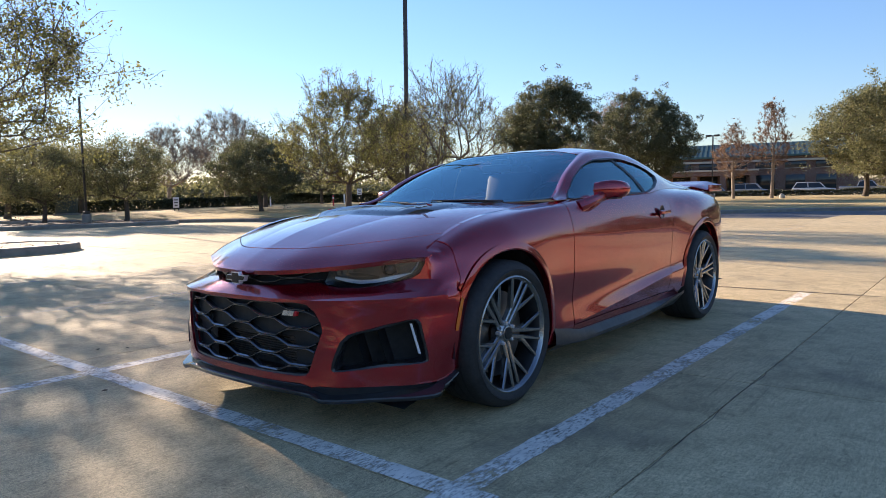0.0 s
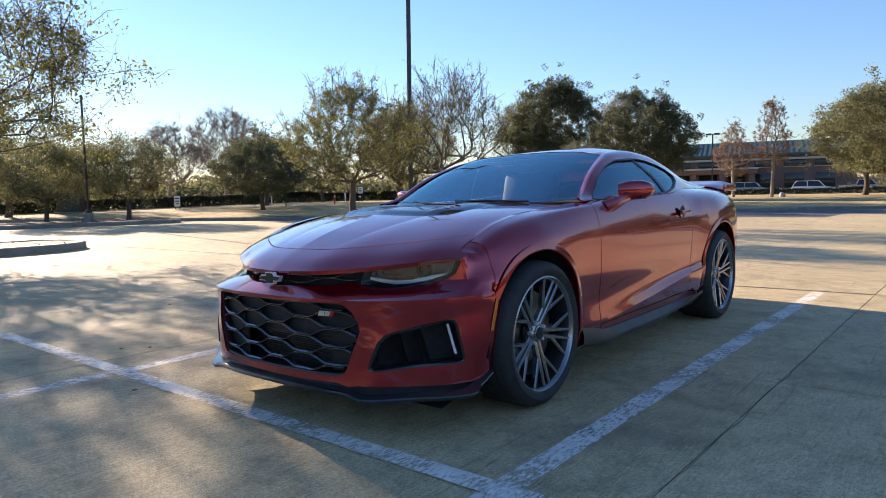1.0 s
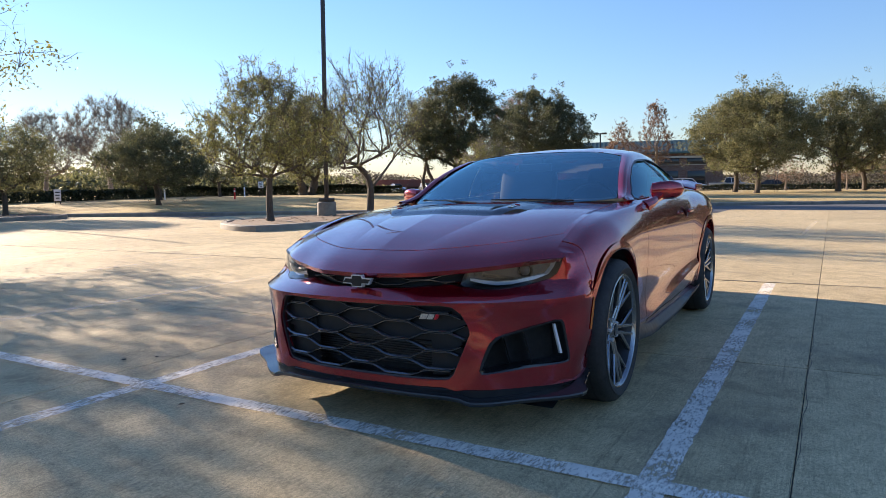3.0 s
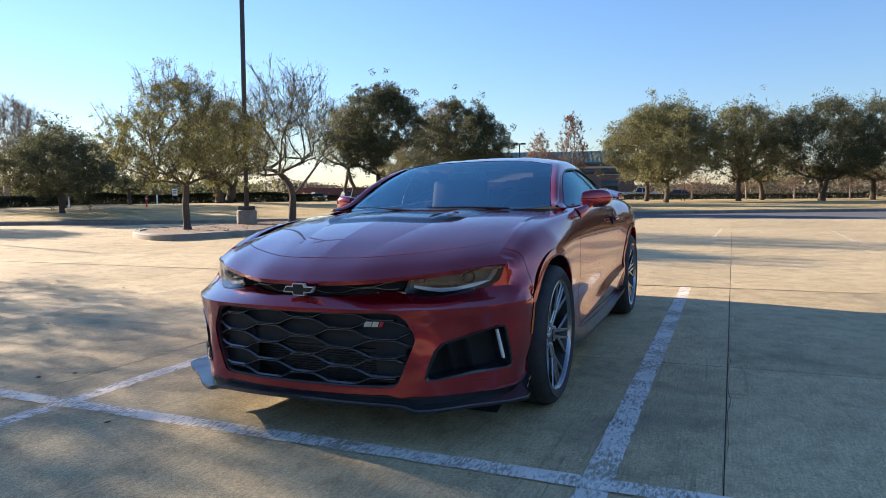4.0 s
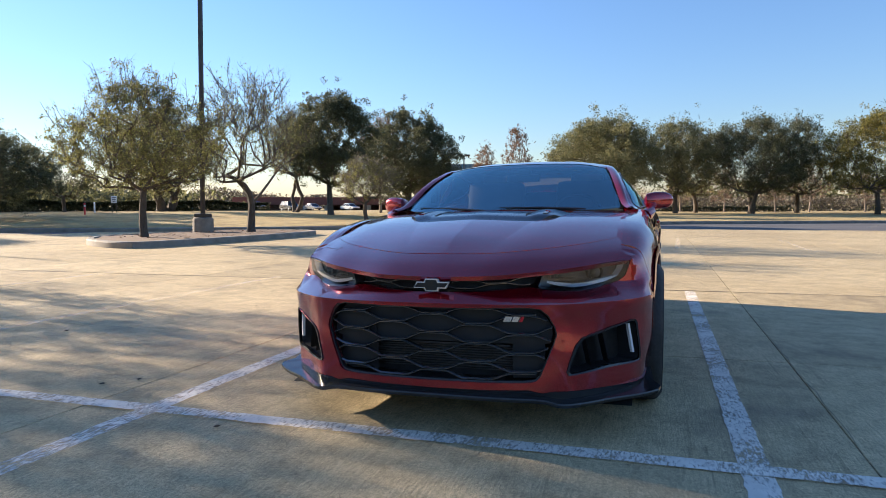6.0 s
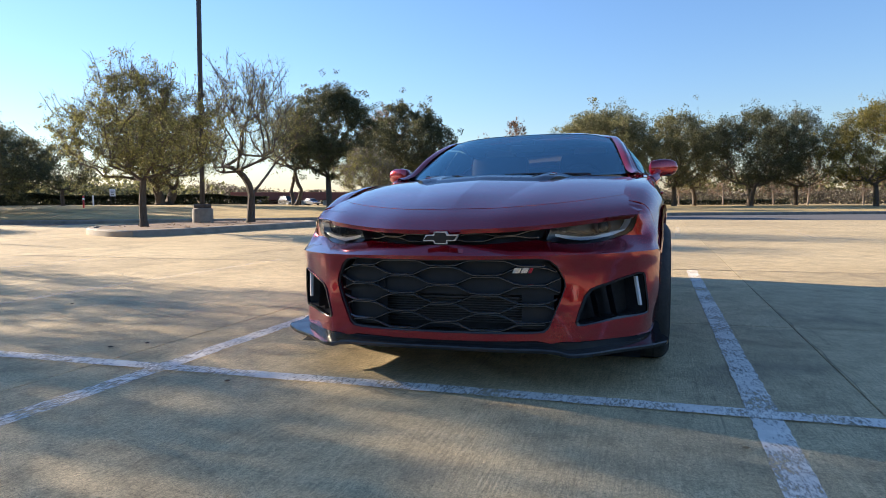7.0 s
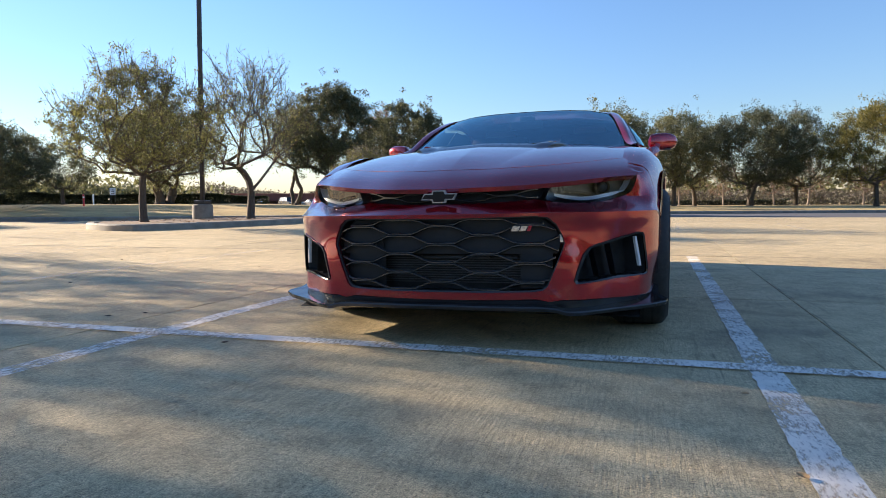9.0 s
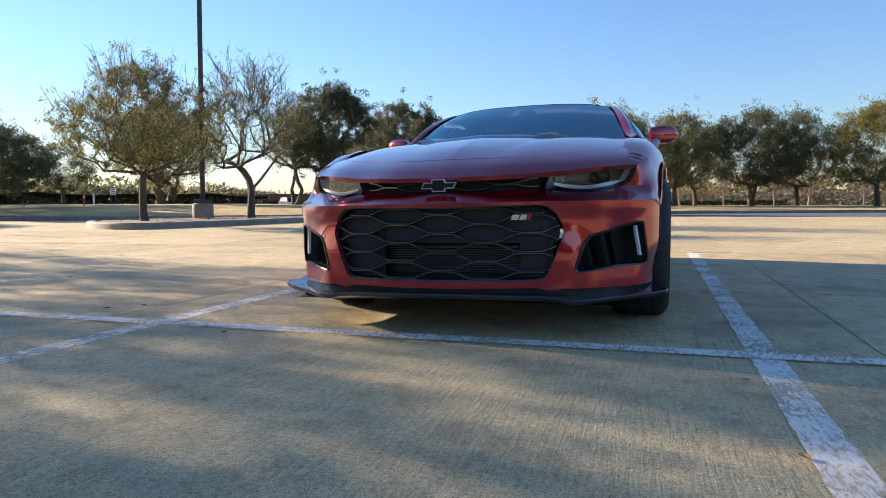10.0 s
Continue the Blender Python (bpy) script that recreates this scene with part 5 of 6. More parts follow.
mirror(1)
mirror(-1)
for sgn, dr in ((1, doors[0]), (-1, doors[1])):
    bm = bmesh.new()
    box(bm, 0.917, 1.78, 0.832, 0.022, 0.16, 0.024, 0.008)
    part("door_handle", bm if sgn > 0 else flipped(bm), PAINT, dr)
    bm = bmesh.new()
    lathe(bm, [(0.001, 0.0), (0.03, 0.002), (0.045, 0.010)], 20, Matrix.Translation((0.885, 1.78, 0.832)) @ pose(0, 0, 0, 0, 90, 0))
    part("handle_cup", bm if sgn > 0 else flipped(bm), BLACK_SATIN, dr)
for x0, x1, y0 in ((0.50, -0.02, 0.52), (-0.10, -0.58, 0.47)):
    bm = bmesh.new()
    a, b = screen_at(x0 / 0.725, 0.015), screen_at(x1 / 0.725, 0.05)
    tube(bm, [a + Vector((0, -0.02, 0.002)), (a + b) / 2 + Vector((0, -0.012, 0.008)), b + Vector((0, 0, 0.006))], [0.006, 0.005, 0.003], 6)
    part("wiper", bm, BLACK_SATIN, car)
bm = ribbon([[hood_at(-0.97 + 1.94 * i / 16, 0.99) + Vector((0, dy, -0.014 - 0.1 * dy)) for i in range(17)] for dy in (0.0, 0.05, 0.12)])
part("cowl", bm, BLACK_SATIN, car, "black cowl panel")

# ---- cabin ----
bm = bmesh.new()
box(bm, 0, 0.92, 0.86, 1.40, 0.42, 0.16, 0.05)
dash = part("dashboard", bm, CABIN, car)
bm = bmesh.new()
lathe(bm, [(0.185 + 0.015 * math.cos(k * math.tau / 8), 0.015 * math.sin(k * math.tau / 8)) for k in range(9)], 32, Matrix.Translation((0.37, 1.17, 0.87)) @ pose(0, 0, 0, 68, 0, 0))
part("steering_wheel", bm, CABIN, car)
bm = bmesh.new()
box(bm, 0, 2.0, 0.45, 1.5, 2.6, 0.1, 0.02)
part("cabin_floor", bm, CABIN, car)
bm = bmesh.new()
box(bm, 0, 2.46, 0.84, 1.26, 0.14, 0.50, 0.05)
part("rear_seat", bm, SEAT, car)
for sx in (0.37, -0.37):
    bm = bmesh.new()
    box(bm, sx, 1.52, 0.60, 0.50, 0.52, 0.16, 0.06)
    st = part("front_seat", bm, SEAT, car)
    bm = bmesh.new()
    box(bm, 0, 0, 0, 0.48, 0.13, 0.62, 0.055, pose(sx, 1.84, 0.86, -16, 0, 0))
    part("seat_back", bm, SEAT, st)
    bm = bmesh.new()
    box(bm, 0, 0, 0, 0.26, 0.09, 0.20, 0.04, pose(sx, 1.925, 1.12, -12, 0, 0))
    part("headrest", bm, BEIGE, st, "pale headrest")
bm = bmesh.new()
box(bm, 0, 1.17, 1.205, 0.10, 0.08, 0.035, 0.012)
part("camera_housing", bm, BLACK_SATIN, car)
bm = bmesh.new()
box(bm, 0, 1.13, 1.16, 0.24, 0.03, 0.055, 0.014)
part("rear_view_mirror", bm, BLACK_SATIN, car)

# ---- wheels ----
BODY.clear()
def wheel(name, centre, tyre_r, width, turn):
    """Built with its axle along z and its outer face up, then set upright."""
    m = Matrix.Translation(centre) @ pose(0, 0, 0, 0, 90, 0) @ pose(0, 0, 0, 0, 0, turn)
    if centre[0] < 0:
        m = Matrix.Translation(centre) @ pose(0, 0, 0, 0, -90, 0) @ pose(0, 0, 0, 0, 0, turn)
    ob = new("wheel")
    ob.parent = car
    ob.matrix_local = m
    h = width / 2
    rim = 0.268
    bm = bmesh.new()
    prof = [(rim - 0.004, h - 0.012), (rim + 0.006, h - 0.002), (rim + 0.022, h + 0.004), (tyre_r - 0.045, h + 0.006), (tyre_r - 0.026, h - 0.002), (tyre_r - 0.010, h - 0.016), (tyre_r - 0.003, h - 0.034), (tyre_r, h * 0.45), (tyre_r, -h * 0.45), (tyre_r - 0.003, -h + 0.034), (tyre_r - 0.026, -h), (rim + 0.01, -h), (rim - 0.004, -h + 0.01)]
    lathe(bm, prof, 72)
    tyre = part("tyre", bm, RUBBER, ob, "low-profile black tyre")
    # tread grooves, their shade as dark bands on the tyre, and sidewall ribs
    for zz in (-0.5, -0.17, 0.17, 0.5):
        bm = bmesh.new()
        lathe(bm, [(tyre_r + 0.0006, h * zz - 0.005), (tyre_r + 0.0006, h * zz + 0.005)], 64)
        part("tread_groove", bm, BLACK_DEEP, tyre)
    bm = bmesh.new()
    lathe(bm, [(rim + 0.030, h + 0.004), (rim + 0.033, h + 0.0075), (rim + 0.036, h + 0.004)], 64)
    part("sidewall_rib", bm, RUBBER, tyre)
    bm = bmesh.new()
    lathe(bm, [(rim - 0.002, h - 0.014), (rim + 0.003, h - 0.004), (rim - 0.004, h - 0.001), (rim - 0.010, h - 0.006), (rim - 0.016, h - 0.02)], 72)
    part("rim", bm, WHEEL, ob, "graphite rim")
    bm = bmesh.new()
    lathe(bm, [(rim - 0.016, h - 0.02), (rim - 0.022, h - 0.035), (rim - 0.030, h - 0.07), (rim - 0.035, 0.0), (rim - 0.02, -h + 0.02)], 72)
    part("barrel", bm, BARREL, ob, "dark inner barrel")
    # five pairs of spokes; each spoke throws a branch out to its side
    bm = bmesh.new()
    face = h - 0.012
    dish = 0.016

    def spoke(p0, p1, w0, w1, z0, z1, d0, d1):
        a, b = Vector(p0), Vector(p1)
        t = (b - a).normalized()
        s = Vector((-t.y, t.x))
        quad = []
        for p, w, z, d in ((a, w0, z0, d0), (b, w1, z1, d1)):
            quad.append([bm.verts.new((*(p + s * w), z - 0.006)), bm.verts.new((*(p + s * w * 0.55), z)), bm.verts.new((*(p - s * w * 0.55), z)), bm.verts.new((*(p - s * w), z - 0.006)), bm.verts.new((*(p - s * w * 0.8), z - d)), bm.verts.new((*(p + s * w * 0.8), z - d))])
        for k in range(6):
            bm.faces.new((quad[0][k], quad[0][(k + 1) % 6], quad[1][(k + 1) % 6], quad[1][k]))
        bm.faces.new(quad[0][::-1])
        bm.faces.new(quad[1])

    for g in range(5):
        a = g * math.tau / 5
        rot = Matrix.Rotation(a, 2)
        for sd in (-1, 1):
            P = lambda r, ang: rot @ Vector((r * math.cos(radians(ang * sd)), r * math.sin(radians(ang * sd))))
            spoke(P(0.045, 18), P(0.135, 7.2), 0.012, 0.011, face - 0.020 - dish, face - 0.010 - dish * 0.6, 0.03, 0.03)
            spoke(P(0.135, 7.2), P(0.256, 5.0), 0.011, 0.008, face - 0.010 - dish * 0.6, face - 0.002, 0.03, 0.025)
            spoke(P(0.120, 9.0), P(0.257, 24.0), 0.011, 0.0075, face - 0.013 - dish * 0.6, face - 0.002, 0.03, 0.022)
    part("spokes", bm, WHEEL, ob, "graphite split spokes", smooth=True, angle=25)
    bm = bmesh.new()
    lathe(bm, [(0.066, face - 0.075), (0.060, face - 0.044), (0.048, face - 0.038), (0.036, face - 0.032), (0.034, face - 0.026), (0.030, face - 0.024), (0.001, face - 0.024)], 40)
    part("hub", bm, WHEEL, ob)
    bm = bmesh.new()
    lathe(bm, [(0.029, face - 0.0238), (0.027, face - 0.019), (0.001, face - 0.018)], 32)
    part("centre_cap", bm, BLACK_GLOSS, ob, "black centre cap")
    for g in range(5):
        a = (g + 0.5) * math.tau / 5
        bm = bmesh.new()
        lathe(bm, [(0.010, face - 0.05), (0.010, face - 0.030), (0.008, face - 0.025), (0.001, face - 0.024)], 6, Matrix.Translation((0.048 * math.cos(a), 0.058 * math.sin(a), 0)))
        part("wheel_nut", bm, CHROME, ob)
    bm = bmesh.new()
    lathe(bm, [(0.07, face - 0.085), (0.195, face - 0.085), (0.195, face - 0.112), (0.07, face - 0.112)], 48)
    part("brake_disc", bm, STEEL, ob)
    bm = bmesh.new()
    pts = [(r * math.cos(radians(k)), r * math.sin(radians(k))) for r, rng in ((0.205, range(-32, 33, 8)), (0.135, range(32, -33, -8))) for k in rng]
    prism(bm, pts, face - 0.075, face - 0.13)
    part("brake_caliper", bm, BRAKE, ob)
    return ob


wheel("front", (0.785, -0.075, 0.342), 0.342, 0.26, 8)
wheel("front", (-0.785, -0.075, 0.342), 0.342, 0.26, 20)
wheel("rear", (0.782, 2.54, 0.342), 0.342, 0.29, 30)
wheel("rear", (-0.782, 2.54, 0.342), 0.342, 0.29, 50)

# ---- trees ----
def leaf_cloud(spots, count, size, radius, rng):
    """Many small folded leaves about the twigs, as one mesh."""
    verts, faces = [], []
    for _ in range(count):
        o = Vector((rng.gauss(0, 1), rng.gauss(0, 1), rng.gauss(0, 0.75)))
        while o.length > 1.9:
            o *= 0.6
        c = spots[rng.randrange(len(spots))] + o * radius
        a = Vector((rng.gauss(0, 1), rng.gauss(0, 1), rng.gauss(0, 1))).normalized()
        b = a.cross(Vector((rng.gauss(0, 1), rng.gauss(0, 1), rng.gauss(0, 1)))).normalized()
        s = size * rng.uniform(0.55, 1.4)
        w = s * rng.uniform(0.35, 0.6)
        nrm = a.cross(b) * s * 0.18
        i = len(verts)
        verts += [c - a * s, c + b * w + nrm, c + a * s, c - b * w + nrm]
        faces += [(i, i + 1, i + 2), (i, i + 2, i + 3)]
    me = bpy.data.meshes.new("crown")
    me.from_pydata([tuple(v) for v in verts], [], faces)
    return me


def twig_cloud(spots, ways, count, length, width, rng, up):
    """Fine bare twigs as thin three-sided blades, as one mesh."""
    verts, faces = [], []
    for _ in range(count):
        k = rng.randrange(len(spots))
        p, d = spots[k], ways[k]
        q = (d * 0.8 + Vector((rng.gauss(0, 0.6), rng.gauss(0, 0.6), rng.gauss(up, 0.4)))).normalized()
        s = length * rng.uniform(0.4, 1.2)
        a = q.cross(Vector((rng.gauss(0, 1), rng.gauss(0, 1), rng.gauss(0, 1)))).normalized() * width
        bend = Vector((rng.gauss(0, 0.12), rng.gauss(0, 0.12), rng.gauss(0.05, 0.1))) * s
        i = len(verts)
        c = p + q * s * 0.5 + bend
        verts += [p + a, p - a, c - a * 0.7, c + a * 0.7, p + q * s + bend * 0.5]
        faces += [(i, i + 1, i + 2, i + 3), (i + 3, i + 2, i + 4)]
    me = bpy.data.meshes.new("twig_mass")
    me.from_pydata([tuple(v) for v in verts], [], faces)
    return me


def tree(at, height, width, seed, leaf, bark=None, count=9000, size=0.05, base=0.28, girth=0.13, clumps=140, twigs=0, fork=0.25,
         label="", fuzz=0.16, shape=1.0, trunks=1, group="trees round the lot", twig_mat=None, up=0.3, rough=0.8, lean=0.0, depth=1.0, shoots=0):
    """A tree: a trunk, limbs that reach for scattered clumps within a crown of the given height and width, and leaves about them.
    base: where the crown begins; fork: where the trunk divides; shape below 1 widens the crown at its foot."""
    rng = random.Random(seed)
    off = Vector((seed * 3.7, seed * 1.3, 0))
    rad = fuzz * width / 4.5
    full, zb = height, base * height
    height = height - 1.7 * rad - (0.05 * width if twigs else 0.0)
    width = width - 2.2 * rad
    cz, hz, hr = (zb + height) / 2, (height - zb) / 2, width / 2
    goals = []
    while len(goals) < clumps:
        p = Vector((rng.uniform(-1, 1), rng.uniform(-1, 1), rng.uniform(-1, 1)))
        r = p.length
        if r > 1 or r < 0.25:
            continue
        q = p.normalized()
        edge = 1.0 + rough * noise.noise(q * 1.7 + off) + 0.25 * noise.noise(q * 5 + off)
        wide = (1 - 0.45 * max(0.0, p.z) ** shape)
        if r > edge or rng.random() > 0.35 + 0.65 * r:
            continue
        goals.append(Vector((p.x * hr * wide + lean * height * 0.2, p.y * hr * wide * depth, cz + p.z * hz)))
    ob = thing("tree", label, "tree", pose(at[0], at[1], at[2] if len(at) > 2 else lawn_at(at[0], at[1])), group)
    bm = bmesh.new()
    nodes, mother = [], []
    for k in range(trunks):
        a = k * math.tau / max(1, trunks) + seed
        sway = Vector((math.cos(a), math.sin(a), 0)) * (0.05 * height if trunks > 1 else 0.0)
        foot = Vector((math.cos(a), math.sin(a), 0)) * (girth * 1.1 if trunks > 1 else 0.0)
        top = foot + sway + Vector((rng.uniform(-1, 1) * 0.02 * height + lean * height * 0.1, rng.uniform(-1, 1) * 0.02 * height, fork * height))
        mid = (foot + top) / 2 + Vector((rng.uniform(-1, 1), rng.uniform(-1, 1), 0)) * 0.012 * height
        tube(bm, [foot - Vector((0, 0, 0.3)), foot + Vector((0, 0, 0.08)), foot * 0.7 + mid * 0.3, mid, top], [girth * 1.5, girth * 1.25, girth * 1.02, girth, girth * 0.88], 10, cap=False)
        nodes.append(top)
        mother.append(-1)
    roots = len(nodes)
    axis = Vector((lean * height * 0.1, 0, fork * height))
    goals.sort(key=lambda g: (g - nodes[0]).length)
    for g in goals:
        # the mother: a near node that lies on the way outward and below
        best = min(range(len(nodes)), key=lambda i: (nodes[i] - g).length + 1.1 * max(0.0, nodes[i].z - g.z + 0.06 * height) + 0.25 * (nodes[i] - axis).length)
        nodes.append(g)
        mother.append(best)
    load = [1.0] * len(nodes)
    for i in range(len(nodes) - 1, roots - 1, -1):
        load[mother[i]] += load[i]
    thin = girth * 0.86 / math.sqrt(max(load[:roots]))
    spots, ways = [], []
    for i in range(roots, len(nodes)):
        a, b = nodes[mother[i]], nodes[i]
        span = b - a
        bow = Vector((rng.gauss(0, 1), rng.gauss(0, 1), rng.gauss(0.3, 0.6))) * span.length * 0.06
        p1, p2 = a + span * 0.35 + bow, a + span * 0.7 + bow * 0.8
        r1 = thin * math.sqrt(load[i])
        r0 = min(r1 * 1.25, thin * math.sqrt(load[mother[i]]))
        tube(bm, [a, p1, p2, b], [max(0.004, r0), max(0.004, r1 * 1.05), max(0.004, r1), max(0.003, r1 * 0.85)], 6 if r1 > 0.02 else 4, cap=False)
        w = span.normalized()
        spots += [p2, b, b, b + Vector((rng.gauss(0, 1), rng.gauss(0, 1), rng.gauss(0, 1))) * 0.06 * width]
        ways += [w] * 4
    # long bare shoots that rise out of the upper crown
    high = [i for i in range(roots, len(nodes)) if nodes[i].z > cz - 0.1 * hz]
    for _ in range(shoots):
        p = nodes[rng.choice(high)]
        out = Vector((p.x, p.y, 0)) / max(0.1, hr)
        d = (out * rng.uniform(0.3, 1.1) + Vector((rng.gauss(0, 0.35), rng.gauss(0, 0.35), rng.uniform(0.6, 1.3)))).normalized()
        ln = height * rng.uniform(0.08, 0.19)
        q = p + d * ln * 0.5 + Vector((rng.gauss(0, 1), rng.gauss(0, 1), 0.4)) * ln * 0.05
        e = p + d * ln
        tube(bm, [p, q, e], [0.0022 * height, 0.0015 * height, 0.0008 * height], 4, cap=False)
        for k in range(3):
            b0 = p + (e - p) * rng.uniform(0.25, 0.85)
            b1 = b0 + (d + Vector((rng.gauss(0, 0.6), rng.gauss(0, 0.6), rng.gauss(0, 0.4)))).normalized() * ln * rng.uniform(0.2, 0.45)
            tube(bm, [b0, b1], [0.0012 * height, 0.0006 * height], 3, cap=False)
            if rng.random() < 0.35:
                spots.append(b1)
                ways.append(d)
    part("trunk", bm, bark or BARK, ob)
    if count:
        me = leaf_cloud(spots, count, size, rad, rng)
        me.materials.append(leaf)
        new("crown", me).parent = ob
    if twigs:
        me = twig_cloud(spots, ways, twigs, width * 0.085, 0.003 + 0.0005 * height, rng, up)
        me.materials.append(twig_mat or (bark or BARK))
        new("twig_mass", me).parent = ob
    return ob


# on the islands
tree((-11.9, 10.75, 0.10), 4.55, 4.6, 11, OLIVELEAF, count=36000, size=0.027, base=0.26, girth=0.095, clumps=560, fork=0.30, twigs=2500, rough=1.0, fuzz=0.062, shoots=90, label="thin olive-leaved oak with bare upper twigs on an island")
tree((-11.25, 14.7, 0.10), 5.6, 4.3, 23, OLIVELEAF, count=8000, size=0.028, base=0.24, girth=0.125, clumps=240, fork=0.18, twigs=3500, rough=0.9, fuzz=0.13, shoots=110, label="nearly bare forked oak on an island")
tree((-13.2, 0.5, 0.10), 5.9, 9.0, 5, OLIVELEAF, count=50000, size=0.036, base=0.30, girth=0.13, clumps=480, fork=0.30, twigs=4000, rough=0.9, fuzz=0.085, shoots=60, label="wide thin-leaved oak against the low sun")
tree((-28.5, 8.4, 0.10), 4.0, 5.0, 31, OAKLEAF, count=28000, size=0.036, base=0.22, girth=0.09, clumps=220, label="small oak on the far island")
tree((-26.3, 10.9, 0.10), 4.2, 4.8, 37, OAKLEAF, count=30000, size=0.036, base=0.24, girth=0.10, clumps=220, label="small round oak on the far island")
# on the lawn
tree((-25.2, 17.1), 3.9, 5.6, 41, DARKLEAF, count=44000, size=0.040, base=0.16, girth=0.11, clumps=360, fuzz=0.11, label="dense dark oak on the lawn")
tree((-16.8, 31.2), 7.6, 6.2, 43, DARKLEAF, count=64000, size=0.055, base=0.22, girth=0.17, clumps=480, rough=0.9, fuzz=0.10, label="tall dark oak on the lawn")
tree((-12.1, 25.7), 3.4, 3.8, 47, OLIVELEAF, count=8000, size=0.034, base=0.30, girth=0.10, clumps=200, twigs=6000, twig_mat=GREYTWIG, label="small half-bare tree on the lawn")
tree((-22.1, 36.4), 7.6, 6.0, 53, OAKLEAF, count=14000, size=0.05, base=0.28, girth=0.14, clumps=240, twigs=6000, trunks=2, fork=0.15, label="thin oak on the lawn")
tree((-16.5, 43.4), 8.5, 8.4, 59, DARKLEAF, count=78000, size=0.066, base=0.10, girth=0.2, clumps=520, rough=0.9, fuzz=0.10, label="broad dark oak on the lawn")
tree((-28.8, 31.6), 7.4, 8.2, 61, OAKLEAF, count=46000, size=0.055, base=0.14, girth=0.28, fork=0.14, clumps=240, trunks=2, label="broad oak with a low fork on the lawn")
tree((-31.4, 26.3), 3.9, 4.0, 62, DARKLEAF, count=11000, size=0.045, base=0.2, girth=0.10, label="small dark oak before the hedge")
tree((-30.0, 20.8), 4.9, 5.2, 63, DARKLEAF, count=16000, size=0.05, base=0.2, girth=0.13, label="dark oak at the lawn's edge")
tree((-36.5, 9.5), 4.6, 6.5, 64, OAKLEAF, count=15000, size=0.055, base=0.18, girth=0.15, label="oak behind the far island")
tree((-37.0, 13.4), 4.4, 5.6, 65, OAKLEAF, count=14000, size=0.055, base=0.2, girth=0.15, label="oak behind the far island")
tree((-39.7, 20.1), 6.0, 6.0, 66, GREYTWIG, PALEBARK, count=0, base=0.25, girth=0.14, clumps=330, twigs=15000, twig_mat=GREYTWIG, label="leafless grey tree behind the lawn")
tree((-42.0, 26.0), 8.0, 7.4, 67, GREYTWIG, PALEBARK, count=0, base=0.25, girth=0.18, clumps=360, twigs=18000, twig_mat=GREYTWIG, label="leafless grey tree behind the lawn")
for i, (x, y, h, w, mt, n, tr) in enumerate((
        (-2.2, 52.7, 8.5, 10.8, OAKLEAF, 62000, 1), (-4.4, 59.5, 9.0, 8.4, OAKLEAF, 34000, 1), (3.3, 58.5, 8.9, 8.0, OAKLEAF, 32000, 1), (9.7, 60, 8.9, 11.0, DARKLEAF, 56000, 2),
        (5.5, 66, 8.9, 8.4, OAKLEAF, 24000, 1), (14.5, 66, 9.2, 8.4, DARKLEAF, 24000, 1), (19.0, 58.5, 9.0, 10.4, GOLDLEAF, 46000, 1), (25.5, 60, 10.0, 10.4, GOLDLEAF, 34000, 1), (31, 68, 10, 10, OAKLEAF, 13000, 1))):
    tree((x, y), h, w, 71 + i, mt, count=n, size=0.07, base=0.18, girth=0.2, clumps=400, trunks=tr, fork=0.2, fuzz=0.10, rough=0.95, shoots=25, label=("tall olive oak on the lawn", "tall olive oak behind another", "tall thin oak on the lawn", "broad dark oak with two trunks", "oak in the row behind the lawn", "dark oak in the row behind the lawn", "yellow-green oak lit by the sun", "yellow-green oak lit by the sun", "olive oak far along the lawn")[i])
for i, (x, y, h, w) in enumerate(((-13.8, 57.2, 6.8, 3.8), (-10.5, 56.0, 8.6, 3.4), (-21.5, 50, 9.6, 5.0))):
    tree((x, y), h, w, 91 + i, RUSTLEAF, PALEBARK, count=1500, size=0.04, base=0.24, girth=0.12, fork=0.5, clumps=260, shape=0.6, twigs=14000, twig_mat=RUSTLEAF, up=0.0, label="bare rust-twigged cypress beside the parking")

for i, (x, y, h, w) in enumerate(((4.5, 76, 5.0, 4.6), (9.5, 79, 5.6, 5.4), (14.5, 77, 5.2, 5.0), (18.5, 80, 6.0, 5.2), (23.5, 78, 5.4, 5.4), (29.0, 80, 6.4, 6.0), (35.0, 79, 5.6, 5.6), (-1.0, 74, 4.4, 4.4))):
    tree((x, y), h, w, 121 + i, RUSTLEAF, PALEBARK, count=0, base=0.2, girth=0.09, fork=0.45, clumps=130, shape=0.5, twigs=6500, twig_mat=RUSTLEAF, up=0.0, label="small bare tan cypress behind the oaks")
# two unseen oaks, added to shade the ground that the nose mirrors
for x, y, sd in ((-13.0, -6.5, 141), (-12.6, -14.5, 142)):
    tree((x, y, 0.10), 5.8, 8.0, sd, OLIVELEAF, count=30000, size=0.045, base=0.28, girth=0.13, clumps=300, fork=0.30, rough=0.8, fuzz=0.12, label="unseen thin-leaved oak added beside the aisle for its shade")


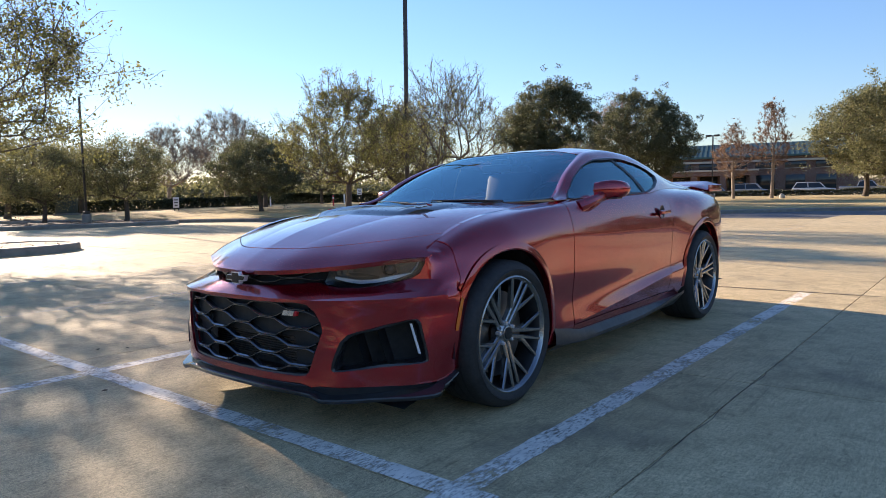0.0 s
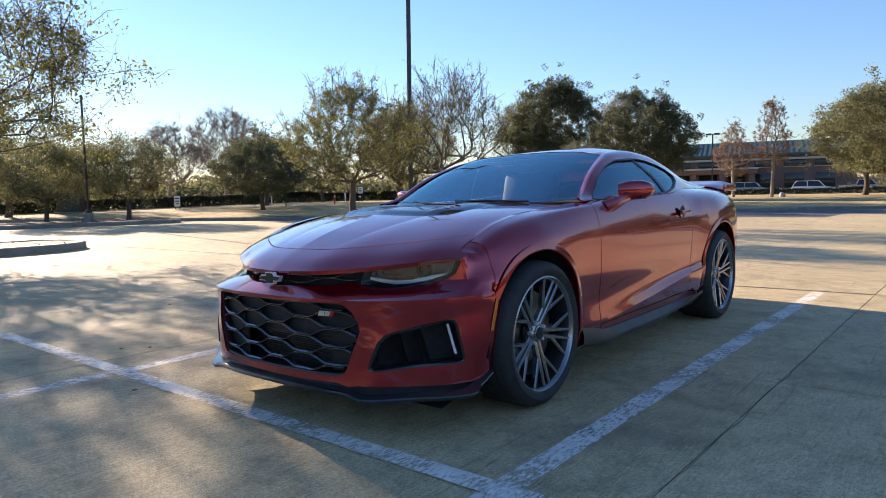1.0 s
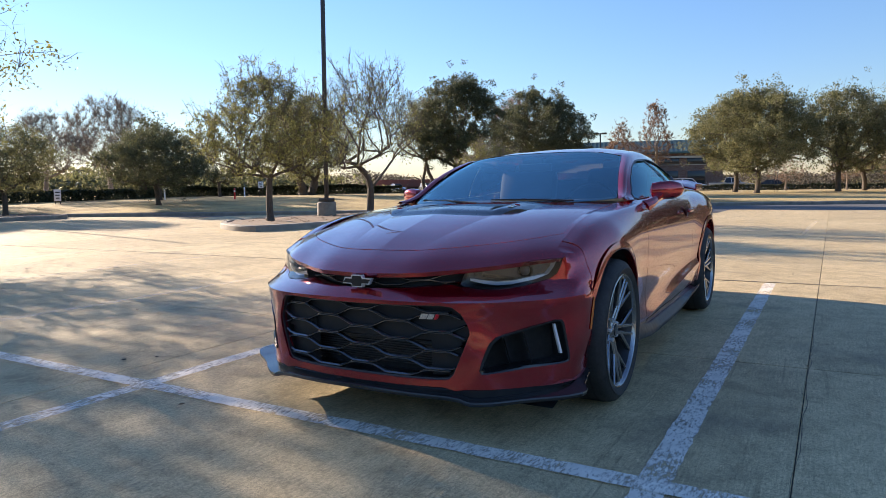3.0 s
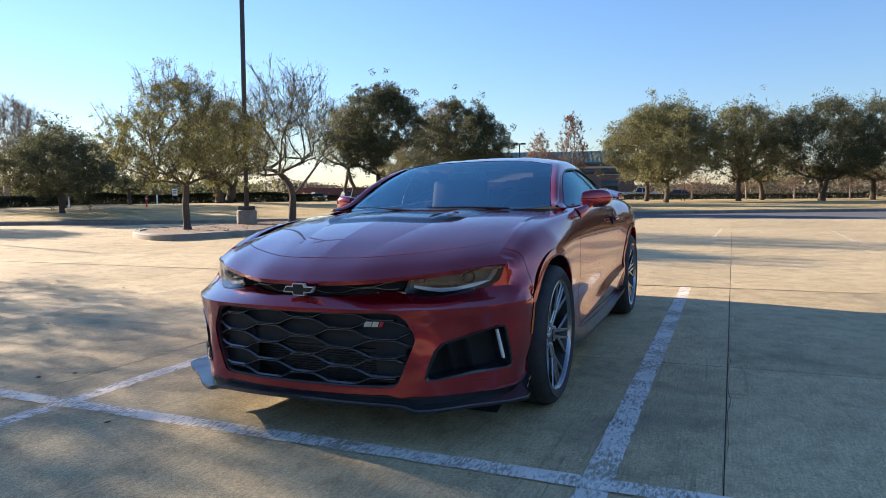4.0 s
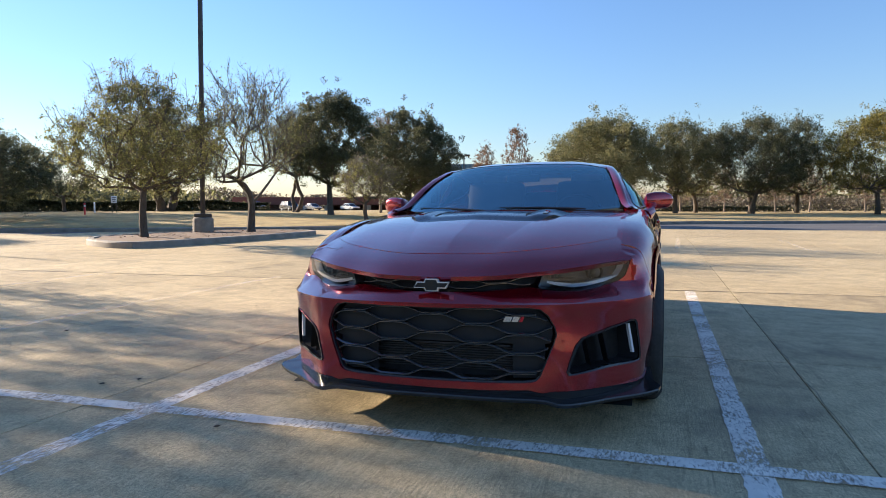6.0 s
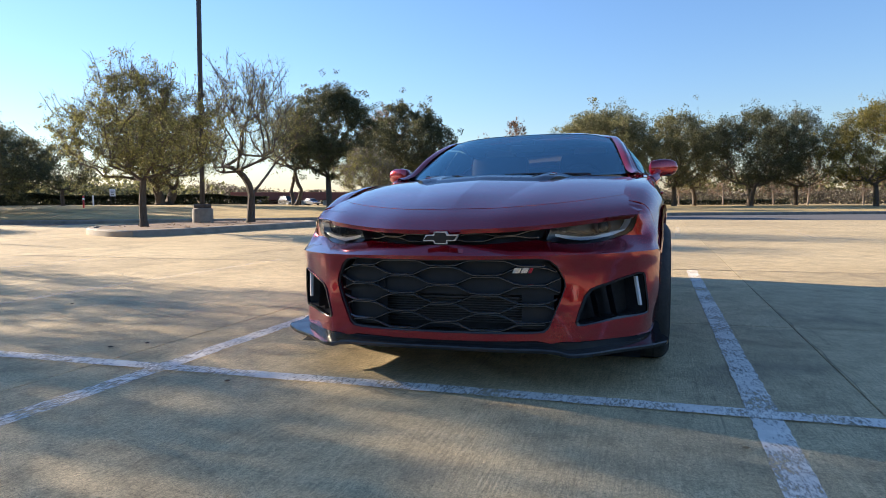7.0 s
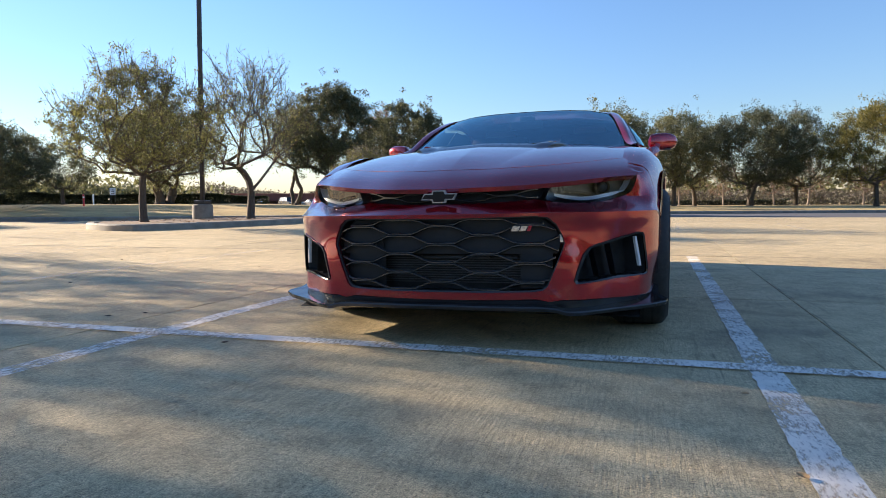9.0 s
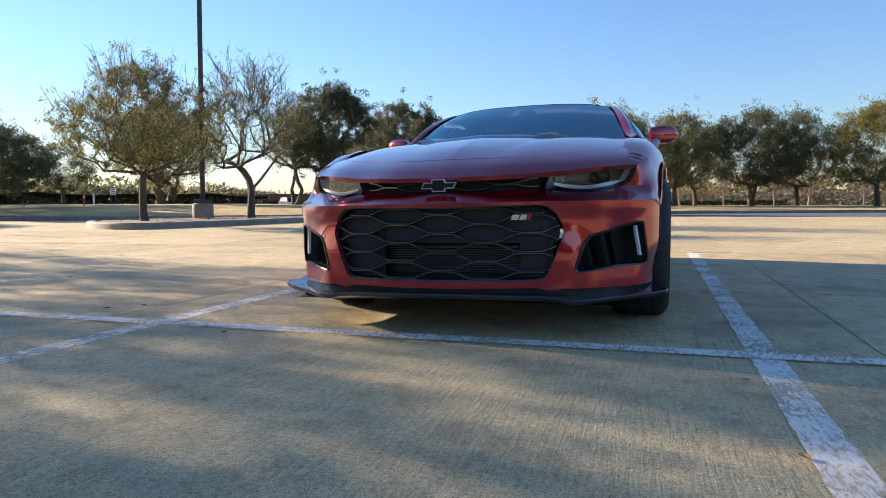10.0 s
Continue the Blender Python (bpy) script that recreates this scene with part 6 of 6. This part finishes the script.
# ---- light poles ----
def light_pole(at, height, heads, label, girth=0.09, pier=0.75, lean=0.0, wide=1.0):
    ob = thing("street_lamp", label, "street lamp", pose(*at, 0, lean, 0), "lot light poles")
    if pier:
        bm = bmesh.new()
        lathe(bm, [(0.0, pier), (0.25 * wide, pier), (0.29 * wide, pier - 0.03), (0.30 * wide, pier - 0.08), (0.30 * wide, -0.2)], 24)
        part("base", bm, KERB, ob, "stained concrete pier")
    bm = bmesh.new()
    box(bm, 0, 0, pier + 0.06, 0.36 * wide, 0.36 * wide, 0.12, 0.015)
    part("base_cover", bm, POLE, ob)
    bm = bmesh.new()
    box(bm, 0, 0, (pier + height) / 2, girth * 1.3, girth * 1.3, height - pier, 0.012)
    part("pole", bm, POLE, ob)
    for s in heads:
        bm = bmesh.new()
        box(bm, s * 0.42, 0, height - 0.05, 0.55, 0.36, 0.18, 0.03)
        part("lamp_head", bm, POLE, ob)
        bm = bmesh.new()
        box(bm, s * 0.42, 0, height - 0.15, 0.45, 0.28, 0.02, 0.005)
        part("lens", bm, LAMPGLASS, ob)
    return ob


light_pole((-12.6, 14.1, 0.1), 9.8, (-1, 1), "dark bronze square light pole on a concrete pier", girth=0.084, pier=0.50, lean=0.7, wide=1.06)
light_pole((-26.0, 9.1, 0.1), 5.2, (), "slim dark light pole on a concrete pier", girth=0.055, pier=0.4, wide=0.6)
light_pole((-19.2, 69.2, 0.25), 6.5, (-1, 1), "far dark light pole with twin heads", pier=0.3)


# ---- hedges, far woods ----
def hedge(name, line, width, height, count, size, mat, label, category="hedge", kind="stuff"):
    """A clipped hedge as a mass of leaves along a line in the plan."""
    rng = random.Random(len(line) * 17 + int(count))
    pts = dense(line, 0.5, False)
    verts, faces = [], []
    for _ in range(count):
        i = rng.randrange(len(pts) - 1)
        t = rng.random()
        x, y = pts[i][0] + (pts[i + 1][0] - pts[i][0]) * t, pts[i][1] + (pts[i + 1][1] - pts[i][1]) * t
        h = height * (0.85 + 0.25 * noise.noise(Vector((x * 0.7, y * 0.7, 1))))
        u = rng.choice((0, 1))
        dx = (rng.uniform(-1, 1) if u else rng.choice((-1, 1)) * rng.uniform(0.8, 1.05)) * width / 2
        c = Vector((x + dx * 0.5, y + dx * 0.87, lawn_at(x, y) - 0.1 + (h * rng.uniform(0.85, 1.08) if u else h * rng.random())))
        a = Vector((rng.gauss(0, 1), rng.gauss(0, 1), rng.gauss(0, 1))).normalized()
        b = a.cross(Vector((rng.gauss(0, 1), rng.gauss(0, 1), rng.gauss(0, 1)))).normalized()
        s = size * rng.uniform(0.5, 1.4)
        i0 = len(verts)
        verts += [c - a * s, c + b * s * 0.6, c + a * s, c - b * s * 0.6]
        faces += [(i0, i0 + 1, i0 + 2), (i0, i0 + 2, i0 + 3)]
    me = bpy.data.meshes.new(name)
    me.from_pydata([tuple(v) for v in verts], [], faces)
    me.materials.append(mat)
    return tagged(new(name, me), label, category, kind=kind)


hedge("hedge", [(-44, 8), (-37.5, 13.5), (-34.5, 25.5), (-31, 32), (-27, 40)], 1.2, 0.75, 40000, 0.085, HEDGELEAF, "dark clipped hedge along the lawn")
hedge("hedge", [(-30, 84), (-15, 83), (-5, 84), (6, 86), (18, 88)], 1.2, 0.8, 22000, 0.10, HEDGELEAF, "low hedge before the parked cars")


def woods(name, x0, y0, x1, y1, height, count, size, mat, seed, label):
    """A far strip of trees as one uneven mass of leaves."""
    rng = random.Random(seed)
    verts, faces = [], []
    for _ in range(count):
        t = rng.random()
        x, y = x0 + (x1 - x0) * t, y0 + (y1 - y0) * t
        h = height * (0.75 + 0.55 * noise.noise(Vector((t * 23, seed, 0))) + 0.3 * noise.noise(Vector((t * 90, seed, 4))))
        z = h * (1 - rng.random() ** 1.6)
        c = Vector((x + rng.gauss(0, 2.5), y + rng.gauss(0, 2.5), max(0.1, z)))
        a = Vector((rng.gauss(0, 1), rng.gauss(0, 1), rng.gauss(0, 1))).normalized()
        b = a.cross(Vector((rng.gauss(0, 1), rng.gauss(0, 1), rng.gauss(0, 1)))).normalized()
        s = size * rng.uniform(0.4, 1.3)
        i0 = len(verts)
        verts += [c - a * s, c + b * s * 0.5, c + a * s, c - b * s * 0.5]
        faces += [(i0, i0 + 1, i0 + 2), (i0, i0 + 2, i0 + 3)]
    me = bpy.data.meshes.new(name)
    me.from_pydata([tuple(v) for v in verts], [], faces)
    me.materials.append(mat)
    return tagged(new(name, me), label, "woods", kind="stuff")


woods("woods", -170, 20, -95, 150, 6, 34000, 0.30, THICKET, 1, "hazy grey leafless woods far beyond the lot")
woods("woods", -140, 190, 20, 260, 5, 36000, 0.36, THICKET, 2, "rust-brown leafless woods far beyond the lot")
woods("woods", -5, 104, 70, 99, 2.6, 40000, 0.13, THICKET, 3, "pale leafless thicket behind the oaks")
woods("woods", 10, 185, 150, 120, 8, 14000, 0.6, OAKLEAF, 4, "olive woods far beyond the lot")
woods("woods", -62, 14, -50, 60, 3.2, 12000, 0.3, OAKLEAF, 5, "olive shrubs behind the hedge")
# trees on the far side of the lot behind the walk, seen mirrored in the paint
woods("woods", 46, -34, 52, 72, 6.5, 40000, 0.40, OAKLEAF, 6, "brown winter trees across the lot")
# this row is unseen, added so that the nose mirrors something dark
woods("woods", -60, -44, 44, -50, 6.5, 34000, 0.45, DARKLEAF, 7, "unseen olive trees added across the lot to darken reflections")


# ---- buildings ----
def face_frame(a, b, z=0.0):
    """A frame with x along the wall from a to b, y into the building, and its length."""
    a, b = Vector(a), Vector(b)
    d = b - a
    return Matrix.Translation((a.x, a.y, z)) @ Matrix.Rotation(math.atan2(d.y, d.x), 4, "Z"), d.length


m, length = face_frame((-42.7, 119.0), (-13, 126.5), 0.0)
m, length = m @ Matrix.Diagonal((1.37, 1.37, 1.02, 1.0)), length / 1.37
office = thing("office_building", "brick office building with a teal standing-seam metal roof", "building", m)
bm = bmesh.new()
box(bm, length / 2, 8.3, 3.2, length, 16, 7.4)
part("wall", bm, BRICK, office, smooth=False)
bm = bmesh.new()
prism(bm, [(0.0, 6.55), (0.0, 6.85), (4.6, 9.3), (16.8, 9.3), (16.8, 6.55)], -0.8, length + 0.8, Matrix(((0, 0, 1, 0), (1, 0, 0, -0.4), (0, 1, 0, 0), (0, 0, 0, 1))))
roof = part("roof", bm, TEAL, office, smooth=False)
for k in range(int(length / 0.6)):
    bm = bmesh.new()
    a = math.atan2(2.45, 4.6)
    box(bm, 0, 0, 0, 0.05, math.hypot(4.6, 2.45), 0.07, 0.0, Matrix.Translation((0.3 + 0.6 * k, 1.9, 8.09)) @ Matrix.Rotation(a, 4, "X"))
    part("seam", bm, TEAL, roof, smooth=False)
bm = bmesh.new()
box(bm, length / 2, -0.06, 5.9, length, 0.12, 0.35)
part("band", bm, STUCCO, office, "pale band", smooth=False)
for k in range(6):
    x = 2.0 + 3.4 * k
    bm = bmesh.new()
    box(bm, x, 0.26, 5.1, 2.4, 0.12, 1.1, 0.02)
    w = part("window", bm, DARKGLASS, office)
    bm = bmesh.new()
    box(bm, x, 0.18, 4.5, 2.5, 0.18, 0.10, 0.01)
    part("sill", bm, STUCCO, w)
    bm = bmesh.new()
    box(bm, x, 0.26, 2.2, 2.2, 0.12, 2.4, 0.02)
    part("window", bm, DARKGLASS, office)
bm = bmesh.new()
box(bm, 5.5, -2.4, 3.75, 11.5, 4.6, 0.75, 0.03)
porch = part("canopy", bm, BRICK, office, "brick entrance canopy", smooth=False)
bm = bmesh.new()
box(bm, 5.5, -2.42, 4.24, 11.8, 4.9, 0.28, 0.03)
part("coping", bm, STUCCO, porch, smooth=False)
for k in range(4):
    bm = bmesh.new()
    box(bm, 0.5 + 3.4 * k, -4.2, 1.65, 0.7, 0.7, 3.8, 0.02)
    part("pier", bm, BRICK, porch, smooth=False)

m, length = face_frame((-85, 119), (-50, 138.5), -1.2)
hall = thing("low_building", "long low brick building with a dark-red roof band", "building", m)
bm = bmesh.new()
box(bm, length / 2, 6, 3.2, length, 14, 1.7, 0.05)
part("roof_band", bm, plain("dark_red_fascia", (0.17, 0.06, 0.045), 0.8, vary=0.12, scale=0.5), hall, smooth=False)
bm = bmesh.new()
box(bm, length * 0.30, 6, 1.2, length * 0.26, 9, 3.2, 0.05)
part("wall", bm, BRICK, hall, smooth=False)
bm = bmesh.new()
box(bm, length * 0.75, 9, 1.4, length * 0.5, 4, 3.2, 0.05)
part("wall", bm, BRICK, hall, smooth=False)
for k in range(9):
    bm = bmesh.new()
    box(bm, 1.0 + (length - 2) * k / 8, 0.4, 1.5, 0.9, 0.9, 3.2, 0.03)
    part("column", bm, STUCCO, hall, "pale column", smooth=False)

m, length = face_frame((-150, 68), (-139, 84), 0.0)
store = thing("pale_building", "low pale building hazy in the distance", "building", m)
bm = bmesh.new()
box(bm, length / 2, 5, 1.7, length, 10, 3.4, 0.05)
part("wall", bm, STUCCO, store, smooth=False)
bm = bmesh.new()
box(bm, length / 2, 5, 3.5, length + 1, 11, 0.5, 0.05)
part("roof", bm, KERB, store, smooth=False)
for k in range(5):
    bm = bmesh.new()
    box(bm, 2 + 3.6 * k, -0.02, 1.5, 1.6, 0.1, 1.5, 0.02)
    part("window", bm, DARKGLASS, store)


# ---- parked vehicles, far off ----
def vehicle(at, heading, style, paint, label):
    """A parked vehicle: body from its side outline, tapered cabin with glass, wheels. Nose along -y of its own."""
    ob = thing(style, label, "car" if style != "pickup_truck" else "truck", pose(*at, 0, 0, heading), "parked vehicles")
    low = {"sedan": 0.0, "suv": 0.18, "pickup_truck": 0.25}[style]
    L, W, H = {"sedan": (4.7, 1.8, 1.45), "suv": (4.8, 1.95, 1.78), "pickup_truck": (5.7, 2.0, 1.85)}[style]
    belt = 0.92 + low
    bm = bmesh.new()
    side = [(0.0, 0.35 + low * 0.5), (0.0, 0.62 + low), (0.10, 0.74 + low), (1.15, belt - 0.02), (1.3, belt), (L - 0.1, belt), (L, belt - 0.1), (L, 0.38 + low * 0.5)]
    for cx in (L - 1.0, 0.92):
        side += [(cx + 0.40 * math.cos(radians(a)), 0.36 + 0.40 * math.sin(radians(a))) for a in range(0, 181, 20)]
    rows = []
    for x, tuck in ((-W / 2, 0.10), (-W / 2 + 0.06, 0.0), (W / 2 - 0.06, 0.0), (W / 2, 0.10)):
        rows.append([(x, y - L / 2, z if z < 0.7 else z - tuck * 0.5) for y, z in side])
    ribbon([r + r[:1] for r in rows], bm)
    for r in (rows[0], rows[-1]):
        f = bm.faces.new([bm.verts.new(p) for p in r])
        bmesh.ops.triangulate(bm, faces=[f])
    part("body", bm, paint, ob)
    c0, c1, c2, c3 = {"sedan": (1.2, 1.95, 3.3, 4.1), "suv": (1.15, 1.75, 4.3, 4.72), "pickup_truck": (1.55, 2.1, 3.5, 3.75)}[style]
    hw, tw = W / 2 - 0.04, W / 2 - 0.24
    bm = bmesh.new()
    low4 = [(-hw, c0, belt - 0.02), (hw, c0, belt - 0.02), (hw, c3, belt - 0.02), (-hw, c3, belt - 0.02)]
    top4 = [(-tw, c1, H - 0.05), (tw, c1, H - 0.05), (tw, c2, H - 0.05), (-tw, c2, H - 0.05)]
    lo = [bm.verts.new((x, y - L / 2, z)) for x, y, z in low4]
    hi = [bm.verts.new((x, y - L / 2, z)) for x, y, z in top4]
    for k in range(4):
        bm.faces.new((lo[k], lo[(k + 1) % 4], hi[(k + 1) % 4], hi[k]))
    part("glass", bm, DARKGLASS, ob, "dark glass")
    bm = bmesh.new()
    box(bm, 0, (c1 + c2) / 2 - L / 2, H - 0.03, 2 * tw + 0.06, c2 - c1 + 0.10, 0.07, 0.03)
    part("roof", bm, paint, ob)
    for k in range(4):
        bm = bmesh.new()
        tube(bm, [Vector((low4[k][0], low4[k][1] - L / 2, low4[k][2])), Vector((top4[k][0], top4[k][1] - L / 2, top4[k][2]))], 0.05, 6)
        part("pillar", bm, paint, ob)
    for sx in (-1, 1):
        bm = bmesh.new()
        tube(bm, [(sx * (hw - 0.02), (c0 + c3) / 2 - L / 2 + 0.1, belt), (sx * tw, (c1 + c2) / 2 - L / 2 + 0.05, H - 0.05)], 0.05, 6)
        part("pillar", bm, paint, ob)
        for cy in (0.92, L - 1.0):
            bm = bmesh.new()
            lathe(bm, [(0.001, 0.10), (0.20, 0.10), (0.22, 0.11), (0.34, 0.10), (0.35, 0.05), (0.35, -0.10), (0.001, -0.10)], 24, Matrix.Translation((sx * (W / 2 - 0.11), cy - L / 2, 0.35)) @ pose(0, 0, 0, 0, sx * 90, 0))
            wh = part("wheel", bm, RUBBER, ob)
            bm = bmesh.new()
            lathe(bm, [(0.001, 0.118), (0.15, 0.115), (0.20, 0.105)], 20, Matrix.Translation((sx * (W / 2 - 0.11), cy - L / 2, 0.35)) @ pose(0, 0, 0, 0, sx * 90, 0))
            part("hubcap", bm, SILVERPAINT, wh)
        bm = bmesh.new()
        box(bm, sx * (W / 2 - 0.26), -L / 2 + 0.02, 0.66 + low, 0.36, 0.08, 0.16, 0.03)
        part("headlamp", bm, DRL, ob)
        bm = bmesh.new()
        box(bm, sx * (W / 2 - 0.14), L / 2 - 0.02, 0.72 + low, 0.2, 0.06, 0.22, 0.02)
        part("tail_lamp", bm, REDLENS, ob)
    bm = bmesh.new()
    box(bm, 0, -L / 2 - 0.02, 0.42 + low * 0.5, W - 0.1, 0.10, 0.18, 0.04)
    part("bumper", bm, BLACK_SATIN, ob)
    return ob


for x, y, hd, style, paint, label in (
        (-13.6, 91.8, 100, "suv", WHITEPAINT, "white sport utility vehicle parked behind a hedge"),
        (-8.6, 96.9, 95, "pickup_truck", SILVERPAINT, "silver pickup truck parked behind a hedge"),
        (-21.2, 92.6, 98, "suv", SILVERPAINT, "silver sport utility vehicle parked behind a hedge"),
        (-25.6, 91.3, 40, "sedan", SILVERPAINT, "pale sedan parked behind a hedge"),
        (-3.0, 92.9, 95, "sedan", GREYPAINT, "dark grey sedan parked behind a hedge"),
        (-56.7, 84.3, 60, "pickup_truck", BLUEPAINT, "blue pickup truck parked far off"),
        (-61.5, 81.0, 50, "sedan", GREYPAINT, "dark sedan parked far off"),
        (-44.6, 74.1, 55, "suv", GREYPAINT, "dark sport utility vehicle parked far off"),
        (-49.2, 88.8, 60, "sedan", SILVERPAINT, "silver sedan parked far off"),
        (-44.0, 91.4, 60, "sedan", WHITEPAINT, "white sedan parked far off"),
        (-78, 40, 20, "sedan", GREYPAINT, "dark sedan parked beyond the hedge")):
    if x < -40:                          # the lower lot before the low building
        x, y, z = 0.9 + (x - 0.9) * 1.36, -3.2 + (y + 3.2) * 1.36, 0.0
    else:
        z = max(0.0, lawn_at(x, y) - 0.25)
    vehicle((x, y, z), hd, style, paint, label)


# ---- small things on the lawn ----
def sign(at, heading, w, h, z, label):
    ob = thing("sign", label, "sign", pose(*at, 0, 0, heading), "lawn signs")
    bm = bmesh.new()
    box(bm, 0, 0, z, w, 0.03, h, 0.006)
    part("board", bm, WHITEPAINT, ob)
    for sx in (-0.35, 0.35):
        bm = bmesh.new()
        box(bm, sx * w, 0.03, z / 2, 0.04, 0.04, z + 0.3)
        part("post", bm, POLE, ob)
    for k in range(3):
        bm = bmesh.new()
        box(bm, 0, -0.018, z + h * (0.25 - 0.25 * k), w * (0.7 - 0.1 * k), 0.006, h * 0.09)
        part("text_bar", bm, GREYPAINT, ob)
    return ob


def grounded(x, y):
    return (x, y, lawn_at(x, y))


sign(grounded(-32.5, 16.6), 50, 0.32, 0.6, 0.45, "small white sign on the lawn")
sign(grounded(-28.2, 26.7), 40, 0.3, 0.4, 0.75, "small white notice on two posts by the hedge")
sign(grounded(-1.2, 58.9), 10, 0.32, 0.45, 2.0, "small white parking sign on posts")
for x, y, mat, label in ((-26.4, 22.9, REDBADGE, "orange-red marker post on the lawn"), (-30.6, 21.6, DRL, "white marker post on the lawn"), (-29.2, 26.3, DRL, "white marker post on the lawn")):
    ob = thing("marker_post", label, "post", pose(*grounded(x, y)), "marker posts")
    bm = bmesh.new()
    lathe(bm, [(0.001, 0.62), (0.035, 0.60), (0.045, 0.56), (0.045, -0.2)], 12)
    part("post", bm, mat, ob)
    bm = bmesh.new()
    lathe(bm, [(0.047, 0.50), (0.047, 0.42)], 12)
    part("reflective_band", bm, WHITEPAINT, ob)
cab = thing("utility_box", "dark green utility cabinet by the hedge", "utility box", pose(*grounded(-36.0, 12.2), 0, 0, 60))
bm = bmesh.new()
box(bm, 0, 0, 0.55, 1.0, 0.7, 1.1, 0.03)
part("cabinet", bm, plain("utility_green", (0.04, 0.055, 0.04), 0.6), cab)
bm = bmesh.new()
box(bm, 0, -0.35, 0.55, 0.9, 0.02, 0.95, 0.008)
part("door", bm, plain("utility_green_door", (0.045, 0.06, 0.045), 0.6), cab)
bm = bmesh.new()
box(bm, 0, 0, 0.03, 1.2, 0.9, 0.1, 0.02)
part("plinth", bm, KERB, cab)
rock = thing("rock", "pale limestone rock on the verge", "rock", pose(*grounded(-9.3, 53.9)))
bm = bmesh.new()
bmesh.ops.create_icosphere(bm, subdivisions=3, radius=0.22)
for v in bm.verts:
    v.co *= 1 + 0.35 * noise.noise(v.co * 3.0)
    v.co.z = v.co.z * 1.2 + 0.12
part("stone", bm, STUCCO, rock)

# ---- concrete slabs, last ----
def slab_mesh():
    bm = bmesh.new()
    g = 0.0032
    c = [lot(0, 0), lot(1, 0), lot(1, 1), lot(0, 1)]
    mid = sum(c, Vector()) / 4
    def ring(inset, z):
        out = []
        for p in c:
            q = p - mid
            out.append(bm.verts.new((q.x - math.copysign(inset * 0.6, q.x), q.y - math.copysign(inset, q.y), z)))
        return out
    top, edge, low = ring(g + 0.003, 0.0), ring(g, -0.004), ring(g, -0.05)
    bm.faces.new(top)
    for a, b in ((top, edge), (edge, low)):
        for i in range(4):
            bm.faces.new((b[i], b[(i + 1) % 4], a[(i + 1) % 4], a[i]))
    me = bpy.data.meshes.new("slab")
    bmesh.ops.recalc_face_normals(bm, faces=bm.faces[:])
    bm.to_mesh(me)
    bm.free()
    me.materials.append(CONCRETE)
    return me, mid


pavement = thing("pavement", "sunlit broom-finished tan concrete slabs with dark joints", "pavement", kind="structure")
SLAB, slab_mid = slab_mesh()
edge_line = [(-36, 8.0), (-24, 12.2), (-15, 16.0), (-8.5, 20.4), (-1, 23.2), (8, 25.0), (20, 27.2), (44, 31.2)]
for i in range(-11, 9):
    for j in range(-5, 7):
        c = lot(i, j) + slab_mid - lot(0, 0)
        if c.y > np.interp(c.x, [p[0] for p in edge_line], [p[1] for p in edge_line]) + 0.6:
            continue
        ob = new("slab", SLAB)
        ob.location = (c.x, c.y, 0.0006 * math.sin(i * 3.1 + j * 5.3))
        ob.parent = pavement
